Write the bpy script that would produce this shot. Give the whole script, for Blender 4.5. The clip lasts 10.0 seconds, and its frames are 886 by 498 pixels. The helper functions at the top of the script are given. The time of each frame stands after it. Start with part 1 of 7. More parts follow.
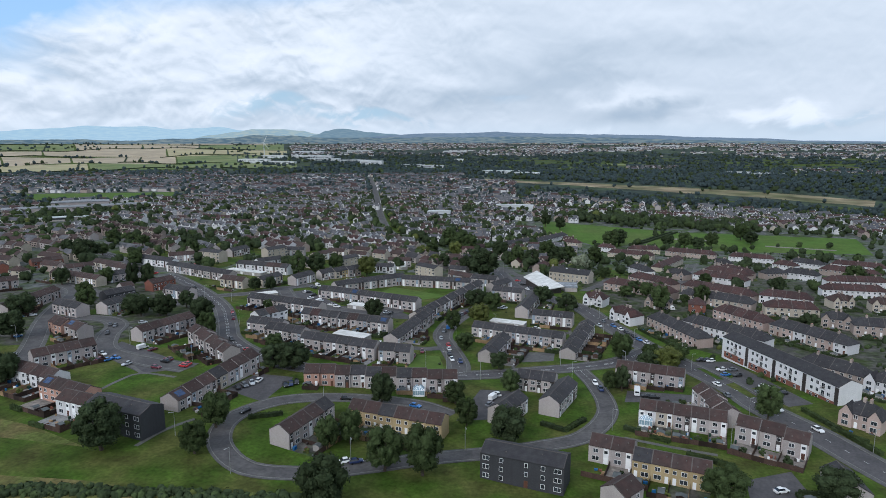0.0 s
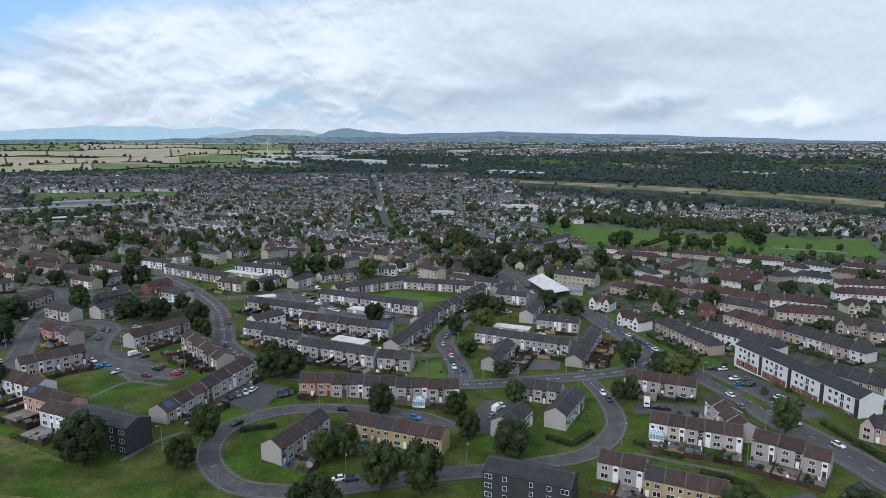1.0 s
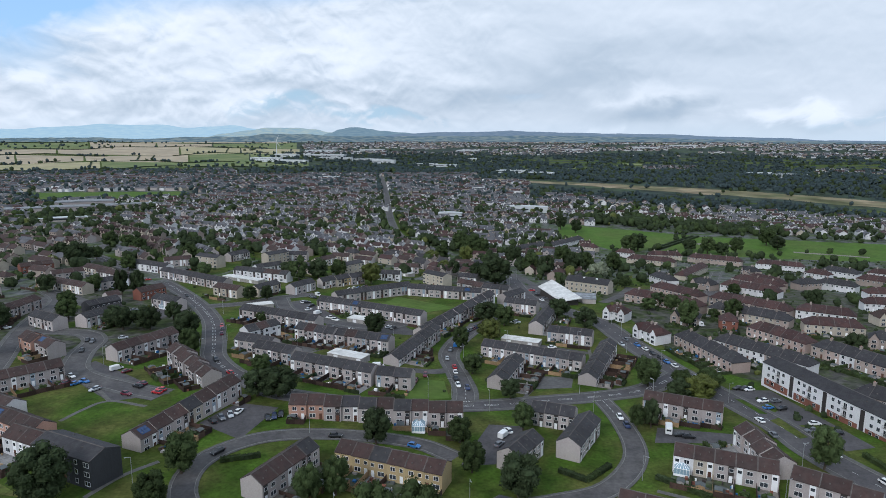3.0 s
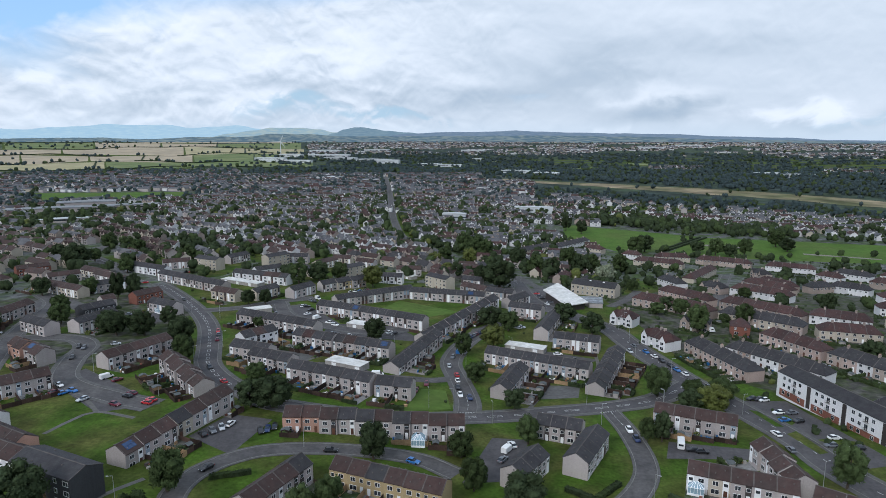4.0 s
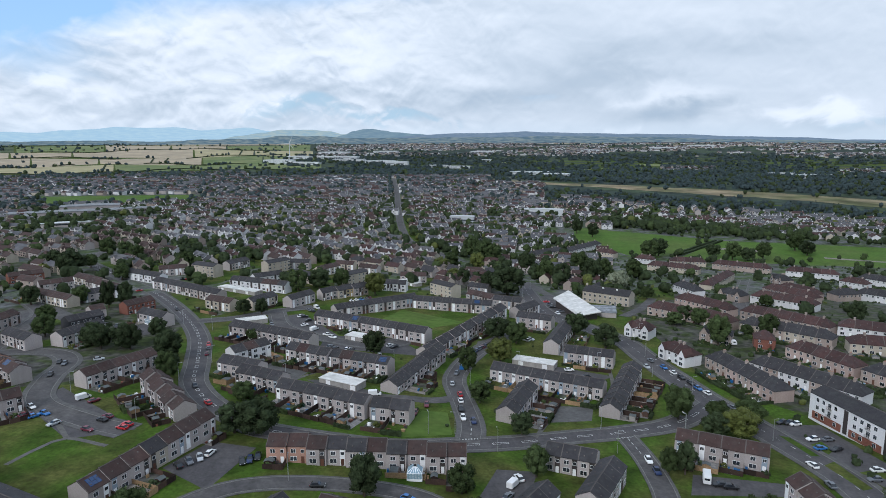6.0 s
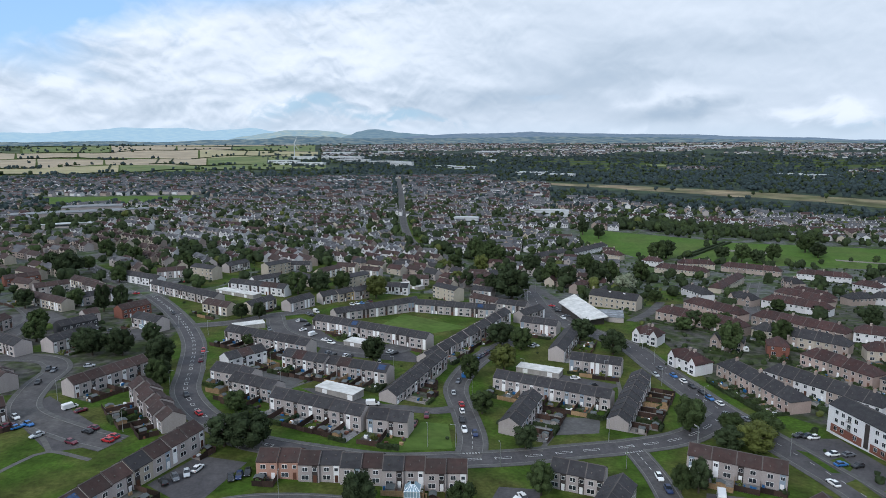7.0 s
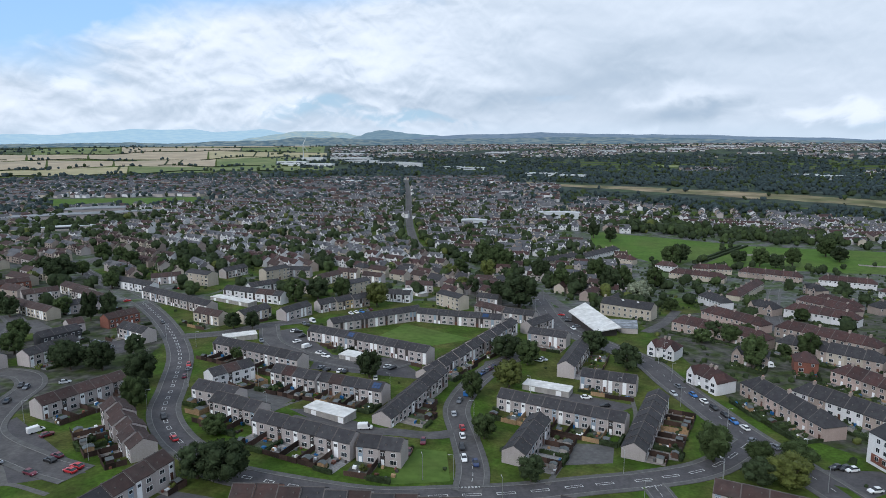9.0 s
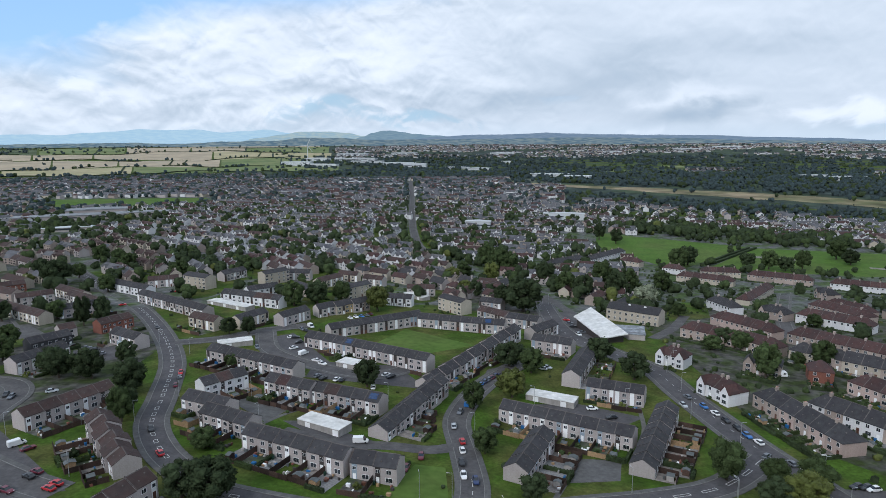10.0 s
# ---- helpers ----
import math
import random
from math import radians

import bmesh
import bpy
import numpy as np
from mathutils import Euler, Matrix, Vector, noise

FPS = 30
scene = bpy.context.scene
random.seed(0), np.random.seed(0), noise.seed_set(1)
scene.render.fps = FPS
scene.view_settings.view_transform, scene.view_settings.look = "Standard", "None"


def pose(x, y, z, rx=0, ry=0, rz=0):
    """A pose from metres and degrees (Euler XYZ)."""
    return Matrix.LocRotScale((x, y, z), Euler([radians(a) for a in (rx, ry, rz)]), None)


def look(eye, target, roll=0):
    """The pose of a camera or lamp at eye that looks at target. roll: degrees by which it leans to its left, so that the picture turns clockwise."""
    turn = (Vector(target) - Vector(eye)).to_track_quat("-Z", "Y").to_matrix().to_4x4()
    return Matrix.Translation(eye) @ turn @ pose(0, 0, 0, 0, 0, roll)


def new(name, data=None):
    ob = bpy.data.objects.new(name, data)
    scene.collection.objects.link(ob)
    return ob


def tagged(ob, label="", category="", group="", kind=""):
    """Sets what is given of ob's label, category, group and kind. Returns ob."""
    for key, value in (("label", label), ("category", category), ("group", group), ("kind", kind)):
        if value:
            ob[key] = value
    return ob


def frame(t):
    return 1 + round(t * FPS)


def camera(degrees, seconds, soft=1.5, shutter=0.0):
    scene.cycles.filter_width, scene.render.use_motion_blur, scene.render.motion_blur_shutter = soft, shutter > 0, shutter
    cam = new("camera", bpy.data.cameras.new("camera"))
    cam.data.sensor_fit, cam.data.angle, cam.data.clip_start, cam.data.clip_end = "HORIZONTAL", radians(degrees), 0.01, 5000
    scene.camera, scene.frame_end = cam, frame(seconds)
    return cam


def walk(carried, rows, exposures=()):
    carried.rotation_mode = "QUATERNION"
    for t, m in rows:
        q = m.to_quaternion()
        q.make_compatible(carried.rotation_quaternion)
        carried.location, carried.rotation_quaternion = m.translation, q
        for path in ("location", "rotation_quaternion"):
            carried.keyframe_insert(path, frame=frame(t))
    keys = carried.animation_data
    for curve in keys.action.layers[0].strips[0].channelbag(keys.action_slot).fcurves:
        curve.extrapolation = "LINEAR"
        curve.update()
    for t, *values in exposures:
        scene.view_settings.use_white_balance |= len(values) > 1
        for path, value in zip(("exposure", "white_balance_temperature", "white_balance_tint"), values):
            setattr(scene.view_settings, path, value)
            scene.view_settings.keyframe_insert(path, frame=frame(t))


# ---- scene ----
cam = camera(70.0, 10.0, soft=0.6)
PATH = [
    (0, (1.483, -4.336, 93.672), (1.229, -2.381, 93.338), -0.0),
    (0.5, (1.364, 0.532, 93.704), (1.104, 2.487, 93.369), -0.0),
    (1, (1.213, 5.539, 93.765), (0.946, 7.492, 93.43), -0.0),
    (1.5, (1.063, 10.51, 93.787), (0.789, 12.463, 93.452), 0.0),
    (2, (0.971, 15.466, 93.951), (0.69, 17.418, 93.615), 0.0),
    (2.5, (0.737, 20.394, 94.18), (0.449, 22.344, 93.843), 0.1),
    (4, (0.253, 34.991, 94.399), (-0.057, 36.938, 94.061), 0.1),
    (4.5, (0.218, 39.71, 94.4), (-0.1, 41.656, 94.064), 0.1),
    (5, (0.332, 44.541, 94.429), (0.006, 46.485, 94.093), 0.0),
    (5.5, (0.41, 49.369, 94.462), (0.076, 51.313, 94.127), -0.1),
    (7, (0.322, 63.781, 94.178), (-0.036, 65.721, 93.845), -0.2),
    (7.5, (0.597, 68.757, 94.035), (0.23, 70.695, 93.703), -0.2),
    (8, (0.582, 73.603, 93.931), (0.208, 75.54, 93.6), -0.3),
    (8.5, (0.568, 78.494, 93.875), (0.187, 80.43, 93.545), -0.3),
    (9, (0.498, 83.53, 93.898), (0.109, 85.464, 93.568), -0.3),
    (9.5, (0.398, 88.493, 93.966), (0.002, 90.426, 93.636), -0.3),
    (10, (0.346, 93.161, 94.035), (-0.058, 95.092, 93.706), -0.3),
]
walk(cam, [(t, look(e, g, r)) for t, e, g, r in PATH], [(0, -0.03, 5960, 10), (10, 0.0, 5960, 10)])

# ---- world, sun and exposure ----
SUN_ELEVATION, SUN_ROTATION = 36.0, 205.0
world = bpy.data.worlds.new("sky")
scene.world = world
world.use_nodes = True


def sky_nodes():
    """Broken cloud under a blue sky: the clouds are noise laid on a flat layer over the place."""
    nt = world.node_tree
    nt.nodes.clear()

    def node(kind, **values):
        n = nt.nodes.new(kind)
        for key, value in values.items():
            n.inputs[key].default_value = value
        return n

    def link(a, b):
        nt.links.new(a, b)

    def maths(op, a, b=None):
        n = nt.nodes.new("ShaderNodeMath")
        n.operation = op
        for i, v in enumerate((a, b)):
            if v is None:
                continue
            if isinstance(v, (int, float)):
                n.inputs[i].default_value = v
            else:
                link(v, n.inputs[i])
        return n.outputs[0]

    def ramp(fac, *stops):
        n = nt.nodes.new("ShaderNodeValToRGB")
        while len(n.color_ramp.elements) < len(stops):
            n.color_ramp.elements.new(0.5)
        for e, (p, c) in zip(n.color_ramp.elements, stops):
            e.position, e.color = p, (*c, 1)
        link(fac, n.inputs[0])
        return n.outputs[0]

    def mix(fac, a, b):
        n = nt.nodes.new("ShaderNodeMix")
        n.data_type = "RGBA"
        if isinstance(fac, (int, float)):
            n.inputs[0].default_value = fac
        else:
            link(fac, n.inputs[0])
        for slot, v in ((6, a), (7, b)):
            if isinstance(v, tuple):
                n.inputs[slot].default_value = (*v, 1)
            else:
                link(v, n.inputs[slot])
        return n.outputs[2]

    sky = nt.nodes.new("ShaderNodeTexSky")
    sky.sky_type, sky.sun_disc = "NISHITA", False
    sky.sun_elevation, sky.sun_rotation = radians(SUN_ELEVATION), radians(SUN_ROTATION)
    sky.dust_density, sky.altitude = 1.5, 100
    blue = nt.nodes.new("ShaderNodeVectorMath")
    blue.operation = "SCALE"
    link(sky.outputs[0], blue.inputs[0])
    blue.inputs[3].default_value = 0.17
    co = nt.nodes.new("ShaderNodeTexCoord").outputs["Generated"]
    clear_sky = mix(0.6, blue.outputs[0], (0.42, 0.67, 0.95))
    sep = nt.nodes.new("ShaderNodeSeparateXYZ")
    link(co, sep.inputs[0])
    x, y, z = sep.outputs
    high = maths("MAXIMUM", z, 0.0)

    def heaped(scale, place, detail, lift=0.0):
        """Cloud stuff, drawn out sideways; lift looks a little higher up, to tell tops from bases."""
        m = nt.nodes.new("ShaderNodeMapping")
        m.inputs["Scale"].default_value = scale
        m.inputs["Location"].default_value = (place[0], place[1], place[2] + lift * scale[2])
        link(co, m.inputs[0])
        n = node("ShaderNodeTexNoise", Scale=1.0, Detail=detail, Roughness=0.52, Distortion=0.5)
        link(m.outputs[0], n.inputs["Vector"])
        return n.outputs[0]

    large = ((8.5, 8.5, 14.0), (0.7, 1.9, 0.35))
    small = ((26.0, 26.0, 44.0), (2.3, 0.4, 1.1))
    den = heaped(*large, 9.0)
    top = maths("SUBTRACT", den, heaped(*large, 3.0, 0.012))
    fine = heaped(*small, 6.0)
    fine_top = maths("SUBTRACT", fine, heaped(*small, 3.0, 0.006))

    # bearing from north and height above the horizon, in degrees, both a little frayed
    bearing = maths("MULTIPLY", maths("ARCTAN2", x, y), 57.2958)
    height = maths("MULTIPLY", maths("ARCSINE", z), 57.2958)
    bearing = maths("ADD", bearing, maths("MULTIPLY", maths("SUBTRACT", fine, 0.5), 7.0))
    height = maths("ADD", height, maths("MULTIPLY", maths("SUBTRACT", den, 0.5), 4.5))

    def bank(b0, h0, wide, tall, much):
        """One bank of cloud, or one gap: where it stands, its reach and how much lighter or darker it is."""
        du = maths("DIVIDE", maths("SUBTRACT", bearing, b0), wide)
        dv = maths("DIVIDE", maths("SUBTRACT", height, h0), tall)
        fall = maths("ADD", maths("MULTIPLY", du, du), maths("MULTIPLY", dv, dv))
        return maths("MULTIPLY", maths("POWER", 2.718, maths("MULTIPLY", fall, -1.0)), much)

    def total(*banks):
        out = banks[0]
        for b in banks[1:]:
            out = maths("ADD", out, b)
        return out

    # heaped cloud to the north-west, an even grey sheet with a shower to the north-east
    rough = ramp(maths("ADD", maths("DIVIDE", bearing, 120.0), 0.5), (0.36, (1.1, 1.1, 1.1)), (0.50, (0.28, 0.28, 0.28)))
    shape = maths("ADD", maths("MULTIPLY", top, 0.9), maths("MULTIPLY", fine_top, 0.5))
    shape = maths("ADD", shape, maths("MULTIPLY", maths("SUBTRACT", den, 0.5), 0.45))
    level = maths("ADD", 0.64, maths("MULTIPLY", shape, rough))
    level = maths("ADD", level, total(
        bank(-32, 8.8, 5.5, 1.5, 0.22), bank(-17, 8.2, 5.5, 2.0, 0.22), bank(-27, 6.4, 8.0, 1.5, 0.05), bank(-40.5, 4.3, 1.6, 0.5, 0.30), bank(-37.0, 3.4, 1.6, 0.5, 0.20),
        bank(-27.5, 4.0, 3.0, 0.7, 0.14), bank(-23.4, 3.5, 2.0, 0.6, 0.25), bank(-17.8, 3.4, 1.8, 0.5, 0.25), bank(-20.0, 4.6, 9.0, 0.9, -0.10),
        bank(-28.5, 2.6, 9.0, 1.0, -0.10), bank(3.0, 5.6, 6.5, 2.4, -0.24), bank(-8.0, 3.0, 9.0, 1.3, -0.20), bank(9.4, 2.7, 3.6, 0.7, -0.34), bank(8.4, 4.1, 5.0, 0.55, 0.20),
        bank(14.5, 7.6, 6.0, 1.2, -0.12), bank(5.0, 1.6, 1.3, 0.4, 0.16), bank(21.7, 2.5, 1.6, 0.7, 0.36), bank(18.7, 1.9, 2.2, 0.5, 0.28), bank(21.0, 1.2, 4.0, 0.5, -0.15), bank(16.0, 4.5, 14.0, 5.0, -0.05), bank(10.0, 6.2, 5.0, 0.8, 0.06)))
    shade = ramp(level, (0.22, (0.46, 0.54, 0.60)), (0.42, (0.58, 0.64, 0.675)), (0.58, (0.71, 0.755, 0.775)), (0.74, (0.86, 0.885, 0.885)), (0.92, (0.965, 0.97, 0.95)))
    # blue shows in the upper north-west, and in low slots between the clouds
    gap = total(bank(-45, 11.0, 10.0, 2.8, 1.3), bank(-46, 7.0, 6.0, 2.2, 0.5), bank(-28, 12.8, 12.0, 1.8, 0.8))
    slot = total(bank(-23.0, 3.1, 3.6, 0.8, 1.0), bank(-14.5, 2.3, 6.0, 0.55, 0.9), bank(-31, 1.5, 6.0, 1.2, 0.35), bank(-19, 1.5, 9.0, 0.9, 0.25), bank(24, 1.6, 5.0, 0.8, 0.5))
    far_off = maths("MULTIPLY", ramp(high, (0.22, (0, 0, 0)), (0.45, (1, 1, 1))), ramp(den, (0.36, (1, 1, 1)), (0.47, (0, 0, 0))))
    clouds = mix(ramp(maths("ADD", gap, maths("MULTIPLY", maths("SUBTRACT", 0.5, den), 1.1)), (0.16, (0, 0, 0)), (0.70, (1, 1, 1))), shade, clear_sky)
    clouds = mix(far_off, clouds, clear_sky)
    clouds = mix(ramp(maths("SUBTRACT", slot, maths("MULTIPLY", maths("MAXIMUM", fine_top, 0.0), 3.0)), (0.25, (0, 0, 0)), (0.9, (0.8, 0.8, 0.8))), clouds, (0.47, 0.64, 0.72))
    wet = mix(ramp(high, (0.0, (0.65, 0.65, 0.65)), (0.035, (0, 0, 0))), clouds, (0.66, 0.75, 0.79))
    bg = node("ShaderNodeBackground", Strength=1.0)
    tint = nt.nodes.new("ShaderNodeMix")
    tint.data_type, tint.blend_type = "RGBA", "MULTIPLY"
    tint.inputs[0].default_value, tint.inputs[7].default_value = 1.0, (0.950, 0.985, 1.055, 1)
    link(wet, tint.inputs[6])
    link(tint.outputs[2], bg.inputs[0])
    link(bg.outputs[0], nt.nodes.new("ShaderNodeOutputWorld").inputs[0])


sky_nodes()
sun = new("sun", bpy.data.lights.new("sun", "SUN"))
sun.data.energy, sun.data.angle, sun.data.color = 1.6, radians(18), (1.0, 0.955, 0.90)
_a, _e = radians(SUN_ROTATION), radians(SUN_ELEVATION)
sun.matrix_world = look((0, 0, 300), (-math.sin(_a) * math.cos(_e), -math.cos(_a) * math.cos(_e), 300 - math.sin(_e)))

# ---- materials ----
MATS = {}


def material(name, base, rough=0.85, metal=0.0, vary=0.15, grain=(0.6, 0.25), stain=(0.08, 0.3), bump=0.0, bump_scale=8.0,
             second=None, spec=0.3, streak=0.0, tone=0.0, courses=0.0):
    """A surface with grain and stains at two scales, its own tone for each object, and fine relief."""
    m = bpy.data.materials.new(name)
    m.use_nodes = True
    nt = m.node_tree
    b = nt.nodes["Principled BSDF"]
    b.inputs["Roughness"].default_value, b.inputs["Metallic"].default_value = rough, metal
    b.inputs["Specular IOR Level"].default_value = spec
    geo = nt.nodes.new("ShaderNodeNewGeometry")
    info = nt.nodes.new("ShaderNodeObjectInfo")
    link = nt.links.new

    def noise_at(scale, detail=4.0, vector=None):
        n = nt.nodes.new("ShaderNodeTexNoise")
        n.inputs["Scale"].default_value, n.inputs["Detail"].default_value = scale, detail
        link(vector or geo.outputs["Position"], n.inputs["Vector"])
        return n.outputs["Fac"]

    def mixed(fac, a, c, blend="MIX"):
        n = nt.nodes.new("ShaderNodeMix")
        n.data_type, n.blend_type = "RGBA", blend
        if isinstance(fac, float):
            n.inputs[0].default_value = fac
        else:
            link(fac, n.inputs[0])
        for slot, v in ((6, a), (7, c)):
            if isinstance(v, tuple):
                n.inputs[slot].default_value = (*v, 1)
            else:
                link(v, n.inputs[slot])
        return n.outputs[2]

    def span(fac, lo, hi, a=0.3, c=0.7):
        n = nt.nodes.new("ShaderNodeMapRange")
        for i, v in enumerate((a, c, lo, hi)):
            n.inputs[i + 1].default_value = v
        link(fac, n.inputs[0])
        return n.outputs[0]

    colour = base
    if second:
        colour = mixed(span(noise_at(stain[0], 5.0), 0.0, 1.0, 0.4, 0.62), base, second)
    level = nt.nodes.new("ShaderNodeMath")
    level.operation = "MULTIPLY"
    link(span(noise_at(grain[0], 6.0), 1 - vary, 1 + vary), level.inputs[0])
    link(span(noise_at(stain[0] * 2.3, 3.0), 1 - vary * stain[1] * 2, 1 + vary * stain[1] * 2), level.inputs[1])
    grey = level.outputs[0]
    if tone:
        t = nt.nodes.new("ShaderNodeMath")
        t.operation = "MULTIPLY"
        link(grey, t.inputs[0])
        link(span(info.outputs["Random"], 1 - tone, 1 + tone, 0, 1), t.inputs[1])
        grey = t.outputs[0]
    if streak:
        mp = nt.nodes.new("ShaderNodeMapping")
        mp.inputs["Scale"].default_value = (1.2, 1.2, 0.12)
        link(geo.outputs["Position"], mp.inputs[0])
        t = nt.nodes.new("ShaderNodeMath")
        t.operation = "MULTIPLY"
        link(grey, t.inputs[0])
        link(span(noise_at(1.0, 5.0, mp.outputs[0]), 1 - streak, 1.0, 0.3, 0.6), t.inputs[1])
        grey = t.outputs[0]
    vec = nt.nodes.new("ShaderNodeVectorMath")
    vec.operation = "SCALE"
    if isinstance(colour, tuple):
        vec.inputs[0].default_value = colour
    else:
        link(colour, vec.inputs[0])
    link(grey, vec.inputs[3])
    link(vec.outputs[0], b.inputs["Base Color"])
    if bump:
        n = nt.nodes.new("ShaderNodeBump")
        n.inputs["Strength"].default_value, n.inputs["Distance"].default_value = bump, 0.05
        height = noise_at(bump_scale, 3.0)
        if courses:
            w = nt.nodes.new("ShaderNodeTexWave")
            w.wave_type, w.bands_direction, w.wave_profile = "BANDS", "Z", "SAW"
            w.inputs["Scale"].default_value = courses
            w.inputs["Distortion"].default_value = 0.4
            link(geo.outputs["Position"], w.inputs["Vector"])
            s = nt.nodes.new("ShaderNodeMath")
            s.operation = "ADD"
            link(height, s.inputs[0])
            link(w.outputs["Fac"], s.inputs[1])
            height = s.outputs[0]
        link(height, n.inputs["Height"])
        link(n.outputs[0], b.inputs["Normal"])
    MATS[name] = m
    return m


material("harl_grey", (0.395, 0.355, 0.340), vary=0.10, tone=0.14, streak=0.06, bump=0.5, bump_scale=14, grain=(3.0, 0.2))
material("harl_cream", (0.44, 0.39, 0.32), vary=0.10, tone=0.12, streak=0.07, bump=0.5, bump_scale=14, grain=(3.0, 0.2))
material("harl_white", (0.64, 0.635, 0.64), vary=0.08, tone=0.12, streak=0.06, bump=0.4, bump_scale=14, grain=(3.0, 0.2))
material("harl_yellow", (0.40, 0.31, 0.17), vary=0.10, tone=0.08, streak=0.06, bump=0.4, bump_scale=14, grain=(3.0, 0.2))
material("harl_pink", (0.42, 0.25, 0.19), vary=0.10, tone=0.15, streak=0.06, bump=0.4, bump_scale=14, grain=(3.0, 0.2))
material("harl_rough", (0.34, 0.28, 0.245), vary=0.12, tone=0.20, streak=0.08, bump=0.5, bump_scale=14, grain=(3.0, 0.2))
material("harl_blush", (0.43, 0.335, 0.295), vary=0.10, tone=0.12, streak=0.06, bump=0.4, bump_scale=14, grain=(3.0, 0.2))
material("harl_dark", (0.048, 0.049, 0.054), vary=0.12, tone=0.05, streak=0.12, bump=0.5, bump_scale=14, grain=(3.0, 0.2))
material("brick_wall", (0.21, 0.085, 0.06), vary=0.18, tone=0.08, bump=0.6, bump_scale=6, courses=6.6, grain=(4.0, 0.3))
material("roof_slate", (0.037, 0.035, 0.039), vary=0.15, tone=0.16, bump=0.8, bump_scale=5, courses=1.6, second=(0.042, 0.041, 0.043), stain=(0.3, 0.4), rough=0.75)
material("roof_brown", (0.062, 0.037, 0.033), vary=0.16, tone=0.18, bump=0.8, bump_scale=5, courses=1.6, second=(0.052, 0.037, 0.034), stain=(0.3, 0.4))
material("roof_red", (0.070, 0.036, 0.033), vary=0.16, tone=0.2, bump=0.8, bump_scale=5, courses=1.6, second=(0.054, 0.035, 0.034), stain=(0.3, 0.4))
# paler copy of roof_slate, with the haze of distance put into its colour
material("roof_slate_hazed", (0.078, 0.080, 0.090), vary=0.2, bump=0.6, bump_scale=5, second=(0.11, 0.108, 0.112), stain=(0.05, 0.5), rough=0.8)
material("white_paint", (0.84, 0.84, 0.84), vary=0.04, rough=0.5, tone=0.05)
material("dark_panel", (0.05, 0.042, 0.04), vary=0.08, rough=0.6, tone=0.2)
material("brown_door", (0.10, 0.045, 0.03), vary=0.1, rough=0.5, tone=0.3)
material("blue_panel", (0.26, 0.32, 0.38), vary=0.08, rough=0.6)
material("glass", (0.035, 0.042, 0.05), rough=0.08, vary=0.1, spec=0.6, tone=0.5)
material("solar", (0.02, 0.05, 0.13), rough=0.15, vary=0.1, spec=0.6)
material("grass", (0.046, 0.084, 0.011), vary=0.28, grain=(0.9, 0.4), second=(0.074, 0.082, 0.022), stain=(0.06, 0.6), bump=0.5, bump_scale=3.0, rough=0.95, spec=0.1)
material("pitch", (0.070, 0.130, 0.022), vary=0.18, grain=(0.3, 0.3), second=(0.085, 0.125, 0.03), stain=(0.02, 0.4), rough=0.95, spec=0.1)
# darker copy of grass with cloud shade in its colour; no surface uses it
material("meadow", (0.030, 0.048, 0.010), vary=0.3, grain=(0.6, 0.4), second=(0.046, 0.055, 0.014), stain=(0.03, 0.5), bump=0.6, bump_scale=2.5, rough=0.95, spec=0.1)
material("ridge_tile", (0.10, 0.088, 0.082), vary=0.2, tone=0.15)
material("rough_grass", (0.13, 0.11, 0.045), vary=0.3, grain=(0.8, 0.4), second=(0.09, 0.11, 0.03), stain=(0.09, 0.5), bump=0.8, bump_scale=2.0, rough=0.95, spec=0.1)
material("asphalt", (0.070, 0.066, 0.069), vary=0.18, grain=(1.1, 0.3), second=(0.086, 0.081, 0.083), stain=(0.12, 0.4), bump=0.3, bump_scale=12.0, rough=0.9)
material("asphalt_worn", (0.076, 0.072, 0.073), vary=0.20, grain=(0.9, 0.3), second=(0.094, 0.089, 0.087), stain=(0.1, 0.5), bump=0.3, bump_scale=12.0, rough=0.9)
material("pavement", (0.105, 0.102, 0.100), vary=0.16, grain=(0.9, 0.3), second=(0.088, 0.086, 0.082), stain=(0.2, 0.4), bump=0.3, bump_scale=12.0, rough=0.9)
material("yard", (0.10, 0.094, 0.085), vary=0.4, grain=(0.35, 0.5), second=(0.045, 0.07, 0.022), stain=(0.18, 0.5), bump=0.4, bump_scale=5.0, rough=0.95)
material("garden_ground", (0.080, 0.077, 0.070), vary=0.35, grain=(0.3, 0.5), second=(0.044, 0.060, 0.020), stain=(0.14, 0.5), bump=0.5, bump_scale=3.0, rough=0.95, spec=0.1)
material("road_paint", (0.62, 0.62, 0.60), vary=0.2, grain=(2.0, 0.3))
material("concrete", (0.34, 0.32, 0.30), vary=0.14, streak=0.15, bump=0.3, bump_scale=10)
material("flat_roof", (0.66, 0.65, 0.62), vary=0.12, grain=(0.6, 0.3), second=(0.55, 0.54, 0.51), stain=(0.2, 0.4))
material("bark", (0.07, 0.055, 0.042), vary=0.3, grain=(3, 0.3), bump=0.8)
material("leaf_dark", (0.036, 0.050, 0.024), vary=0.35, grain=(0.7, 0.4), tone=0.25, rough=0.85, spec=0.05)
material("leaf_green", (0.048, 0.068, 0.027), vary=0.35, grain=(0.7, 0.4), tone=0.25, rough=0.85, spec=0.05)
material("leaf_yellow", (0.085, 0.10, 0.026), vary=0.3, grain=(0.7, 0.4), tone=0.2, rough=0.7, spec=0.15)

# ---- the lie of the land ----


def smooth(u):
    u = min(1.0, max(0.0, u))
    return u * u * (3 - 2 * u)


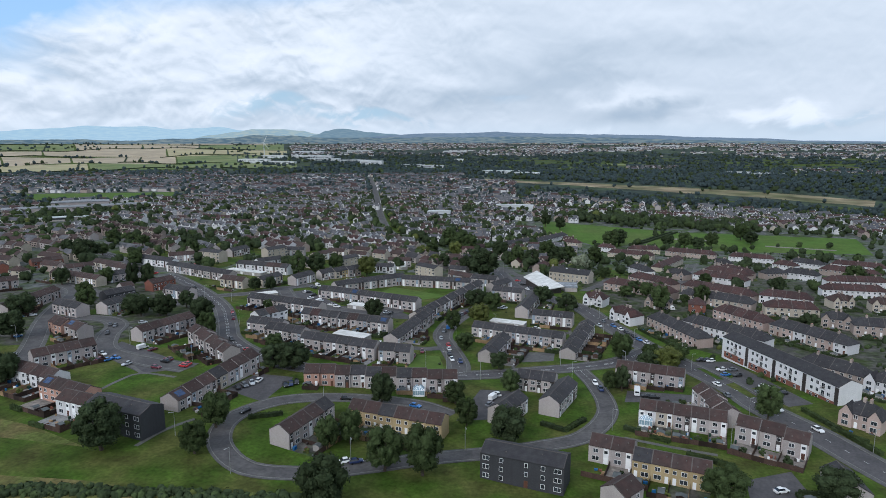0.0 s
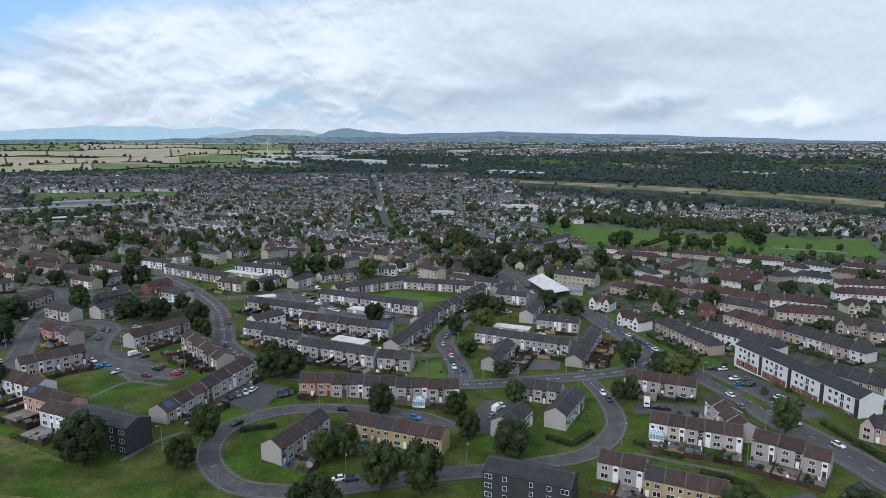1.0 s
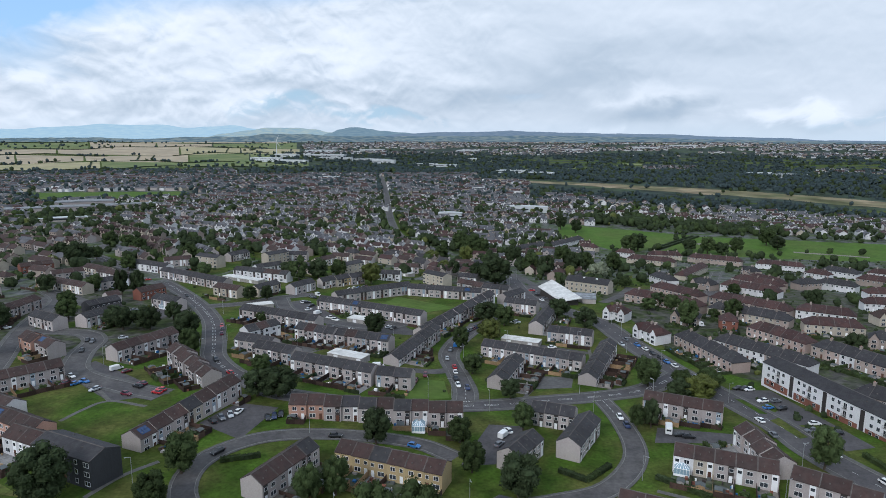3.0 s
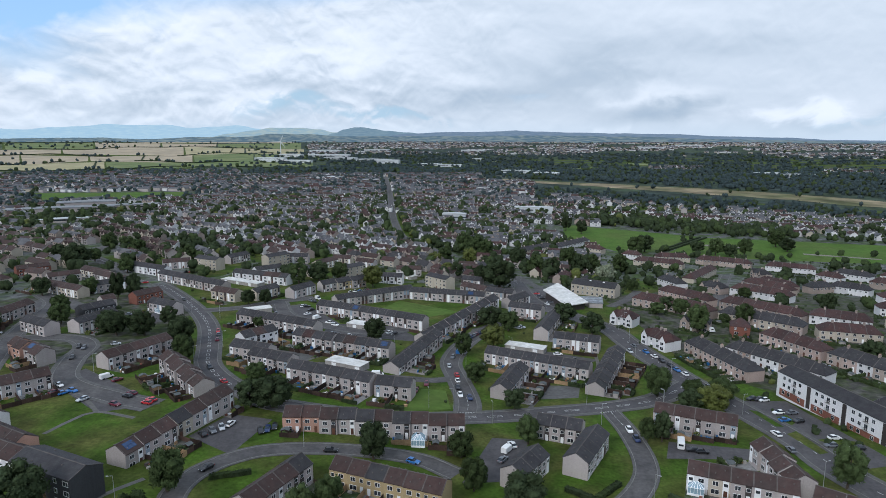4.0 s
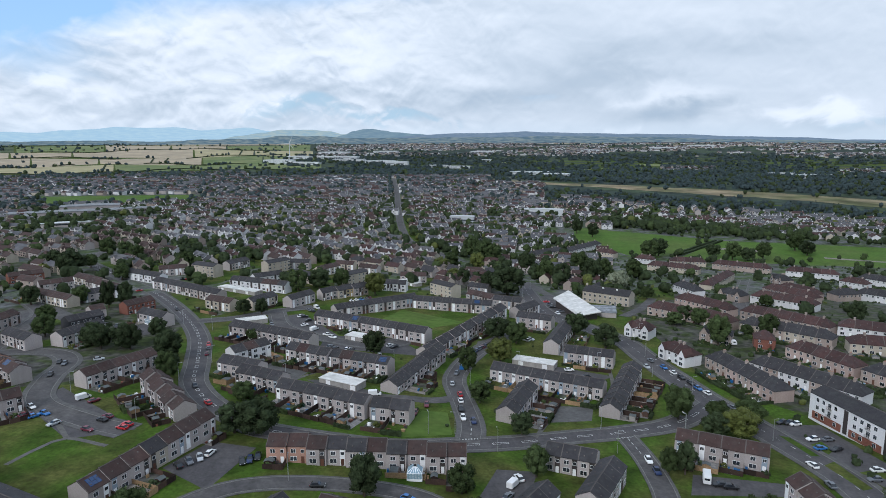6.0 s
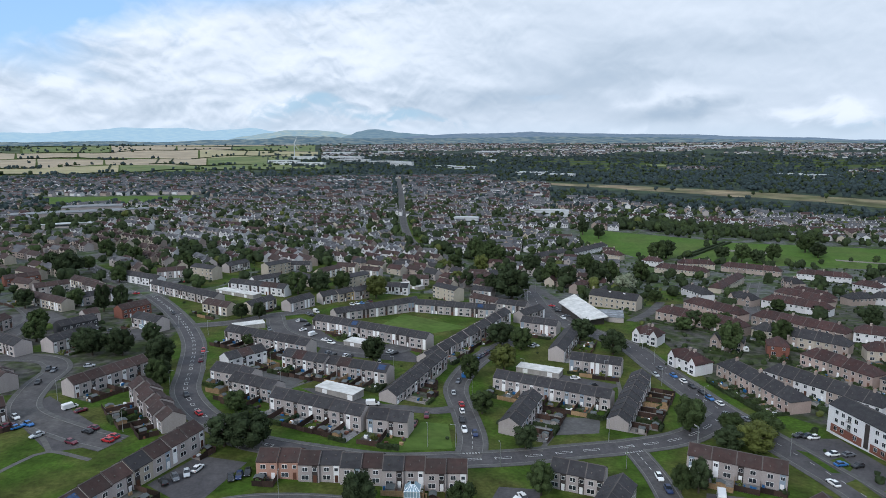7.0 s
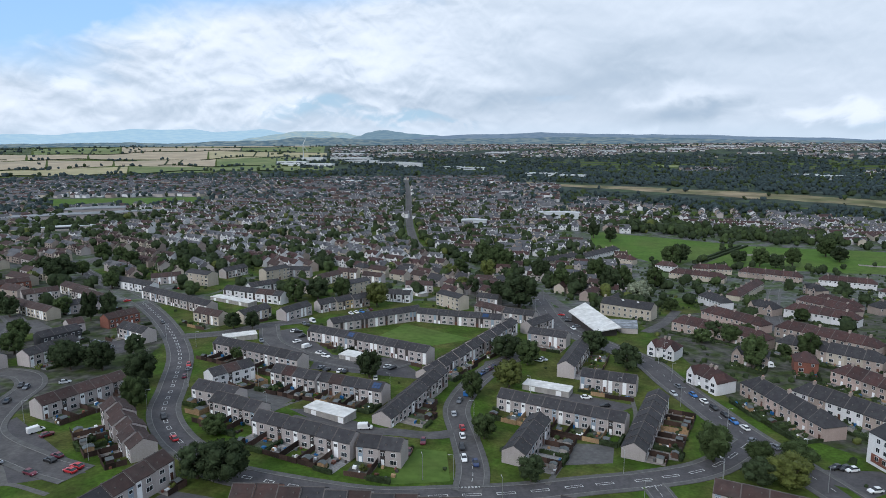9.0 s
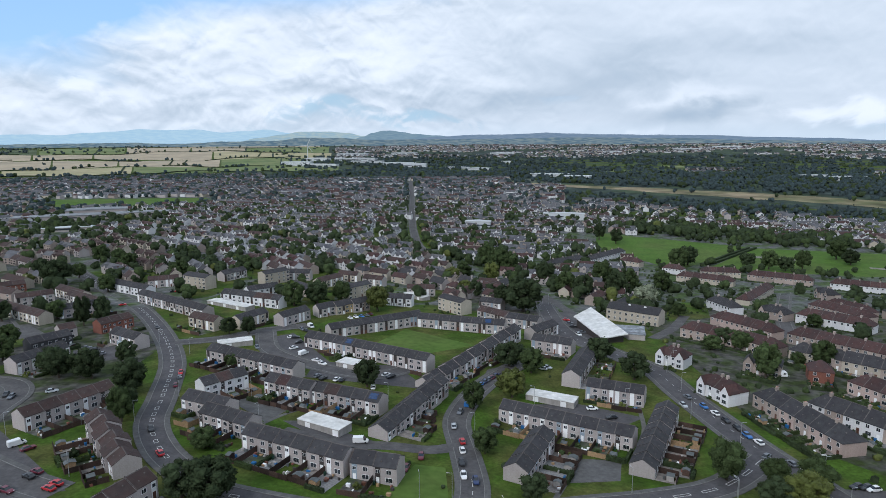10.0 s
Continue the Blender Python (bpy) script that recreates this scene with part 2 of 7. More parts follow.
def lie(x, y):
    """The ground's height: a low rise to the south-west, a fall to the north-east, level town, then land that climbs to the horizon."""
    near = 5.0 * smooth((10 - x) / 130) * smooth((430 - y) / 200)
    fall = (4.5 * smooth((y - 200) / 120) + 18 * smooth((y - 350) / 340)) * (0.15 + 0.85 * smooth((x + 260) / 260)) * (1 - smooth((y - 1000) / 600))
    return near - fall + 80 * smooth((math.hypot(x, y) - 2200) / 2600)


class Shape:
    """Gathers boxes and faces for one mesh."""

    def __init__(self):
        self.v, self.f, self.m = [], [], []

    def face(self, pts, mat=0):
        i = len(self.v)
        self.v += [tuple(p) for p in pts]
        self.f.append(tuple(range(i, i + len(pts))))
        self.m.append(mat)

    def box(self, x0, x1, y0, y1, z0, z1, mat=0):
        i = len(self.v)
        self.v += [(x, y, z) for z in (z0, z1) for y in (y0, y1) for x in (x0, x1)]
        self.f += [tuple(i + k for k in q) for q in ((0, 2, 3, 1), (4, 5, 7, 6), (0, 1, 5, 4), (2, 6, 7, 3), (0, 4, 6, 2), (1, 3, 7, 5))]
        self.m += [mat] * 6

    def solid(self, outline, y0, y1, mat=0):
        """An outline in x and z, drawn out from y0 to y1."""
        n, i = len(outline), len(self.v)
        self.v += [(x, y0, z) for x, z in outline] + [(x, y1, z) for x, z in outline]
        self.f += [tuple(range(i, i + n)), tuple(range(i + 2 * n - 1, i + n - 1, -1))]
        self.f += [(i + k, i + n + k, i + n + (k + 1) % n, i + (k + 1) % n) for k in range(n)]
        self.m += [mat] * (n + 2)

    def mesh(self, name, *mats):
        me = bpy.data.meshes.new(name)
        me.from_pydata(self.v, [], self.f)
        for mat in mats:
            me.materials.append(MATS[mat] if isinstance(mat, str) else mat)
        if len(mats) > 1:
            me.polygons.foreach_set("material_index", self.m)
        bm = bmesh.new()
        bm.from_mesh(me)
        bmesh.ops.recalc_face_normals(bm, faces=bm.faces)
        bm.to_mesh(me)
        bm.free()
        return me


CACHE = {}


def cached(key, make):
    if key not in CACHE:
        CACHE[key] = make()
    return CACHE[key]


def part(name, me, parent, at=(0, 0, 0), turn=0.0, label=""):
    """One mesh as a part of a thing, at its place in that thing."""
    ob = new(name, me)
    ob.parent = parent
    ob.location, ob.rotation_euler = at, (0, 0, turn)
    if label:
        ob["label"] = label
    return ob


def thing(name, x, y, heading, label, category, group="", dz=0.0):
    ob = new(name)
    ob.empty_display_size = 0.5
    ob.location, ob.rotation_euler = (x, y, lie(x, y) + dz), (0, 0, heading)
    return tagged(ob, label, category, group)


# ---- ground ----
def spread(lo, hi, near_lo, near_hi, fine, coarse):
    """Grid lines, fine near the houses and wider towards the horizon."""
    out, v, step = [], near_lo, fine
    while v < near_hi:
        out.append(v)
        v += fine
    while v < hi:
        out.append(v)
        step = min(step * 1.12, coarse)
        v += step
    out.append(hi)
    v, step = near_lo - fine, fine
    while v > lo:
        out.insert(0, v)
        step = min(step * 1.12, coarse)
        v -= step
    out.insert(0, lo)
    return out


def build_ground():
    xs, ys = spread(-4900, 4900, -340, 260, 6, 150), spread(-900, 4900, 20, 560, 6, 150)
    v = [(x, y, lie(x, y)) for y in ys for x in xs]
    n = len(xs)
    f = [(j * n + i, j * n + i + 1, (j + 1) * n + i + 1, (j + 1) * n + i) for j in range(len(ys) - 1) for i in range(n - 1)]
    me = bpy.data.meshes.new("ground")
    me.from_pydata(v, [], f)
    me.materials.append(MATS["grass"])
    for p in me.polygons:
        p.use_smooth = True
    tagged(new("ground", me), "mown green grass over gently rolling land", "grass", kind="structure")


build_ground()


COURTS = []


def patch(name, corners, mat, dz=0.02, label="", kind="structure", step=6.0, category="ground"):
    """A four-cornered piece of surface that lies on the land."""
    a, b, c, d = (Vector(p) for p in corners)
    if name == "court":
        COURTS.append((a, b, c, d))
    n = max(1, int(max((a - b).length, (c - d).length) / step))
    m = max(1, int(max((b - c).length, (a - d).length) / step))
    v, f = [], []
    for j in range(m + 1):
        for i in range(n + 1):
            u, w = i / n, j / m
            p = (a * (1 - u) + b * u) * (1 - w) + (d * (1 - u) + c * u) * w
            v.append((p.x, p.y, lie(p.x, p.y) + dz))
    for j in range(m):
        for i in range(n):
            k = j * (n + 1) + i
            f.append((k, k + 1, k + n + 2, k + n + 1))
    me = bpy.data.meshes.new(name)
    me.from_pydata(v, [], f)
    me.materials.append(MATS[mat])
    return tagged(new(name, me), label, category, kind=kind)


# ---- houses ----
WALLS = {"grey": "harl_grey", "cream": "harl_cream", "white": "harl_white", "yellow": "harl_yellow", "pink": "harl_pink",
         "rough": "harl_rough", "dark": "harl_dark", "blush": "harl_blush", "brick": "brick_wall"}
WORDS = {"grey": "grey pebbledash", "cream": "cream pebbledash", "white": "white rendered", "yellow": "pale yellow rendered", "pink": "salmon pink rendered",
         "rough": "buff roughcast", "blush": "pale pink roughcast", "dark": "dark grey harled", "brick": "red brick", "slate": "dark grey tile", "brown": "brown tile", "red": "red-brown tile"}


def window_mesh(w, h, frame_mat, bars):
    def make():
        s, t = Shape(), 0.07
        s.box(-w / 2 - t, w / 2 + t, -0.07, 0.03, -t, 0.0)
        s.box(-w / 2 - t, w / 2 + t, -0.07, 0.03, h, h + t)
        s.box(-w / 2 - t, -w / 2, -0.07, 0.03, 0.0, h)
        s.box(w / 2, w / 2 + t, -0.07, 0.03, 0.0, h)
        for k in range(1, bars):
            x = -w / 2 + w * k / bars
            s.box(x - 0.04, x + 0.04, -0.06, 0.02, 0.0, h)
        return s.mesh("window", frame_mat)
    return cached(("window", w, h, frame_mat, bars), make)


def pane_mesh(w, h):
    def make():
        s = Shape()
        s.box(-w / 2, w / 2, -0.02, 0.02, 0, h)
        return s.mesh("pane", "glass")
    return cached(("pane", w, h), make)


def far_window_mesh(w, h):
    def make():
        s, t = Shape(), 0.07
        s.box(-w / 2 - t, w / 2 + t, -0.05, 0.03, -t, h + t, 0)
        s.box(-w / 2, -0.04, -0.08, -0.04, 0, h, 1)
        s.box(0.04, w / 2, -0.08, -0.04, 0, h, 1)
        return s.mesh("window", "white_paint", "glass")
    return cached(("far_window", w, h), make)


def add_window(house, x, y, z, w, h, side, bars=2, frame_mat="white_paint"):
    turn = 0.0 if side < 0 else math.pi
    if house.location.y > 235:
        part("window", far_window_mesh(w, h), house, (x, y, z), turn)
        return
    ob = part("window", window_mesh(w, h, frame_mat, bars), house, (x, y, z), turn)
    part("pane", pane_mesh(w, h), ob)


def block_mesh(name, w, h, t, mat):
    def make():
        s = Shape()
        s.box(-w / 2, w / 2, -t, 0.02, 0, h)
        return s.mesh(name, mat)
    return cached((name, w, h, t, mat), make)


def walls_mesh(w, d, e, r, mat, hips):
    def make():
        s = Shape()
        if not hips:
            n, i = 5, len(s.v)
            prof = ((-d / 2, -1.2), (d / 2, -1.2), (d / 2, e), (0, r - 0.12), (-d / 2, e))
            s.v += [(-w / 2, y, z) for y, z in prof] + [(w / 2, y, z) for y, z in prof]
            s.f += [tuple(range(5)), tuple(range(9, 4, -1))] + [(k, 5 + k, 5 + (k + 1) % 5, (k + 1) % 5) for k in range(5)]
            s.m += [0] * 7
        else:
            s.box(-w / 2, w / 2, -d / 2, d / 2, -1.2, e)
        return s.mesh("wall", mat)
    return cached(("wall", w, d, e, r, mat, bool(hips)), make)


def roof_mesh(w, d, e, r, mat, hips):
    """Two pitched slabs with a ridge; hips is -1, 1 or 2 for a hipped end or both."""
    def make():
        s, o, t = Shape(), 0.28, 0.16
        rise = (r - e) / (d / 2)
        ze = e - o * rise
        lx, rx = -w / 2, w / 2
        lo = o if hips in (-1, 2) else 0.0
        ro = o if hips in (1, 2) else 0.0
        hl = d / 2 * 0.9 if hips in (-1, 2) else 0.0
        hr = d / 2 * 0.9 if hips in (1, 2) else 0.0
        a, b = (lx - lo, -d / 2 - o), (rx + ro, -d / 2 - o)
        c, g = (rx + ro, d / 2 + o), (lx - lo, d / 2 + o)
        p, q = (lx + hl, 0.0), (rx - hr, 0.0)
        for up in (0, t):
            A, B, C, G = ((*k, ze + up) for k in (a, b, c, g))
            P, Q = (*p, r + up), (*q, r + up)
            for face in ((A, B, Q, P), (C, G, P, Q), (B, C, Q), (G, A, P)):
                if len(face) == 3 and not (hl if face[0] == G else hr):
                    continue
                s.face(face)
        for k, l in ((a, b), (c, g)):
            s.face(((*k, ze), (*l, ze), (*l, ze + t), (*k, ze + t)))
        for k, top, l in ((b, q, c), (g, p, a)):
            hip = hr if k == b else hl
            if hip:
                s.face(((*k, ze), (*l, ze), (*l, ze + t), (*k, ze + t)))
            else:
                s.face(((*k, ze), (*top, r), (*top, r + t), (*k, ze + t)))
                s.face(((*top, r), (*l, ze), (*l, ze + t), (*top, r + t)))
        s.box(p[0], q[0], -0.13, 0.13, r + t - 0.08, r + t + 0.06, 1)
        for side in (-1, 1):
            eave = side * (d / 2 + o)
            for x0, hip in ((lx, hl), (rx - 0.16, hr)):
                if not hip:
                    s.face(((x0, eave, ze + t + 0.03), (x0 + 0.16, eave, ze + t + 0.03), (x0 + 0.16, 0, r + t + 0.03), (x0, 0, r + t + 0.03)), 1)
            for k, v in ((0.22, 0.35), (-0.2, 0.62)):
                y = eave * v
                z = r + t - abs(y) * rise
                s.box(k * w - 0.16, k * w + 0.16, y - 0.16, y + 0.16, z - 0.1, z + 0.22, 1)
        return s.mesh("roof", mat, "ridge_tile")
    return cached(("roof", w, d, e, r, mat, hips), make)


def chimney_mesh(mat):
    def make():
        s = Shape()
        s.box(-0.45, 0.45, -0.55, 0.55, -1.6, 1.0)
        s.box(-0.52, 0.52, -0.62, 0.62, 1.0, 1.14)
        return s.mesh("chimney", mat)
    return cached(("chimney", mat), make)


def pot_mesh():
    def make():
        s = Shape()
        s.box(-0.12, 0.12, -0.12, 0.12, 0, 0.4)
        return s.mesh("chimney_pot", "harl_pink")
    return cached("pot", make)


def seen_sides(x, y, heading, d):
    """The long sides of a house that face the open south, where the houses can be looked at."""
    out = []
    for side in (-1, 1):
        n = Vector((-math.sin(heading) * side, math.cos(heading) * side))
        face = Vector((x, y)) + n * d / 2
        if any(n.dot(Vector(eye) - face) > 0 for eye in ((1, -5), (0, 94))):
            out.append(side)
    return out


rng = random.Random(7)
YARDS = []


def estate_house(x, y, heading, w, wall, roof, group, d=7.4, e=5.3, r=7.5, dz=0.0, solar=False):
    ob = thing("terraced_house", x, y, heading, "%s terraced house with a %s roof" % (WORDS[wall], WORDS[roof]), "house", group, dz)
    part("wall", walls_mesh(w, d, e, r, WALLS[wall], 0), ob)
    part("roof", roof_mesh(w, d, e, r, "roof_" + roof, 0), ob)
    if solar:
        side = seen_sides(x, y, heading, d)[0]
        tilt = math.atan2(r - e, d / 2)
        for i in range(3):
            for j in range(2):
                up = (j - 0.5) * 1.3
                p = part("solar_panel", solar_mesh(), ob, ((i - 1) * 1.12, side * (d / 4 - up * math.cos(tilt)), (e + r) / 2 + up * math.sin(tilt) + 0.2), 0, "dark blue solar panel")
                p.rotation_euler = (-side * tilt, 0, 0)
    panel = rng.choice(("white_paint", "white_paint", "white_paint", "dark_panel", "dark_panel", "dark_panel", "blue_panel" if wall == "grey" else "dark_panel"))
    flip = 1 if rng.random() < 0.5 else -1
    for side in seen_sides(x, y, heading, d):
        fy = side * d / 2
        turn = 0.0 if side < 0 else math.pi
        xp, xw = flip * w * 0.30, -flip * w * 0.17
        if wall in ("grey", "white", "cream"):
            part("infill_panel", block_mesh("infill_panel", 1.5, 5.0, 0.05, panel), ob, (xp, fy, 0.05), turn, "full-height coloured infill panel")
            if y < 330:
                add_window(ob, xp, fy + side * 0.04, 3.4, 1.0, 0.9, side, 1)
            dy = fy + side * 0.05
        else:
            add_window(ob, xp, fy, 3.3, 0.9, 1.0, side, 1)
            dy = fy
        part("door", block_mesh("door", 0.95, 2.05, 0.05, rng.choice(("white_paint", "white_paint", "brown_door"))), ob, (xp, dy, 0.1), turn)
        add_window(ob, xw, fy, 3.25, 1.35, 1.15, side, 2)
        add_window(ob, xw, fy, 0.85, 1.9, 1.25, side, 2)
    return ob


def solar_mesh():
    def make():
        s = Shape()
        s.box(-0.52, 0.52, -0.61, 0.61, 0.0, 0.06)
        return s.mesh("solar_panel", "solar")
    return cached("solar", make)


def council_house(x, y, heading, w, wall, roof, group, d=9.2, e=5.1, r=8.5, hips=0, dz=0.0, chimney=1, bay=0):
    ob = thing("council_house", x, y, heading, "%s two-storey house with chimney and %s roof" % (WORDS[wall], WORDS[roof]), "house", group, dz)
    part("wall", walls_mesh(w, d, e, r, WALLS[wall], hips), ob)
    part("roof", roof_mesh(w, d, e, r, "roof_" + roof, hips), ob)
    for side in seen_sides(x, y, heading, d):
        fy = side * d / 2
        for fx in (-0.26, 0.26):
            add_window(ob, fx * w, fy, 3.35, 1.1, 1.2, side, 2)
        if y > 440:
            continue
        add_window(ob, -0.2 * w, fy, 0.85, 1.7, 1.3, side, 2)
        part("door", block_mesh("door", 0.95, 2.05, 0.05, rng.choice(("white_paint", "brown_door"))), ob, (0.28 * w, fy, 0.1), 0 if side < 0 else math.pi)
    if bay:
        side = seen_sides(x, y, heading, d)[0]
        g = part("gable_bay", bay_mesh(d, e, r, WALLS[wall], "roof_" + roof), ob, (bay * 0.24 * w, 0, 0), 0.0 if side < 0 else math.pi, "projecting gabled bay")
        part("window", far_window_mesh(1.7, 1.2), g, (0, -d / 2 - 0.92, 3.2))
        part("window", far_window_mesh(1.9, 1.4), g, (0, -d / 2 - 0.92, 0.8))
    if chimney:
        c = part("chimney", chimney_mesh("harl_rough"), ob, (w / 2 - 0.5 if hips != 1 else -w / 4, 0, r))
        for k in (-0.25, 0.25) if y < 340 else ():
            part("chimney_pot", pot_mesh(), c, (0, k, 1.14))
    return ob


def bay_mesh(d, e, r, wall, roof):
    """A bay that stands out from the front under a gable of its own."""
    def make():
        s, half, f = Shape(), 2.0, -d / 2 - 0.9
        top = r - 0.7
        prof = ((-half, -1.2), (half, -1.2), (half, e - 0.3), (0, top - 0.1), (-half, e - 0.3))
        s.solid(prof, f, 0.0, 0)
        for a in (-1, 1):
            s.solid(((0, top), (a * (half + 0.25), e - 0.45), (a * (half + 0.25), e - 0.30), (0, top + 0.16)), f - 0.2, 0.0, 1)
        return s.mesh("gable_bay", wall, roof)
    return cached(("bay", d, e, r, wall, roof), make)


def flats(x, y, heading, L, wall, roof, group, d=9.0, e=8.0, r=9.7):
    ob = thing("block_of_flats", x, y, heading, "%s three-storey flats with shallow %s roof" % (WORDS[wall], WORDS[roof]), "flats", group)
    part("wall", walls_mesh(L, d, e, r, WALLS[wall], 0), ob)
    part("roof", roof_mesh(L, d, e, r, "roof_" + roof, 0), ob)
    for side in seen_sides(x, y, heading, d):
        fy = side * d / 2
        turn = 0.0 if side < 0 else math.pi
        part("door", block_mesh("door", 1.1, 2.1, 0.05, "brown_door"), ob, (L * 0.06, fy, 0.1), turn)
        for floor in range(3):
            z = 0.9 + 2.6 * floor
            for fx, ww, n in ((-0.43, 1.9, 2), (-0.24, 1.0, 1), (0.06, 0.8, 1), (0.26, 1.0, 1), (0.43, 1.9, 2)):
                if floor or fx != 0.06:
                    add_window(ob, fx * L, fy, z, ww, 1.2, side, n)
    return ob


def apartment_block(x, y, heading, L, group, d=10.5, e=8.6, r=10.8):
    ob = thing("apartment_block", x, y, heading, "long white three-storey apartment block with red brick ground floor", "apartments", group)
    part("wall", walls_mesh(L, d, e, r, "harl_white", 0), ob)
    part("roof", roof_mesh(L, d, e, r, "roof_slate", 0), ob)
    n = int(L / 13)
    for side in seen_sides(x, y, heading, d):
        fy = side * d / 2
        turn = 0.0 if side < 0 else math.pi
        for k in range(n):
            cx = -L / 2 + L * (k + 0.5) / n
            part("brick_base", block_mesh("brick_base", L / n - 3.2, 2.7, 0.1, "brick_wall"), ob, (cx, fy, -0.2), turn, "red brick ground floor")
            part("stair_glazing", block_mesh("stair_glazing", 1.7, 8.2, 0.08, "dark_panel"), ob, (cx + L / n / 2 - (0.9 if k == n - 1 else 0), fy, 0), turn)
            for floor in range(3):
                z = 0.8 + 2.8 * floor
                off = 0.1 if floor == 0 else 0.0
                for fx in (-4.2, -1.6, 3.6):
                    add_window(ob, cx + fx, fy + side * off, z, 1.15, 1.3, side, 2)
                if floor:
                    add_window(ob, cx + 1.0, fy, z - 0.7, 1.3, 2.0, side, 2)
                    part("balcony", balcony_mesh(), ob, (cx + 1.0, fy, z - 0.8), turn, "grey steel balcony rail")
    return ob


def balcony_mesh():
    def make():
        s = Shape()
        s.box(-1.0, 1.0, -0.55, 0.0, 0.0, 0.12)
        s.box(-1.0, 1.0, -0.55, -0.50, 1.0, 1.06)
        for k in range(9):
            s.box(-1.0 + 0.245 * k, -0.96 + 0.245 * k, -0.54, -0.51, 0.12, 1.0)
        return s.mesh("balcony", "concrete")
    return cached("balcony", make)


ROW_NUMBER = [0]


def terrace(a, b, n, wall, roof, style, step=0.0, mixed=(), roofs=(), stagger=0.0, solar=(), garden=True):
    """A row of houses under the ridge line from a to b."""
    a, b = Vector(a), Vector(b)
    if b.x < a.x:
        a, b = b, a
    L, heading = (b - a).length, math.atan2(b.y - a.y, b.x - a.x)
    ROW_NUMBER[0] += 1
    group = "terrace %d" % ROW_NUMBER[0]
    w = round(L / n, 2)
    along = (b - a).normalized()
    YARDS.append((a, b, style if garden else "plain"))
    if style in ("flats", "block"):
        c = (a + b) / 2
        return flats(c.x, c.y, heading, round(L, 1), wall, roof, group) if style == "flats" else apartment_block(c.x, c.y, heading, round(L, 1), group)
    base = lie(*((a + b) / 2))
    for k in range(n):
        c = a + along * (w * (k + 0.5))
        wl = mixed[k % len(mixed)] if mixed else wall
        dz = 0.5 * (base - lie(c.x, c.y)) + step * (k - n / 2) + 0.04 * (k % 2)
        if style == "estate":
            shift = Vector((-along.y, along.x)) * (stagger * (k % 2))
            estate_house(c.x + shift.x, c.y + shift.y, heading, w, wl, roofs[k % len(roofs)] if roofs else roof, group, dz=dz, solar=k in solar)
        else:
            hips = 2 if n == 1 else -1 if k == 0 else 1 if k == n - 1 else 0
            council_house(c.x, c.y, heading, w, wl, roof, group, hips=hips, dz=dz, chimney=k % 2 == 0 or n < 3, bay=(-1 if k == 0 else 1) if n == 2 else 0)


# ---- roads ----
ROADS = []


def curve_through(pts, step=3.0):
    """Points along a smooth line through those given."""
    p = [Vector(q) for q in pts]
    p = [2 * p[0] - p[1]] + p + [2 * p[-1] - p[-2]]
    out = []
    for i in range(1, len(p) - 2):
        n = max(2, int((p[i + 1] - p[i]).length / step))
        for k in range(n):
            t = k / n
            out.append(0.5 * (2 * p[i] + (p[i + 1] - p[i - 1]) * t + (2 * p[i - 1] - 5 * p[i] + 4 * p[i + 1] - p[i + 2]) * t * t
                              + (3 * p[i] - p[i - 1] - 3 * p[i + 1] + p[i + 2]) * t ** 3))
    return out + [p[-2]]


def strip(name, line, lo, hi, mat, dz, thick=0.0, skip=None):
    """A band beside a line, from lo to hi metres to its left."""
    v, f = [], []
    for i, p in enumerate(line):
        d = (line[min(i + 1, len(line) - 1)] - line[max(i - 1, 0)]).normalized()
        nrm = Vector((-d.y, d.x))
        for o in (lo, hi):
            q = p + nrm * o
            v.append((q.x, q.y, lie(q.x, q.y) + dz))
    if thick:
        m = len(v)
        v += [(x, y, z - thick) for x, y, z in v]
    for i in range(len(line) - 1):
        k = 2 * i
        mid = (Vector(v[k]) + Vector(v[k + 3])) / 2
        if skip and skip(mid):
            continue
        f.append((k, k + 1, k + 3, k + 2))
        if thick:
            f.append((k, k + 2, k + 2 + m, k + m))
            f.append((k + 1, k + 1 + m, k + 3 + m, k + 3))
    me = bpy.data.meshes.new(name)
    me.from_pydata(v, [], f)
    me.materials.append(MATS[mat])
    return new(name, me)


def road(pts, width, pave, main=False):
    ROADS.append((curve_through(pts), width, pave, main))



# terraces of the estate inside the curved road
terrace((-96.0, 260.7), (-60.1, 252.1), 6, 'grey', 'slate', 'estate')
terrace((-59.3, 253.2), (-45.4, 252.5), 2, 'grey', 'slate', 'estate')
terrace((-123.3, 368.2), (-58.5, 347.5), 12, 'grey', 'slate', 'estate', solar=(4,))
terrace((-155.1, 336.4), (-107.6, 321.6), 8, 'grey', 'slate', 'estate')
terrace((-112.4, 306.7), (-91.7, 301.4), 4, 'grey', 'brown', 'estate', roofs=('slate', 'red', 'slate'))
terrace((-92.4, 303.2), (-64.5, 297.9), 5, 'grey', 'slate', 'estate', solar=(4,), roofs=('slate', 'brown', 'slate', 'slate', 'slate'))
terrace((-130.4, 281.3), (-111.5, 276.5), 3, 'grey', 'slate', 'estate')
terrace((-117.2, 271.5), (-97.3, 265.6), 4, 'grey', 'slate', 'estate')
terrace((-134.1, 293.3), (-125.0, 308.8), 3, 'white', 'slate', 'estate', roofs=('slate', 'brown', 'slate'))
terrace((-60.0, 277.0), (-49.1, 322.0), 8, 'grey', 'slate', 'estate', step=0.35)
terrace((-57.2, 326.6), (-27.1, 401.1), 14, 'grey', 'slate', 'estate', step=0.3, stagger=0.5)
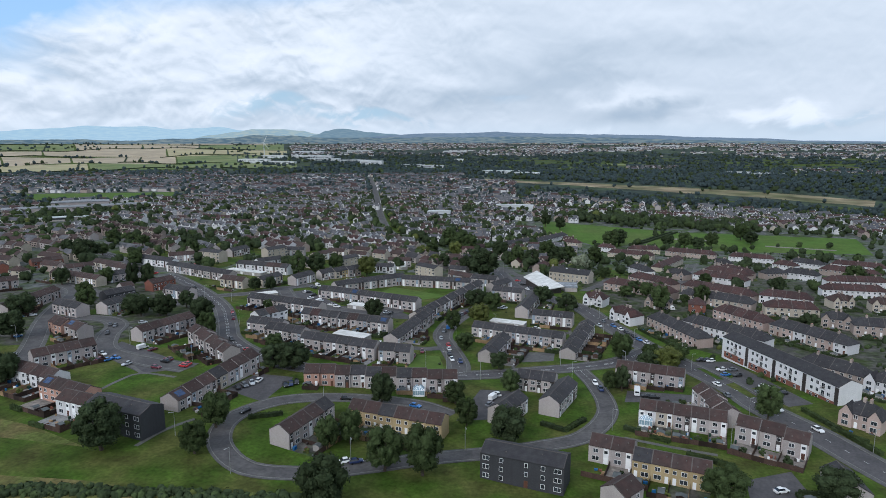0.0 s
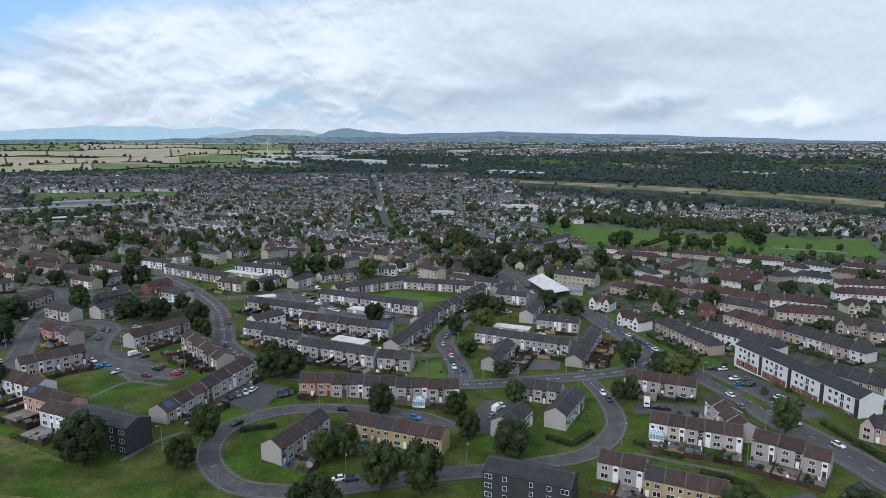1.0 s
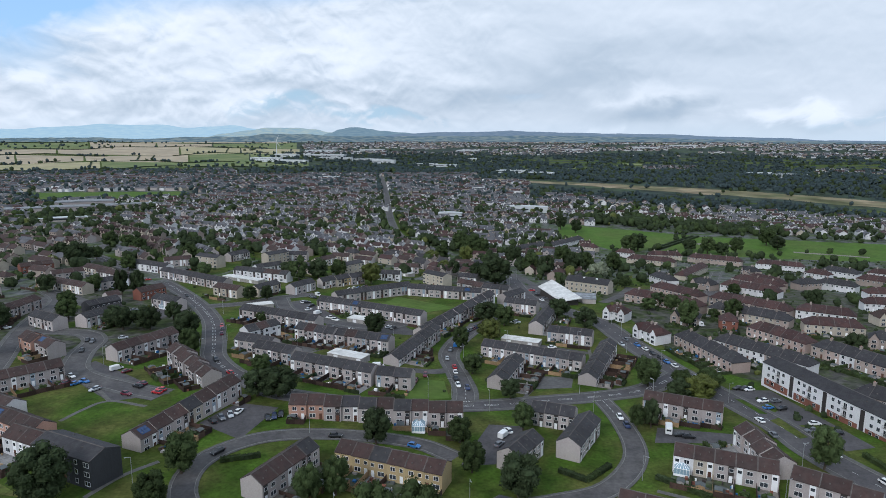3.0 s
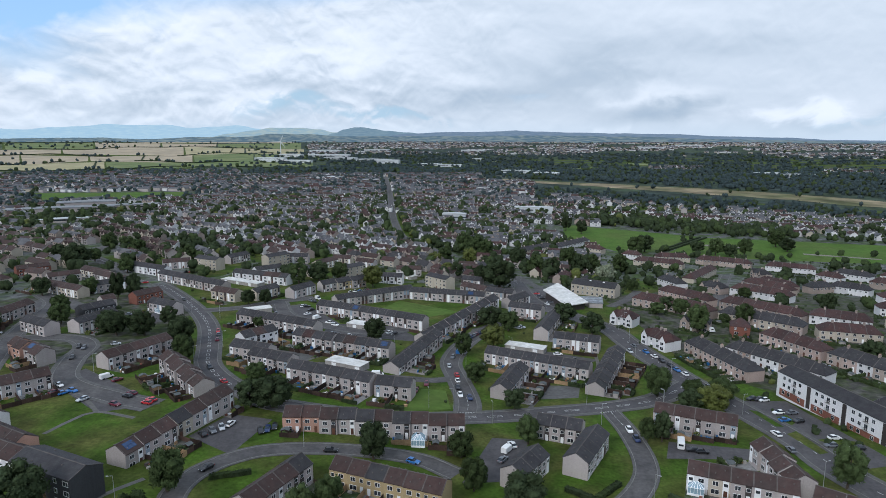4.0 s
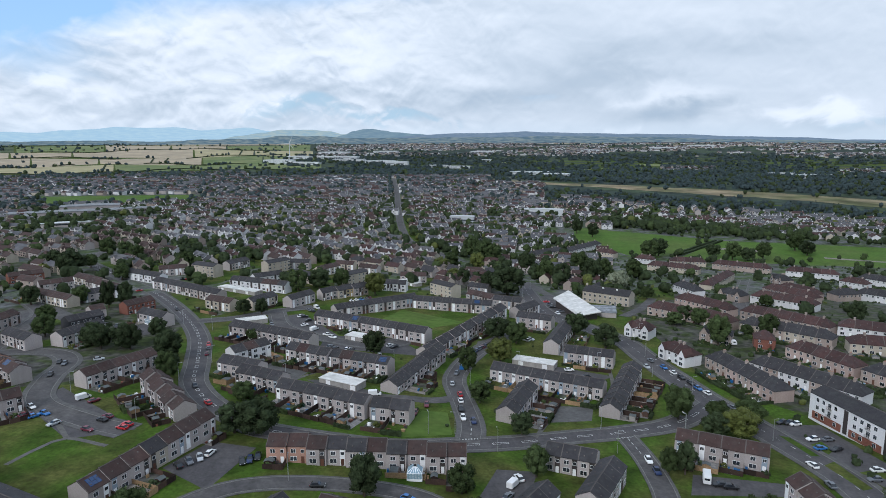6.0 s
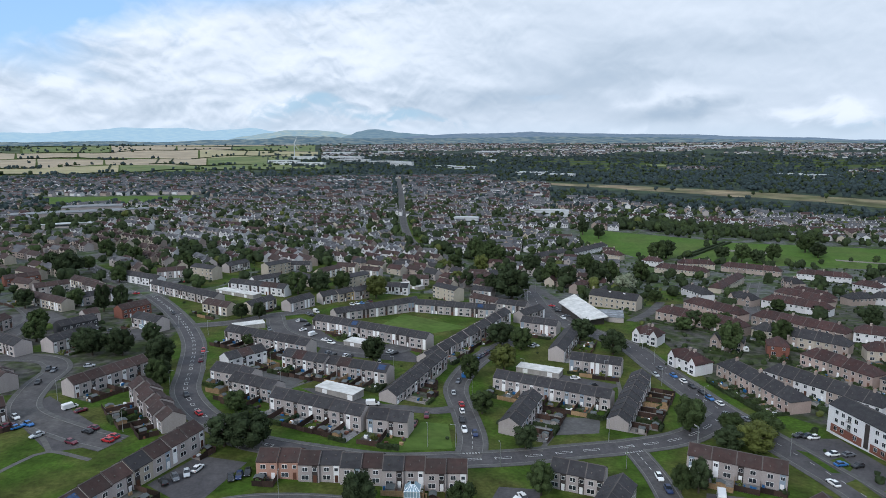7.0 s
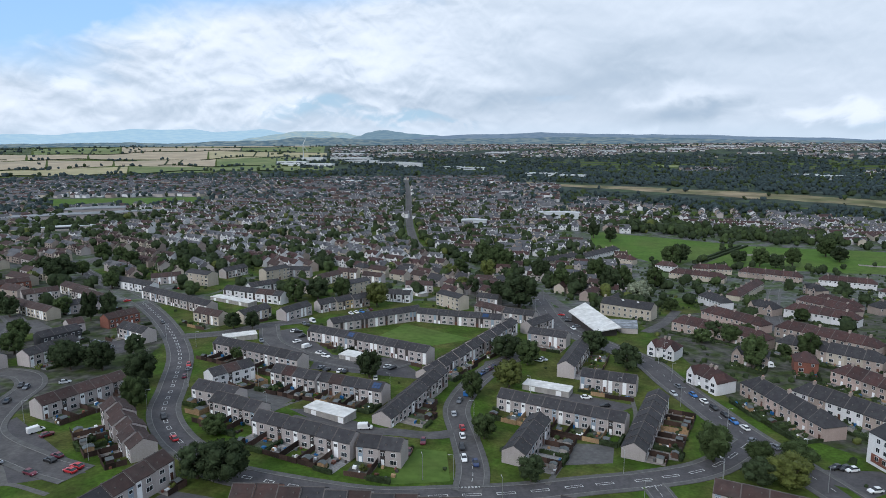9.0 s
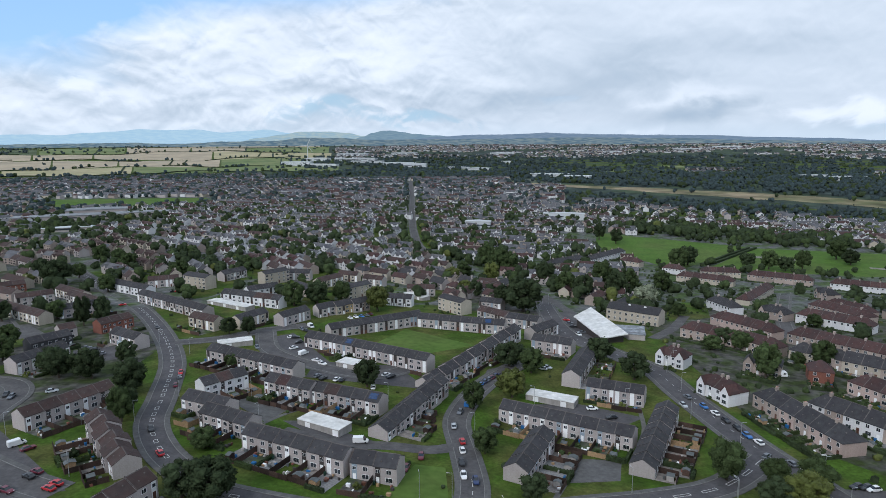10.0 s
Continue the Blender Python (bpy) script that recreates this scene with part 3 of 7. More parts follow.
terrace((-120.4, 384.5), (-82.7, 424.8), 9, 'grey', 'slate', 'estate')
terrace((-82.0, 422.1), (-33.8, 418.2), 8, 'grey', 'slate', 'estate', solar=(6,))
terrace((-22.9, 308.3), (21.7, 294.1), 8, 'grey', 'slate', 'estate')
terrace((-14.1, 261.3), (-7.4, 286.3), 4, 'grey', 'slate', 'estate', step=0.4)
terrace((21.8, 273.7), (34.6, 316.2), 8, 'grey', 'slate', 'estate', step=0.35)
terrace((7.3, 337.1), (28.7, 332.3), 4, 'grey', 'slate', 'estate')
terrace((0.7, 344.1), (8.2, 378.7), 6, 'grey', 'slate', 'estate')
terrace((-17.4, 394.7), (1.6, 388.7), 3, 'grey', 'slate', 'estate')
terrace((-20.2, 407.8), (-9.5, 426.3), 4, 'grey', 'slate', 'estate')
terrace((-51.8, 452.3), (-34.5, 440.0), 4, 'grey', 'brown', 'estate')
terrace((-34.4, 438.5), (-16.8, 433.0), 3, 'grey', 'slate', 'estate')
terrace((-56.1, 481.6), (-41.9, 477.3), 3, 'grey', 'slate', 'estate')

# terraces outside the curved road and beyond
terrace((-259.2, 428.1), (-196.9, 399.8), 12, 'grey', 'slate', 'estate')
terrace((-196.6, 386.0), (-178.0, 379.8), 3, 'cream', 'brown', 'estate')
terrace((-300.6, 453.6), (-262.2, 439.2), 7, 'white', 'slate', 'estate')
terrace((-281.6, 463.1), (-265.6, 474.3), 3, 'grey', 'brown', 'estate')
terrace((-321.1, 431.3), (-290.6, 416.9), 6, 'cream', 'brown', 'estate')
terrace((-300.9, 418.2), (-265.7, 401.4), 7, 'grey', 'brown', 'estate')
terrace((-326.0, 401.5), (-313.9, 417.3), 3, 'grey', 'brown', 'estate')
terrace((-320.5, 386.7), (-272.4, 368.2), 9, 'cream', 'brown', 'estate')
terrace((-277.3, 381.1), (-263.6, 403.3), 4, 'grey', 'slate', 'estate')
terrace((-242.9, 344.1), (-239.3, 350.7), 1, 'grey', 'brown', 'estate')
terrace((-237.8, 321.3), (-231.2, 338.2), 3, 'dark', 'slate', 'estate')
terrace((-221.0, 296.5), (-217.3, 320.2), 4, 'grey', 'slate', 'estate')
terrace((-247.2, 298.3), (-227.3, 290.5), 3, 'grey', 'slate', 'estate', garden=False)
terrace((-267.5, 282.3), (-274.4, 328.8), 7, 'grey', 'brown', 'estate')
terrace((-335.0, 343.0), (-323.5, 357.5), 3, 'grey', 'brown', 'estate')
terrace((-368.0, 421.0), (-356.4, 439.0), 3, 'brick', 'brown', 'estate')
terrace((-384.0, 410.0), (-372.0, 400.0), 2, 'brick', 'brown', 'estate')
terrace((-232.9, 358.2), (-227.2, 374.8), 3, 'brick', 'brown', 'estate')
terrace((-213.5, 348.2), (-194.1, 340.8), 4, 'grey', 'slate', 'estate')
terrace((-212.5, 443.0), (-169.2, 434.4), 7, 'white', 'slate', 'estate', roofs=('slate', 'slate', 'slate', 'slate', 'brown', 'brown'))
terrace((-202.5, 451.5), (-189.9, 469.0), 4, 'white', 'slate', 'estate')
terrace((-171.9, 384.3), (-165.8, 404.0), 3, 'cream', 'slate', 'estate')
terrace((-153.6, 396.9), (-146.7, 416.3), 3, 'grey', 'slate', 'estate')
terrace((-143.1, 422.1), (-120.8, 448.4), 6, 'grey', 'slate', 'estate', stagger=1.2, mixed=('grey', 'grey', 'cream', 'yellow', 'grey', 'rough'))
terrace((-78.2, 469.7), (-61.8, 457.3), 3, 'cream', 'slate', 'flats')
terrace((-258.6, 475.0), (-237.4, 467.8), 4, 'cream', 'slate', 'flats')
terrace((-144.1, 472.2), (-134.1, 488.0), 3, 'cream', 'slate', 'flats')
terrace((-212.4, 490.6), (-202.7, 508.3), 3, 'cream', 'slate', 'flats')
terrace((-172.5, 493.2), (-164.7, 515.8), 4, 'cream', 'brown', 'estate')
terrace((-169.4, 528.1), (-153.8, 527.3), 3, 'cream', 'brown', 'estate')
terrace((-148.1, 523.3), (-132.3, 520.6), 3, 'grey', 'brown', 'estate')
terrace((-111.1, 504.2), (-92.1, 508.3), 3, 'grey', 'brown', 'estate')
terrace((-114.3, 467.9), (-97.7, 468.0), 3, 'white', 'slate', 'estate')
terrace((-244.3, 491.6), (-237.9, 511.6), 4, 'grey', 'slate', 'estate')
terrace((-208.4, 515.4), (-187.4, 518.1), 4, 'grey', 'slate', 'estate')

# terraces below the road, nearest to the start
terrace((-79.6, 215.7), (-22.5, 223.6), 10, 'grey', 'brown', 'estate', step=-0.12, mixed=('pink', 'pink', 'grey', 'grey', 'grey', 'grey', 'grey', 'grey', 'grey', 'grey'), roofs=('brown', 'brown', 'brown', 'slate', 'slate', 'brown', 'slate', 'brown'), stagger=0.7)
terrace((-54.1, 189.9), (-22.1, 183.1), 6, 'yellow', 'brown', 'estate', roofs=('brown', 'brown', 'slate', 'brown', 'brown', 'brown'))
terrace((-70.0, 165.2), (-62.8, 187.2), 4, 'grey', 'brown', 'estate', step=0.12, roofs=('brown', 'brown', 'brown', 'slate'))
terrace((-114.9, 181.8), (-104.9, 224.7), 7, 'grey', 'brown', 'estate', step=0.35, mixed=('grey', 'grey', 'grey', 'cream'), roofs=('brown', 'brown', 'brown', 'slate'), solar=(0,))
terrace((-172.0, 251.9), (-162.7, 281.6), 5, 'grey', 'brown', 'estate')
terrace((-144.7, 254.6), (-117.8, 232.3), 6, 'grey', 'brown', 'estate', step=-0.45, stagger=0.8)
terrace((-191.8, 212.9), (-178.0, 231.6), 4, 'grey', 'brown', 'estate')
terrace((-221.3, 263.9), (-196.3, 252.9), 4, 'pink', 'brown', 'estate', mixed=('pink', 'pink', 'grey', 'grey'), stagger=-1.4, solar=(2,))
terrace((-198.3, 205.9), (-164.0, 194.1), 6, 'white', 'brown', 'estate')
terrace((-164.4, 189.0), (-142.4, 181.2), 4, 'pink', 'brown', 'estate', solar=(0,))
terrace((-149.5, 178.3), (-135.8, 174.3), 2, 'white', 'brown', 'estate')
terrace((-132.7, 171.4), (-110.0, 164.8), 4, 'dark', 'slate', 'flats')
terrace((-8.3, 165.1), (14.5, 158.9), 4, 'dark', 'slate', 'flats')
terrace((0.3, 232.5), (14.8, 229.2), 3, 'grey', 'slate', 'estate', garden=False)
terrace((11.2, 205.2), (18.9, 225.8), 4, 'grey', 'slate', 'estate', garden=False)
terrace((-6.2, 195.2), (0.7, 208.9), 3, 'grey', 'slate', 'estate', garden=False)
terrace((22.9, 178.5), (35.1, 174.5), 2, 'grey', 'brown', 'estate')
terrace((34.2, 170.9), (54.0, 164.6), 4, 'yellow', 'brown', 'estate', roofs=('slate', 'brown', 'brown', 'brown'))
terrace((41.9, 206.7), (68.2, 199.4), 5, 'white', 'brown', 'estate', mixed=('white', 'cream', 'grey', 'grey', 'grey'))
terrace((66.7, 223.8), (70.2, 203.2), 4, 'grey', 'brown', 'estate', step=-0.35, stagger=0.6)
terrace((70.6, 196.6), (88.4, 186.5), 3, 'grey', 'brown', 'estate', step=-0.4, mixed=('grey', 'grey', 'grey', 'pink'), stagger=0.8)
terrace((40.2, 250.1), (65.2, 242.3), 4, 'grey', 'brown', 'estate')
terrace((25.3, 148.9), (30.9, 155.3), 1, 'grey', 'brown', 'estate')
terrace((87.6, 169.5), (87.1, 156.3), 2, 'grey', 'slate', 'estate')

# older council houses east of the main street
terrace((97.0, 288.8), (120.1, 230.5), 4, 'white', 'slate', 'block')
terrace((111.6, 215.1), (119.8, 207.4), 2, 'blush', 'slate', 'council')
terrace((72.5, 340.3), (88.8, 301.7), 6, 'rough', 'slate', 'council', mixed=('rough', 'rough', 'blush', 'rough', 'blush', 'blush'))
terrace((88.6, 336.7), (118.3, 303.3), 7, 'white', 'slate', 'council', mixed=('white', 'rough', 'white'))
terrace((54.3, 351.3), (63.4, 337.9), 2, 'white', 'red', 'council')
terrace((75.9, 381.5), (89.2, 376.1), 2, 'rough', 'slate', 'council')
terrace((98.5, 374.2), (107.5, 372.3), 1, 'brick', 'red', 'council')
terrace((111.8, 361.6), (129.7, 335.3), 5, 'rough', 'red', 'council', mixed=('blush', 'blush', 'rough'))
terrace((101.5, 403.2), (136.4, 377.7), 6, 'cream', 'slate', 'council', mixed=('cream', 'cream', 'rough'))
terrace((110.9, 435.3), (145.7, 402.5), 7, 'rough', 'red', 'council')
terrace((81.6, 469.3), (105.3, 437.5), 6, 'blush', 'red', 'council')
terrace((59.6, 437.4), (77.9, 422.2), 3, 'rough', 'red', 'council')
terrace((79.3, 422.6), (97.2, 403.5), 4, 'rough', 'red', 'council')
terrace((152.0, 527.5), (171.8, 493.0), 6, 'rough', 'red', 'council')
terrace((132.3, 491.6), (161.9, 465.7), 6, 'white', 'red', 'council')
terrace((91.8, 529.2), (101.1, 504.9), 4, 'white', 'slate', 'council')
terrace((113.5, 542.4), (144.7, 600.8), 10, 'cream', 'red', 'council')
terrace((115.8, 502.7), (126.6, 490.1), 2, 'rough', 'slate', 'council')
terrace((87.5, 647.2), (127.6, 627.5), 7, 'cream', 'red', 'council')
terrace((110.6, 675.0), (142.5, 672.9), 5, 'cream', 'red', 'council')
terrace((147.6, 665.7), (191.3, 644.9), 7, 'rough', 'red', 'council')
terrace((200.7, 636.5), (237.0, 621.4), 6, 'white', 'red', 'council')
terrace((165.0, 538.0), (179.0, 509.5), 5, 'rough', 'red', 'council')
terrace((81.2, 686.3), (96.9, 678.0), 3, 'white', 'red', 'council')
terrace((178.9, 590.9), (182.2, 576.3), 2, 'rough', 'slate', 'council')
terrace((41.3, 385.7), (51.5, 379.0), 2, 'white', 'red', 'council')
terrace((132.2, 334.5), (154.6, 300.6), 6, 'rough', 'slate', 'council', mixed=('rough', 'blush', 'white'))
terrace((162.6, 351.9), (175.2, 346.6), 2, 'rough', 'slate', 'council')
terrace((121.0, 272.6), (137.7, 253.1), 4, 'rough', 'slate', 'council')
terrace((137.6, 250.9), (144.4, 242.7), 2, 'white', 'slate', 'council')
terrace((246.1, 606.0), (264.3, 583.9), 4, 'white', 'slate', 'council')
terrace((224.4, 584.6), (236.5, 569.8), 3, 'white', 'red', 'council')
terrace((208.5, 523.2), (226.9, 504.9), 4, 'white', 'slate', 'council')
terrace((188.1, 511.4), (205.5, 518.8), 3, 'rough', 'slate', 'council')
terrace((276.1, 594.7), (309.4, 572.1), 6, 'white', 'red', 'council')
terrace((249.3, 551.6), (277.1, 518.9), 6, 'rough', 'red', 'council')
terrace((218.7, 477.1), (259.1, 476.0), 6, 'white', 'red', 'council')
terrace((197.8, 435.9), (235.7, 431.1), 6, 'white', 'red', 'council')
terrace((185.8, 396.1), (197.5, 397.8), 2, 'cream', 'brown', 'council')
terrace((206.1, 390.8), (217.7, 389.3), 2, 'cream', 'brown', 'council')
terrace((149.6, 406.9), (176.2, 394.6), 4, 'white', 'red', 'council')
terrace((140.4, 373.8), (167.9, 369.1), 4, 'cream', 'red', 'council')
terrace((171.9, 339.6), (192.2, 335.8), 3, 'rough', 'slate', 'council')
terrace((296.8, 522.9), (314.7, 499.2), 4, 'rough', 'red', 'council')
terrace((233.3, 406.8), (250.0, 392.5), 3, 'cream', 'red', 'council')
terrace((14.0, 712.7), (49.6, 770.0), 10, 'white', 'slate', 'council')
terrace((-22.5, 682.4), (8.8, 721.3), 7, 'cream', 'slate', 'council')
terrace((46.2, 718.4), (63.4, 706.2), 3, 'cream', 'red', 'council')

# roads
road([(-401.8, 525.5), (-294.4, 445.0), (-246.2, 408.8), (-202.5, 366.8), (-169.6, 327.8), (-147.9, 290.7), (-134.7, 266.3), (-117.9, 248.3), (-100.4, 236.8), (-90.0, 231.6), (-64.5, 230.4), (-46.3, 231.9), (-29.2, 238.1), (-11.4, 245.0), (7.0, 253.6), (26.3, 261.9), (45.2, 273.9), (64.7, 299.7)], 7.6, 1.8, main=True)
road([(-26.0, 567.1), (-15.0, 488.4), (-2.8, 427.9), (20.0, 394.0), (36.0, 372.0), (44.6, 345.4), (53.9, 320.0), (62.0, 298.0), (82.6, 245.7), (87.6, 222.7), (97.3, 200.8), (105.7, 178.4), (114.2, 160.5)], 10.4, 1.8, main=True)
road([(-24.1, 241.4), (-25.6, 256.2), (-31.5, 277.1), (-38.0, 298.3), (-38.2, 315.4), (-35.6, 331.2), (-30.0, 350.5), (-19.7, 372.2)], 6.5, 1.8)
road([(25.1, 261.9), (30.7, 236.7), (31.8, 211.0), (22.3, 191.2), (8.5, 182.5), (-8.6, 175.0), (-25.0, 168.6), (-43.2, 159.2), (-57.6, 152.7), (-73.6, 151.5), (-85.8, 160.4), (-91.8, 172.2), (-91.2, 184.2), (-83.2, 196.0), (-71.0, 202.5), (-53.4, 206.2), (-34.7, 206.0), (-21.9, 199.9)], 5.8, 0.9)
road([(-185.9, 353.4), (-169.2, 365.4), (-155.8, 386.3), (-139.4, 402.7)], 6.5, 1.8)
road([(-155.8, 386.3), (-136.7, 354.9), (-107.5, 339.1), (-80.5, 334.9), (-67.4, 350.4)], 7.0, 1.8)
road([(-33.5, 280.8), (-42.3, 274.7), (-54.8, 273.3), (-70.5, 269.7), (-91.3, 273.0)], 6.0, 0)
road([(-192.0, 205.0), (-203.0, 222.0), (-216.0, 243.0), (-239.0, 277.0), (-255.0, 305.0), (-266.0, 328.0), (-280.0, 352.0), (-305.0, 372.0)], 6.5, 1.8)
road([(-241.0, 281.0), (-229.0, 287.0), (-212.0, 287.5), (-199.0, 277.0), (-191.0, 258.0), (-176.0, 237.0), (-148.1, 225.7), (-129.7, 221.3)], 7.5, 1.8)
road([(42.1, 425.9), (55.7, 452.9), (68.5, 491.9)], 6, 0)
road([(113.3, 442.8), (128.8, 507.9), (158.9, 604.7), (179.7, 660.1)], 6, 1.8)
road([(-77.5, 638.5), (-57.0, 592.6), (-26.0, 567.1)], 7, 1.8)
road([(-26.0, 567.1), (-0.2, 483.1), (14.7, 419.6)], 7, 0)
road([(-388.1, 528.1), (-395.1, 569.2), (-336.7, 589.5), (-322.8, 631.6)], 7, 1.8)
road([(-77.5, 638.5), (-112, 665), (-149, 706), (-180, 793), (-224, 953), (-281, 1177), (-393, 1590), (-462, 1859)], 7.0, 1.5)


material("kerb_stone", (0.17, 0.165, 0.155), vary=0.2, grain=(1.0, 0.3))


def build_roads():
    for i, (line, width, pave, main) in enumerate(ROADS):
        ob = strip("road", line, -width / 2, width / 2, "asphalt" if main else "asphalt_worn", 0.05 + 0.004 * i)
        tagged(ob, "worn grey asphalt street", "road", kind="structure")
        if not pave:
            continue

        def on_road(p, own=i):
            return any((p.xy - q).length < w / 2 + 0.4 for k, (other, w, _, _) in enumerate(ROADS) if k != own for q in other[::2])

        for side in (-1, 1):
            lo, hi = sorted((side * width / 2, side * (width / 2 + pave)))
            ob = strip("pavement", line, lo, hi, "pavement", 0.17, 0.2, on_road)
            tagged(ob, "grey paved footway with kerb beside the street", "pavement", kind="structure")
            lo, hi = sorted((side * (width / 2 - 0.05), side * (width / 2 + 0.17)))
            ob = strip("kerb", line, lo, hi, "kerb_stone", 0.19, 0.2, on_road)
            tagged(ob, "pale concrete kerb along the street", "kerb", kind="structure")


build_roads()


# ---- road markings ----
def markings():
    line = ROADS[0][0]
    s = Shape()

    def mark(p, d, n, u0, u1, v0, v1, dz=0.095):
        pts = [p + d * u + n * v for u, v in ((u0, v0), (u1, v0), (u1, v1), (u0, v1))]
        s.face([(q.x, q.y, lie(q.x, q.y) + dz) for q in pts])

    travelled = 0.0
    for i in range(1, len(line) - 1):
        travelled += (line[i] - line[i - 1]).length
        east = line[i].x > -70
        if travelled < (9.0 if east else 4.6):
            continue
        travelled = 0.0
        d = (line[i + 1] - line[i - 1]).normalized()
        n = Vector((-d.y, d.x))
        u, w = (2.7, 0.5) if east else (1.4, 0.6)
        for v in (-w, w):
            mark(line[i], d, n, -u, u, v - 0.07, v + 0.07)
        for v in (-u, u - 0.2):
            mark(line[i], d, n, v, v + 0.2, -w, w)
    # broken lines across the mouths of the side streets, and a few dashes leading up to them
    for r, side in ((2, 1), (3, -1)):
        mouth = ROADS[r][0][0]
        k = min(range(1, len(line) - 1), key=lambda q: (line[q] - mouth).length)
        d = (line[k + 1] - line[k - 1]).normalized()
        n = Vector((-d.y, d.x)) * side
        for q in range(-7, 8):
            mark(line[k], d, n, q - 0.3, q + 0.3, 3.75, 3.95)
            mark(line[k], d, n, q - 0.3, q + 0.3, 4.2, 4.4)
        lead = ROADS[r][0]
        for q in range(2, 6):
            e = (lead[q + 1] - lead[q - 1]).normalized()
            mark(lead[q], e, Vector((-e.y, e.x)), -1.0, 1.0, -0.07, 0.07)
    for r in (1,):
        line, width = ROADS[r][0], ROADS[r][1]
        for i in range(2, len(line) - 1, 2):
            d = (line[i + 1] - line[i - 1]).normalized()
            mark(line[i], d, Vector((-d.y, d.x)), -1.0, 1.0, -0.07, 0.07)
    me = s.mesh("road_marking", "road_paint")
    tagged(new("road_marking", me), "worn white painted lines on the asphalt", "road marking", kind="structure")


markings()

# ---- trees ----
LEAVES = {"dark": "leaf_dark", "green": "leaf_green", "yellow": "leaf_yellow", "pale": "leaf_pale"}
material("leaf_pale", (0.16, 0.18, 0.12), vary=0.3, grain=(0.7, 0.4), tone=0.2, rough=0.7, spec=0.15)


def trunk_mesh(seed):
    g = random.Random(seed)
    s = Shape()

    def limb(p, q, r0, r1):
        d = (q - p).normalized()
        a = d.orthogonal().normalized()
        b = d.cross(a)
        k = 7
        rings = [[c + (a * math.cos(2 * math.pi * i / k) + b * math.sin(2 * math.pi * i / k)) * r for i in range(k)] for c, r in ((p, r0), (q, r1))]
        for i in range(k):
            s.face((rings[0][i], rings[0][(i + 1) % k], rings[1][(i + 1) % k], rings[1][i]))

    fork = Vector((0.03, 0.02, 0.24))
    limb(Vector((0, 0, -0.03)), fork, 0.045, 0.032)
    limb(fork, Vector((0.05, 0.0, 0.72)), 0.032, 0.012)
    for i in range(6):
        a = i * 1.05 + g.uniform(-0.3, 0.3)
        limb(fork + Vector((0, 0, 0.03 * i)), Vector((0.30 * math.cos(a), 0.30 * math.sin(a), g.uniform(0.5, 0.75))), 0.018, 0.006)
    return s.mesh("trunk", "bark")


def rounded(me, normals):
    """Lets leaves take the light as the lobe that they stand on does."""
    at = me.attributes.new("custom_normal", "FLOAT_VECTOR", "POINT")
    at.data.foreach_set("vector", np.asarray(normals, dtype=np.float32).ravel())


def leaf_quads(g, c, p, size):
    """Leaf clumps as small four-cornered blades that face more or less outwards."""
    nrm = p + 0.75 * g.normal(size=p.shape)
    nrm *= np.where((nrm * p).sum(axis=1) < 0, -1.0, 1.0)[:, None]
    nrm /= np.linalg.norm(nrm, axis=1)[:, None]
    u = np.cross(nrm, g.normal(size=p.shape))
    u /= np.linalg.norm(u, axis=1)[:, None]
    w = np.cross(nrm, u)
    return np.stack((c - u * size, c - w * size * 0.75, c + u * size, c + w * size * 0.75), axis=1).reshape(-1, 3)


def ball(rings, sides):
    """Points and faces of a rough ball."""
    v = [(0.0, 0.0, -1.0)] + [(math.sin(a) * math.cos(b), math.sin(a) * math.sin(b), -math.cos(a)) for a in (math.pi * k / rings for k in range(1, rings))
                              for b in (2 * math.pi * i / sides for i in range(sides))] + [(0.0, 0.0, 1.0)]
    f = []
    for k in range(rings - 2):
        for i in range(sides):
            a, b = 1 + k * sides + i, 1 + k * sides + (i + 1) % sides
            f.append((a, b, b + sides, a + sides))
    top = len(v) - 1
    for i in range(sides):
        j = (i + 1) % sides
        f += [(0, 1 + j, 1 + i, 1 + i), (top, top - sides + i, top - sides + j, top - sides + j)]
    return np.array(v), [tuple(dict.fromkeys(q)) for q in f]


BALL = ball(5, 8)


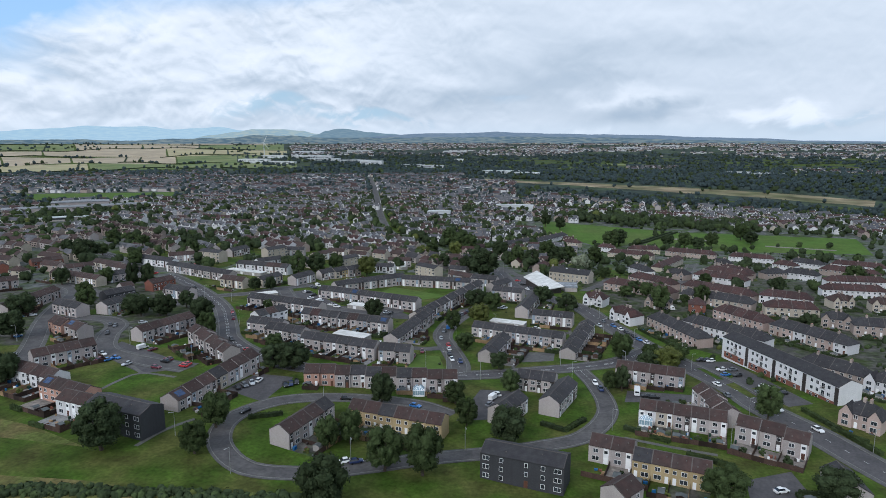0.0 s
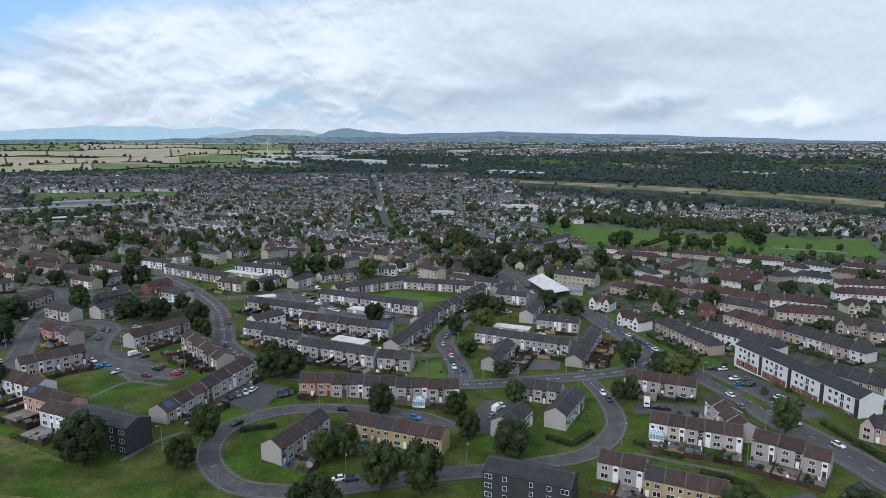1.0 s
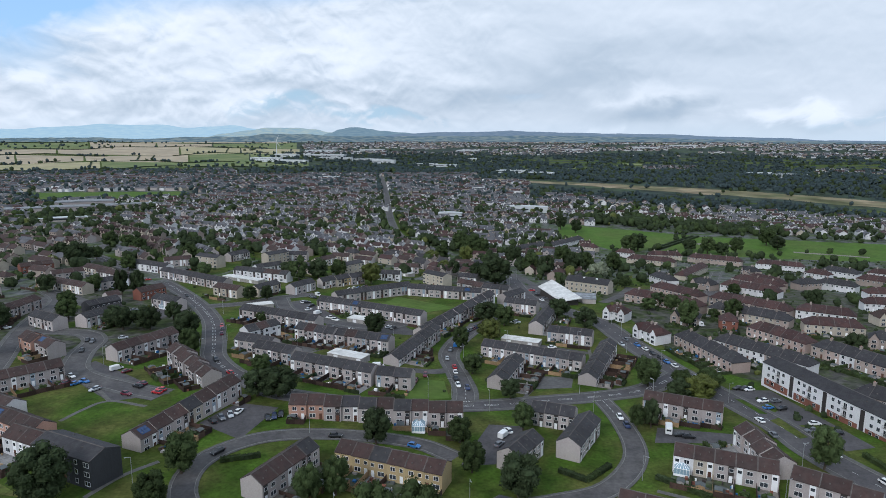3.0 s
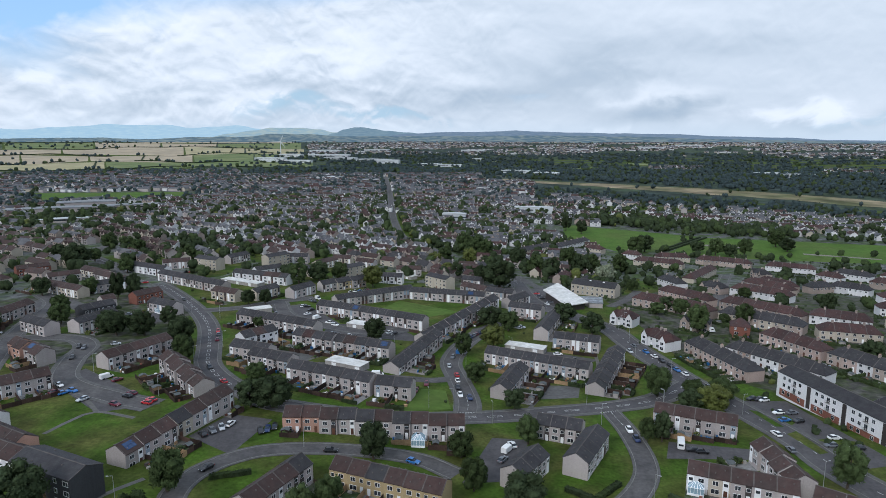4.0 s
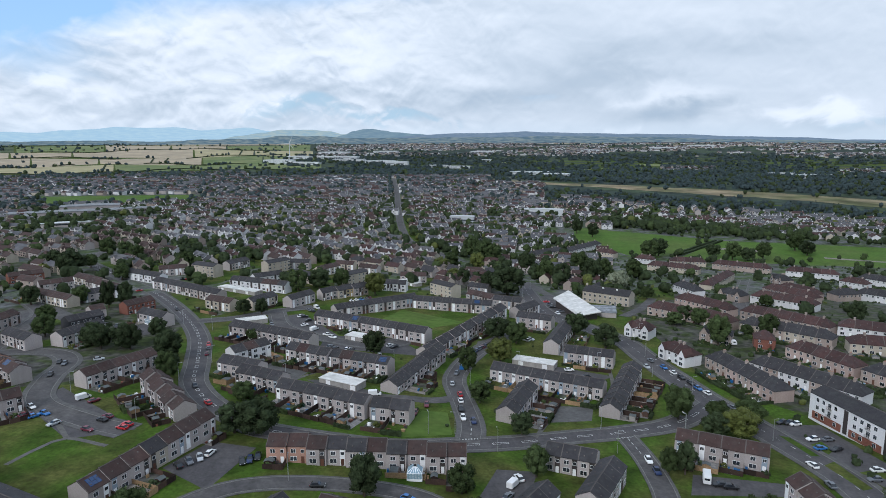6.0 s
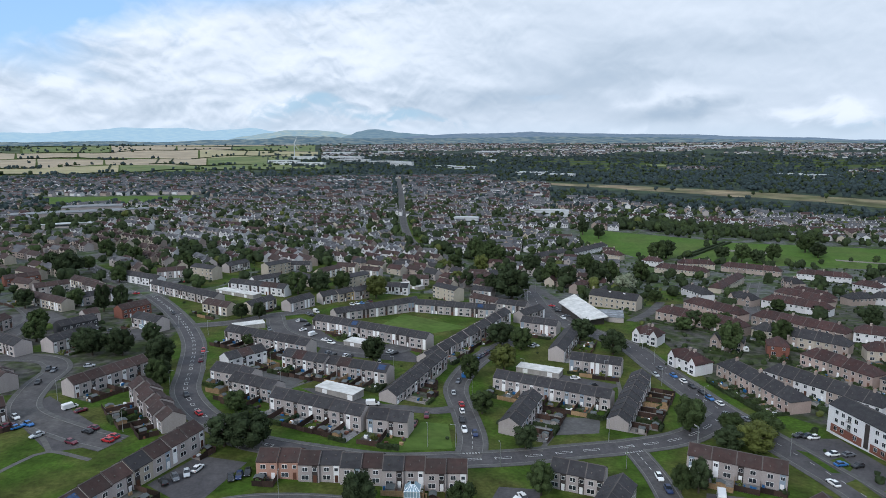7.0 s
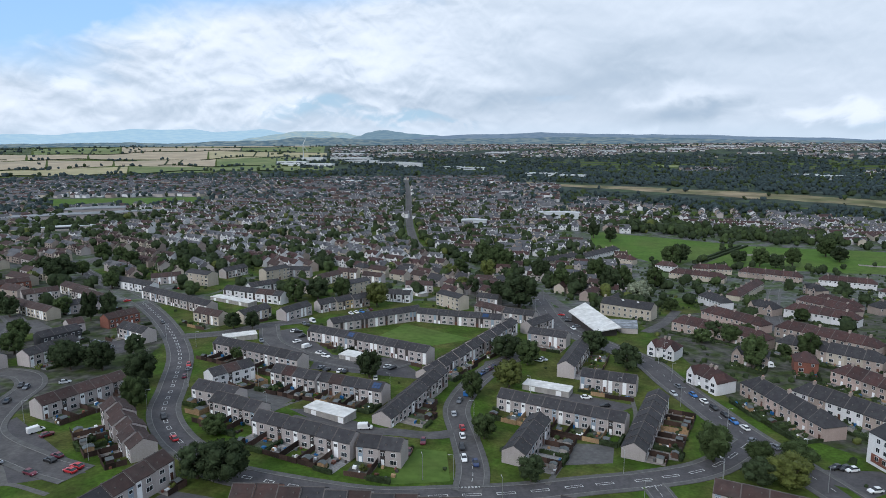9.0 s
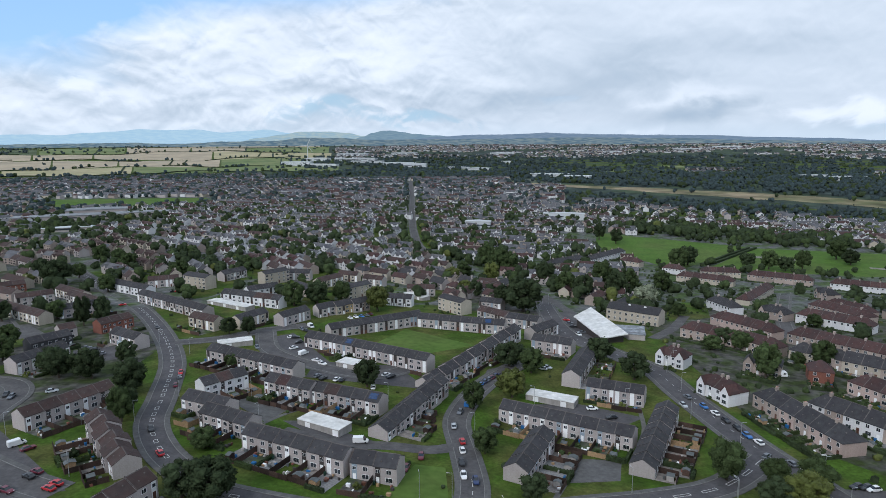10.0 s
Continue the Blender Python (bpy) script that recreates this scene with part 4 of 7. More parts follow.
def crown_mesh(seed, leaf, n=95, lobes=30):
    """Leaf clumps on the lobes of a crown one metre high and one metre wide, with gaps between."""
    g = np.random.default_rng(seed)
    verts, faces, normals, base = [], [], [], 0
    middle = np.array([0, 0, 0.5])
    for k in range(lobes):
        a, z = k * 2.4 + g.uniform(-0.5, 0.5), -0.95 + 1.9 * (k + 0.5) / lobes + g.uniform(-0.12, 0.12)
        reach = math.sqrt(max(0.05, 1 - (z * 0.9) ** 2)) * g.uniform(0.46, 0.80)
        c = np.array([0.5 * reach * math.cos(a), 0.5 * reach * math.sin(a), 0.535 + 0.32 * z])
        r = g.uniform(0.10, 0.19) * (1.0 if lobes > 20 else 1.45)
        p = g.normal(size=(n, 3))
        p /= np.linalg.norm(p, axis=1)[:, None]
        p = p[p[:, 2] > -0.8]
        q = c + p * r * g.uniform(0.72, 1.12, (len(p), 1)) * np.array([1.05, 1.05, 0.9])
        size = g.uniform(0.012, 0.030, (len(p), 1)) * (1.0 if n > 150 else 1.5 if n > 60 else 2.2)
        quads = leaf_quads(g, q, p, size)
        verts.append(quads)
        out = q - middle
        out /= np.linalg.norm(out, axis=1)[:, None]
        lit = 0.75 * p + 0.45 * out + 0.30 * g.normal(size=p.shape)
        normals.append(np.repeat(lit / np.linalg.norm(lit, axis=1)[:, None], 4, axis=0))
        faces += [(base + 4 * i, base + 4 * i + 1, base + 4 * i + 2, base + 4 * i + 3) for i in range(len(p))]
        base += len(quads)
        core = BALL[0] * (1 + 0.12 * g.normal(size=(len(BALL[0]), 1)))
        verts.append(c + core * r * 0.78 * np.array([1.05, 1.05, 0.9]))
        normals.append(BALL[0])
        faces += [tuple(base + i for i in f) for f in BALL[1]]
        base += len(BALL[0])
    me = bpy.data.meshes.new("crown")
    me.from_pydata(np.concatenate(verts).tolist(), [], faces)
    me.materials.append(MATS[leaf])
    rounded(me, np.concatenate(normals))
    return me


TREES = random.Random(3)


def tree(x, y, radius, height, kind):
    seed = TREES.randrange(5)
    word = {"dark": "dark green", "green": "green", "yellow": "yellow-green", "pale": "silvery pale"}[kind]
    ob = thing("tree", x, y, TREES.uniform(0, 6.28), "%s broadleaf tree with a full rounded crown" % word, "tree", dz=-0.1)
    ob.scale = (1.9 * radius, 1.9 * radius, height * 1.04)
    part("trunk", cached(("trunk", seed), lambda: trunk_mesh(seed)), ob)
    part("crown", cached(("crown", seed, kind, y < 300), lambda: crown_mesh(seed, LEAVES[kind], 190 if y < 300 else 70)), ob)


# ---- cars ----
PAINT = {"white": (0.75, 0.75, 0.74), "black": (0.015, 0.016, 0.018), "navy": (0.02, 0.035, 0.10), "blue": (0.03, 0.14, 0.38), "red": (0.42, 0.02, 0.025),
         "maroon": (0.12, 0.015, 0.03), "silver": (0.42, 0.44, 0.46), "grey": (0.12, 0.13, 0.145)}
for _name, _c in PAINT.items():
    material("car_" + _name, _c, rough=0.28, vary=0.04, spec=0.6, tone=0.08)
material("car_glass", (0.02, 0.024, 0.03), rough=0.06, vary=0.02, spec=0.7)
material("tyre", (0.018, 0.018, 0.018), rough=0.9)
material("head_lamp", (0.7, 0.72, 0.75), rough=0.15)
material("tail_lamp", (0.35, 0.01, 0.01), rough=0.2)


def loft(s, rings):
    """Joins cross-sections of equal count into a closed skin."""
    n, base = len(rings[0]), len(s.v)
    for r in rings:
        s.v += [tuple(p) for p in r]
    for k in range(len(rings) - 1):
        for i in range(n):
            a, b = base + k * n + i, base + k * n + (i + 1) % n
            s.f.append((a, b, b + n, a + n))
            s.m.append(0)
    s.f += [tuple(base + i for i in range(n))[::-1], tuple(base + (len(rings) - 1) * n + i for i in range(n))]
    s.m += [0, 0]


def section(x, half, z0, z1, soft):
    return [(x, -half + soft, z0), (x, half - soft, z0), (x, half, z0 + soft), (x, half, z1 - soft), (x, half - soft, z1), (x, -half + soft, z1), (x, -half, z1 - soft), (x, -half, z0 + soft)]


SIZES = {"car": (4.25, 0.89, 1.48), "van": (4.9, 0.98, 2.05), "caravan": (5.4, 1.1, 2.6)}


def car_body(kind, paint):
    def make():
        L, h, top = SIZES[kind]
        s = Shape()
        if kind == "car":
            loft(s, [section(x * L, h * k, 0.22 if abs(x) < 0.47 else 0.35, z, 0.09) for x, k, z in
                     ((-0.5, 0.84, 0.78), (-0.47, 0.94, 0.92), (-0.3, 1.0, 0.95), (0.1, 1.0, 0.95), (0.2, 1.0, 0.93), (0.42, 0.94, 0.80), (0.5, 0.80, 0.62))])
            s.box(-0.30 * L, 0.02 * L, -h * 0.66, h * 0.66, top - 0.05, top)
        elif kind == "van":
            loft(s, [section(x * L, h * k, 0.3, z, 0.10) for x, k, z in
                     ((-0.5, 0.96, 1.96), (-0.46, 1.0, 2.05), (0.18, 1.0, 2.05), (0.22, 1.0, 1.10), (0.42, 0.96, 1.0), (0.5, 0.84, 0.75))])
        else:
            loft(s, [section(x * L, h * k, 0.45, z, 0.14) for x, k, z in ((-0.5, 0.92, 2.3), (-0.45, 1.0, 2.6), (0.40, 1.0, 2.6), (0.47, 0.97, 1.8), (0.5, 0.92, 1.3))])
            s.box(0.5 * L, 0.5 * L + 1.1, -0.06, 0.06, 0.42, 0.52)
        return s.mesh("body", "car_" + paint)
    return cached(("car", kind, paint), make)


def car_glass(kind):
    def make():
        L, h, top = SIZES[kind]
        s = Shape()
        if kind == "car":
            lo, hi = [(-0.44, 0.90), (0.20, 0.92)], [(-0.30, top - 0.05), (0.02, top - 0.05)]
            a, b = h * 0.90, h * 0.68
            q = [(lo[0][0] * L, -a, lo[0][1]), (lo[1][0] * L, -a, lo[1][1]), (lo[1][0] * L, a, lo[1][1]), (lo[0][0] * L, a, lo[0][1])]
            t = [(hi[0][0] * L, -b, hi[0][1]), (hi[1][0] * L, -b, hi[1][1]), (hi[1][0] * L, b, hi[1][1]), (hi[0][0] * L, b, hi[0][1])]
            s.face(q)
            s.face(t)
            for i in range(4):
                s.face((q[i], q[(i + 1) % 4], t[(i + 1) % 4], t[i]))
        elif kind == "van":
            a, b = h * 0.94, h * 0.86
            q = [(0.17 * L, -a, 1.08), (0.36 * L, -a, 1.04), (0.36 * L, a, 1.04), (0.17 * L, a, 1.08)]
            t = [(0.17 * L, -b, 1.98), (0.20 * L, -b, 1.98), (0.20 * L, b, 1.98), (0.17 * L, b, 1.98)]
            s.face(q)
            s.face(t)
            for i in range(4):
                s.face((q[i], q[(i + 1) % 4], t[(i + 1) % 4], t[i]))
        else:
            for y in (-h - 0.01, h - 0.01):
                s.box(-0.30 * L, -0.08 * L, y, y + 0.02, 1.45, 2.05)
                s.box(0.15 * L, 0.36 * L, y, y + 0.02, 1.45, 2.05)
            s.box(-0.505 * L, -0.49 * L, -0.7, 0.7, 1.5, 2.1)
        return s.mesh("glazing", "car_glass")
    return cached(("glass", kind), make)


def wheel_mesh():
    def make():
        s, k = Shape(), 12
        for y in (-0.1, 0.1):
            s.face([(0.31 * math.cos(2 * math.pi * i / k), y, 0.31 * math.sin(2 * math.pi * i / k)) for i in range(k)])
        for i in range(k):
            a, b = 2 * math.pi * i / k, 2 * math.pi * (i + 1) / k
            s.face([(0.31 * math.cos(t), y, 0.31 * math.sin(t)) for t, y in ((a, -0.1), (b, -0.1), (b, 0.1), (a, 0.1))])
        return s.mesh("wheel", "tyre")
    return cached("wheel", make)


def lamp_mesh(mat):
    def make():
        s = Shape()
        s.box(-0.06, 0.06, -0.17, 0.17, -0.07, 0.07)
        return s.mesh("lamp", mat)
    return cached(("car_lamp", mat), make)


CARS = random.Random(9)


def street_at(x, y):
    """How far the nearest street's middle is, and its direction."""
    best = (1e9, 0.0, 7.0)
    for line, width, _, _ in ROADS:
        for i in range(len(line) - 1):
            d = math.hypot(line[i].x - x, line[i].y - y)
            if d < best[0]:
                t = line[i + 1] - line[i]
                best = (d, math.atan2(t.y, t.x), width)
    return best


def car(x, y, colour, kind="car", along=None):
    away, heading, width = street_at(x, y)
    if away > width / 2 + 2.0:
        heading += math.pi / 2 + CARS.uniform(-0.12, 0.12)
    heading += math.pi * CARS.randrange(2)
    if along is not None:
        heading = radians(along)
    words = {"car": "%s hatchback car parked on the asphalt", "van": "%s panel van parked on the asphalt", "caravan": "%s touring caravan parked in a court"}[kind]
    ob = thing(kind if kind != "car" else "car", x, y, heading, words % colour, kind, dz=0.10)
    L, h, top = SIZES[kind]
    part("body", car_body(kind, colour), ob)
    part("glazing", car_glass(kind), ob)
    for fx in () if y > 330 else (-0.30, 0.32) if kind != "caravan" else (-0.02,):
        for fy in (-1, 1):
            part("wheel", wheel_mesh(), ob, (fx * L, fy * (h - 0.10), 0.31))
    if kind != "caravan" and y < 225:
        for fy in (-1, 1):
            part("headlight", lamp_mesh("head_lamp"), ob, (0.475 * L, fy * h * 0.66, 0.62))
            part("tail_light", lamp_mesh("tail_lamp"), ob, (-0.485 * L, fy * h * 0.72, 0.75))


# ---- garages, hall and school ----
def garage_row(x, y, degrees, L, d):
    ob = thing("garage_row", x, y, radians(degrees), "row of concrete lock-up garages with a white flat roof", "garages")
    s = Shape()
    s.box(-L / 2, L / 2, -d / 2, d / 2, -0.6, 2.35)
    part("wall", s.mesh("wall", "concrete"), ob)
    n = max(2, int(L / 5.2))
    for k in range(n):
        s = Shape()
        s.box(-L / n / 2 + 0.03 - (0.15 if k == 0 else 0), L / n / 2 - 0.03 + (0.15 if k == n - 1 else 0), -d / 2 - 0.2, d / 2 + 0.2, 2.35, 2.52)
        part("roof_panel", s.mesh("roof_panel", "flat_roof"), ob, (-L / 2 + L * (k + 0.5) / n, 0, 0.0))
    m = max(2, int(L / 2.7))
    for k in range(m):
        part("garage_door", block_mesh("garage_door", 2.2, 2.0, 0.05, "white_paint" if k % 4 == 1 else "concrete"), ob, (-L / 2 + L * (k + 0.5) / m, -d / 2, 0.05))


def white_hall(c):
    pts = [Vector(p) for p in c]
    mid = sum(pts, Vector((0, 0))) / 4
    ob = thing("community_hall", mid.x, mid.y, 0.0, "low hall under a broad white sloping roof", "hall")
    s = Shape()
    tops = [(p.x - mid.x, p.y - mid.y, h) for p, h in zip(pts, (5.0, 6.2, 6.2, 5.0))]
    s.face(tops)
    s.face([(x, y, h - 0.5) for x, y, h in tops])
    for i in range(4):
        a, b = tops[i], tops[(i + 1) % 4]
        s.face((a, b, (b[0], b[1], b[2] - 0.5), (a[0], a[1], a[2] - 0.5)))
    part("roof", s.mesh("roof", "flat_roof"), ob, label="broad white sloping roof")
    s = Shape()
    low = [(x * 0.86, y * 0.86) for x, y, h in tops]
    for i in range(4):
        a, b = low[i], low[(i + 1) % 4]
        s.face(((*a, -0.5), (*b, -0.5), (*b, tops[(i + 1) % 4][2] - 0.5), (*a, tops[i][2] - 0.5)))
    part("wall", s.mesh("wall", "dark_panel"), ob)


def hall_wing(c):
    pts = [Vector(p) for p in c]
    mid = sum(pts, Vector((0, 0))) / 4
    ob = thing("hall_wing", mid.x, mid.y, 0.0, "low flat-roofed wing with a patched white roof", "hall")
    s = Shape()
    top = [(p.x - mid.x, p.y - mid.y) for p in pts]
    for i in range(4):
        a, b = (tuple(0.96 * q for q in top[j % 4]) for j in (i, i + 1))
        s.face(((*a, -0.5), (*b, -0.5), (*b, 3.3), (*a, 3.3)))
    part("wall", s.mesh("wall", "harl_grey"), ob)
    s = Shape()
    s.face([(x, y, 3.6) for x, y in top])
    s.face([(x, y, 3.3) for x, y in top])
    for i in range(4):
        a, b = top[i], top[(i + 1) % 4]
        s.face(((*a, 3.3), (*b, 3.3), (*b, 3.6), (*a, 3.6)))
    part("roof", s.mesh("roof", "patched_felt"), ob)


material("patched_felt", (0.30, 0.32, 0.34), vary=0.3, grain=(0.5, 0.4), second=(0.14, 0.15, 0.16), stain=(0.25, 0.5))


def footpath(pts):
    tagged(strip("footpath", curve_through(pts), -0.8, 0.8, "slabs_path", 0.055), "narrow pale footpath across the grass", "path", kind="structure")


material("slabs_path", (0.11, 0.105, 0.098), vary=0.2, grain=(0.8, 0.3))


def stone_school(a, b):
    a, b = Vector(a), Vector(b)
    c, L, heading = (a + b) / 2, (b - a).length, math.atan2(b.y - a.y, b.x - a.x)
    ob = thing("stone_school", c.x, c.y, heading, "long buff stone two-storey school with a grey roof", "school")
    d, e, r = 11.0, 7.2, 10.2
    part("wall", walls_mesh(round(L, 1), d, e, r, "harl_cream", 0), ob)
    part("roof", roof_mesh(round(L, 1), d, e, r, "roof_slate", 0), ob)
    for k in range(9):
        for z in (1.2, 4.4):
            part("window", far_window_mesh(1.1, 1.5), ob, (-L / 2 + L * (k + 0.5) / 9, -d / 2, z))
    part("chimney", chimney_mesh("harl_cream"), ob, (-L / 2 + 0.8, 0, r))
    for k in (-0.1, 0.2):
        part("skylight", block_mesh("skylight", 1.4, 0.9, 0.06, "white_paint"), ob, (k * L, -1.4, r - 0.8))
    YARDS.append((a, b, "school"))


# ---- street lamps ----
material("galvanised", (0.42, 0.43, 0.43), rough=0.5, metal=0.6, vary=0.08)


def pole_mesh():
    def make():
        s, k = Shape(), 8
        for r0, r1, z0, z1 in ((0.11, 0.11, -0.2, 1.4), (0.08, 0.055, 1.4, 7.6)):
            for i in range(k):
                a, b = 2 * math.pi * i / k, 2 * math.pi * (i + 1) / k
                s.face([(r * math.cos(t), r * math.sin(t), z) for t, r, z in ((a, r0, z0), (b, r0, z0), (b, r1, z1), (a, r1, z1))])
        return s.mesh("pole", "galvanised")
    return cached("pole", make)


def arm_mesh():
    def make():
        s = Shape()
        s.box(-0.04, 1.1, -0.035, 0.035, 7.56, 7.64)
        return s.mesh("arm", "galvanised")
    return cached("arm", make)


def lantern_mesh():
    def make():
        s = Shape()
        loft(s, [section(x, w, 7.52, 7.68, 0.04) for x, w in ((1.0, 0.08), (1.15, 0.14), (1.5, 0.14), (1.62, 0.09))])
        return s.mesh("lantern", "galvanised")
    return cached("lantern", make)


def street_lamp(x, y):
    away, heading, width = street_at(x, y)
    ob = thing("street_lamp", x, y, heading + math.pi / 2, "grey galvanised street lamp column with a short arm", "street lamp", "street lamps")
    for name, me in (("pole", pole_mesh()), ("arm", arm_mesh()), ("lantern", lantern_mesh())):
        part(name, me, ob)



# yards, courts and rough ground
patch('court', [(-105.3, 202.0), (-100.7, 219.6), (-85.7, 219.3), (-87.7, 194.4)], 'asphalt', 0.034, 'asphalt parking court beside the terraces', category='parking')
patch('court', [(-19.9, 195.8), (-14.0, 225.8), (-2.1, 227.1), (-6.3, 199.8)], 'asphalt', 0.034, 'asphalt parking court beside the flats', category='parking')
patch('court', [(39.2, 221.5), (42.1, 233.8), (67.8, 232.5), (65.9, 225.2)], 'asphalt', 0.034, 'asphalt parking court behind a terrace', category='parking')
patch('court', [(77.2, 278.3), (93.6, 280.7), (107.5, 229.4), (97.2, 225.1)], 'asphalt', 0.038, 'asphalt car park before the apartments', category='parking')
patch('verge', [(76.4, 268.7), (79.5, 267.2), (83.6, 253.6), (80.9, 253.5)], 'grass', 0.062, 'narrow strip of mown grass beside the car park', category='verge')
patch('verge', [(82.2, 247.2), (86.2, 250.5), (89.7, 234.2), (86.6, 232.6)], 'grass', 0.062, 'narrow strip of mown grass beside the car park', category='verge')
patch('verge', [(82.2, 261.2), (88.5, 265.8), (89.4, 259.2), (85.6, 253.9)], 'grass', 0.062, 'small patch of grass between parking bays', category='verge')
patch('verge', [(89.6, 243.7), (96.1, 246.9), (103.0, 244.6), (98.5, 239.9)], 'grass', 0.062, 'small patch of grass between parking bays', category='verge')
patch('court', [(64.6, 169.4), (79.1, 176.0), (79.4, 162.1), (61.8, 156.4)], 'asphalt', 0.034, 'asphalt parking bay', category='parking')
patch('court', [(-179.1, 233.9), (-178.9, 251.0), (-128.2, 222.9), (-144.8, 212.7)], 'asphalt', 0.03, 'asphalt turning court', category='parking')
patch('court', [(-149.5, 371.3), (-139.6, 385.5), (-96.4, 337.1), (-104.0, 330.9)], 'asphalt', 0.03, 'asphalt parking court between terraces', category='parking')
patch('court', [(-110.0, 344.9), (-74.9, 349.6), (-54.3, 326.7), (-106.2, 324.3)], 'asphalt', 0.036, 'asphalt parking court between terraces', category='parking')
patch('court', [(-15.9, 322.8), (4.2, 327.5), (27.2, 319.7), (20.8, 312.6)], 'asphalt', 0.034, 'asphalt garage court', category='parking')
patch('court', [(-94.9, 280.4), (-87.8, 282.9), (-54.8, 273.3), (-69.0, 265.9)], 'asphalt', 0.034, 'asphalt garage court', category='parking')
patch('paving', [(1.4, 281.8), (16.9, 283.7), (15.6, 269.9), (-0.1, 264.9)], 'pavement', 0.034, 'grey block paving', category='paving')
patch('court', [(-18.3, 497.4), (-2.0, 488.4), (18.7, 414.8), (1.7, 410.9)], 'asphalt', 0.034, 'asphalt car park of the hall', category='parking')
patch('court', [(-35.6, 331.2), (-35.2, 356.3), (-20.9, 371.9), (-24.8, 347.1)], 'asphalt', 0.034, 'asphalt parking lay-by', category='parking')
patch('paving', [(-127.7, 296.3), (-123.7, 297.5), (-96.9, 293.6), (-99.5, 277.3)], 'pavement', 0.02, 'worn concrete path', category='paving')
patch('rough_grass', [(-166.0, 168.9), (-151.0, 165.4), (-125.6, 154.7), (-155.4, 157.0)], 'rough_grass', 0.03, 'rough dry tan grass on the bank', category='grass')
patch('rough_grass', [(-137.3, 137.0), (-111.3, 137.6), (-82.6, 134.7), (-123.8, 121.9)], 'rough_grass', 0.03, 'rough dry grass and scrub', category='grass')

patch('court', [(-262.0, 318.0), (-246.0, 345.0), (-282.0, 366.0), (-300.0, 350.0)], 'asphalt_worn', 0.034, 'asphalt parking court between terraces', category='parking')
patch('court', [(-398.0, 448.0), (-372.0, 478.0), (-340.0, 455.0), (-352.0, 430.0)], 'asphalt', 0.034, 'asphalt parking court by the brick houses', category='parking')
patch('court', [(-222.0, 330.0), (-208.0, 342.0), (-190.0, 330.0), (-205.0, 312.0)], 'asphalt', 0.034, 'asphalt parking court behind the trees', category='parking')
patch('verge', [(55.3, 471.7), (82.5, 489.3), (91.1, 546.8), (63.9, 539.7)], 'grass', 0.062, 'mown green behind the stone school', category='verge')
patch('verge', [(-48.3, 238.0), (-30.4, 245.9), (-35.1, 264.4), (-44.2, 263.5)], 'pitch', 0.064, 'bright mown lawn at the street corner', category='verge')
patch('verge', [(-94.3, 378.4), (-65.1, 371.6), (-45.8, 391.3), (-87.0, 411.7)], 'pitch', 0.03, 'bright mown lawn between the terraces', category='verge')
patch('verge', [(-268.0, 332.0), (-261.0, 342.0), (-248.0, 334.0), (-254.0, 324.0)], 'grass', 0.062, 'small patch of mown grass between houses', category='verge')
patch('verge', [(-240.0, 300.5), (-228.0, 309.0), (-224.5, 296.0), (-231.0, 293.0)], 'grass', 0.062, 'small patch of mown grass between houses', category='verge')
patch('verge', [(-205.0, 234.0), (-218.0, 255.0), (-205.0, 262.0), (-192.0, 240.0)], 'grass', 0.062, 'mown grass beside the street', category='verge')
patch('verge', [(-362.0, 500.0), (-330.0, 535.0), (-282.0, 490.0), (-310.0, 468.0)], 'grass', 0.062, 'mown grass with trees beside the street', category='verge')
patch('ground_estate', [(-232.0, 235.0), (-168.0, 258.0), (-188.0, 350.0), (-330.0, 330.0)], 'garden_ground', 0.02, 'paths, parking and worn lawns between terraces', category='ground')
patch('ground_estate', [(-330.0, 330.0), (-188.0, 350.0), (-262.0, 440.0), (-420.0, 440.0)], 'garden_ground', 0.02, 'paths, parking and worn lawns between terraces', category='ground')
patch('ground_estate', [(-420.0, 440.0), (-262.0, 440.0), (-290.0, 520.0), (-470.0, 520.0)], 'garden_ground', 0.024, 'paths, parking and worn lawns between terraces', category='ground')

# footpaths
footpath([(-149.9, 195.9), (-148.6, 206.1), (-145.1, 213.3), (-129.7, 211.0)])
footpath([(-145.1, 213.3), (-154.2, 220.6), (-162.6, 225.0)])
footpath([(-111.2, 157.3), (-108.8, 168.2), (-103.5, 177.4)])
footpath([(-99.9, 276.1), (-97.1, 285.0), (-92.7, 293.9)])
footpath([(-70.9, 270.9), (-74.7, 261.8), (-90.8, 260.4)])
footpath([(26.2, 329.7), (26.2, 310.0), (23.1, 295.8)])
footpath([(-0.1, 264.2), (-2.2, 256.4), (-3.6, 251.4)])
footpath([(34.7, 191.6), (47.0, 187.4), (61.0, 183.4)])

# garages
garage_row(-79.5, 279.8, -18.3, 17.7, 6.8)
garage_row(-90.6, 342.3, -15.5, 16.1, 7.0)
garage_row(-6.2, 328.0, -15.2, 19.0, 6.5)
garage_row(-156.7, 357.7, 35.9, 15.7, 7.0)
garage_row(-200.3, 428.6, -19.3, 33.3, 7.0)
garage_row(-101.9, 494.3, -34.3, 19.3, 7.0)

# hall with a white roof, and the stone school behind it
white_hall([(1.5, 445.8), (11.2, 463.1), (28.6, 413.0), (15.7, 406.7)])
hall_wing([(22.6, 437.4), (38.8, 437.2), (37.9, 420.3), (29.3, 420.8)])
stone_school((22.8, 473.5), (50.7, 460.4))

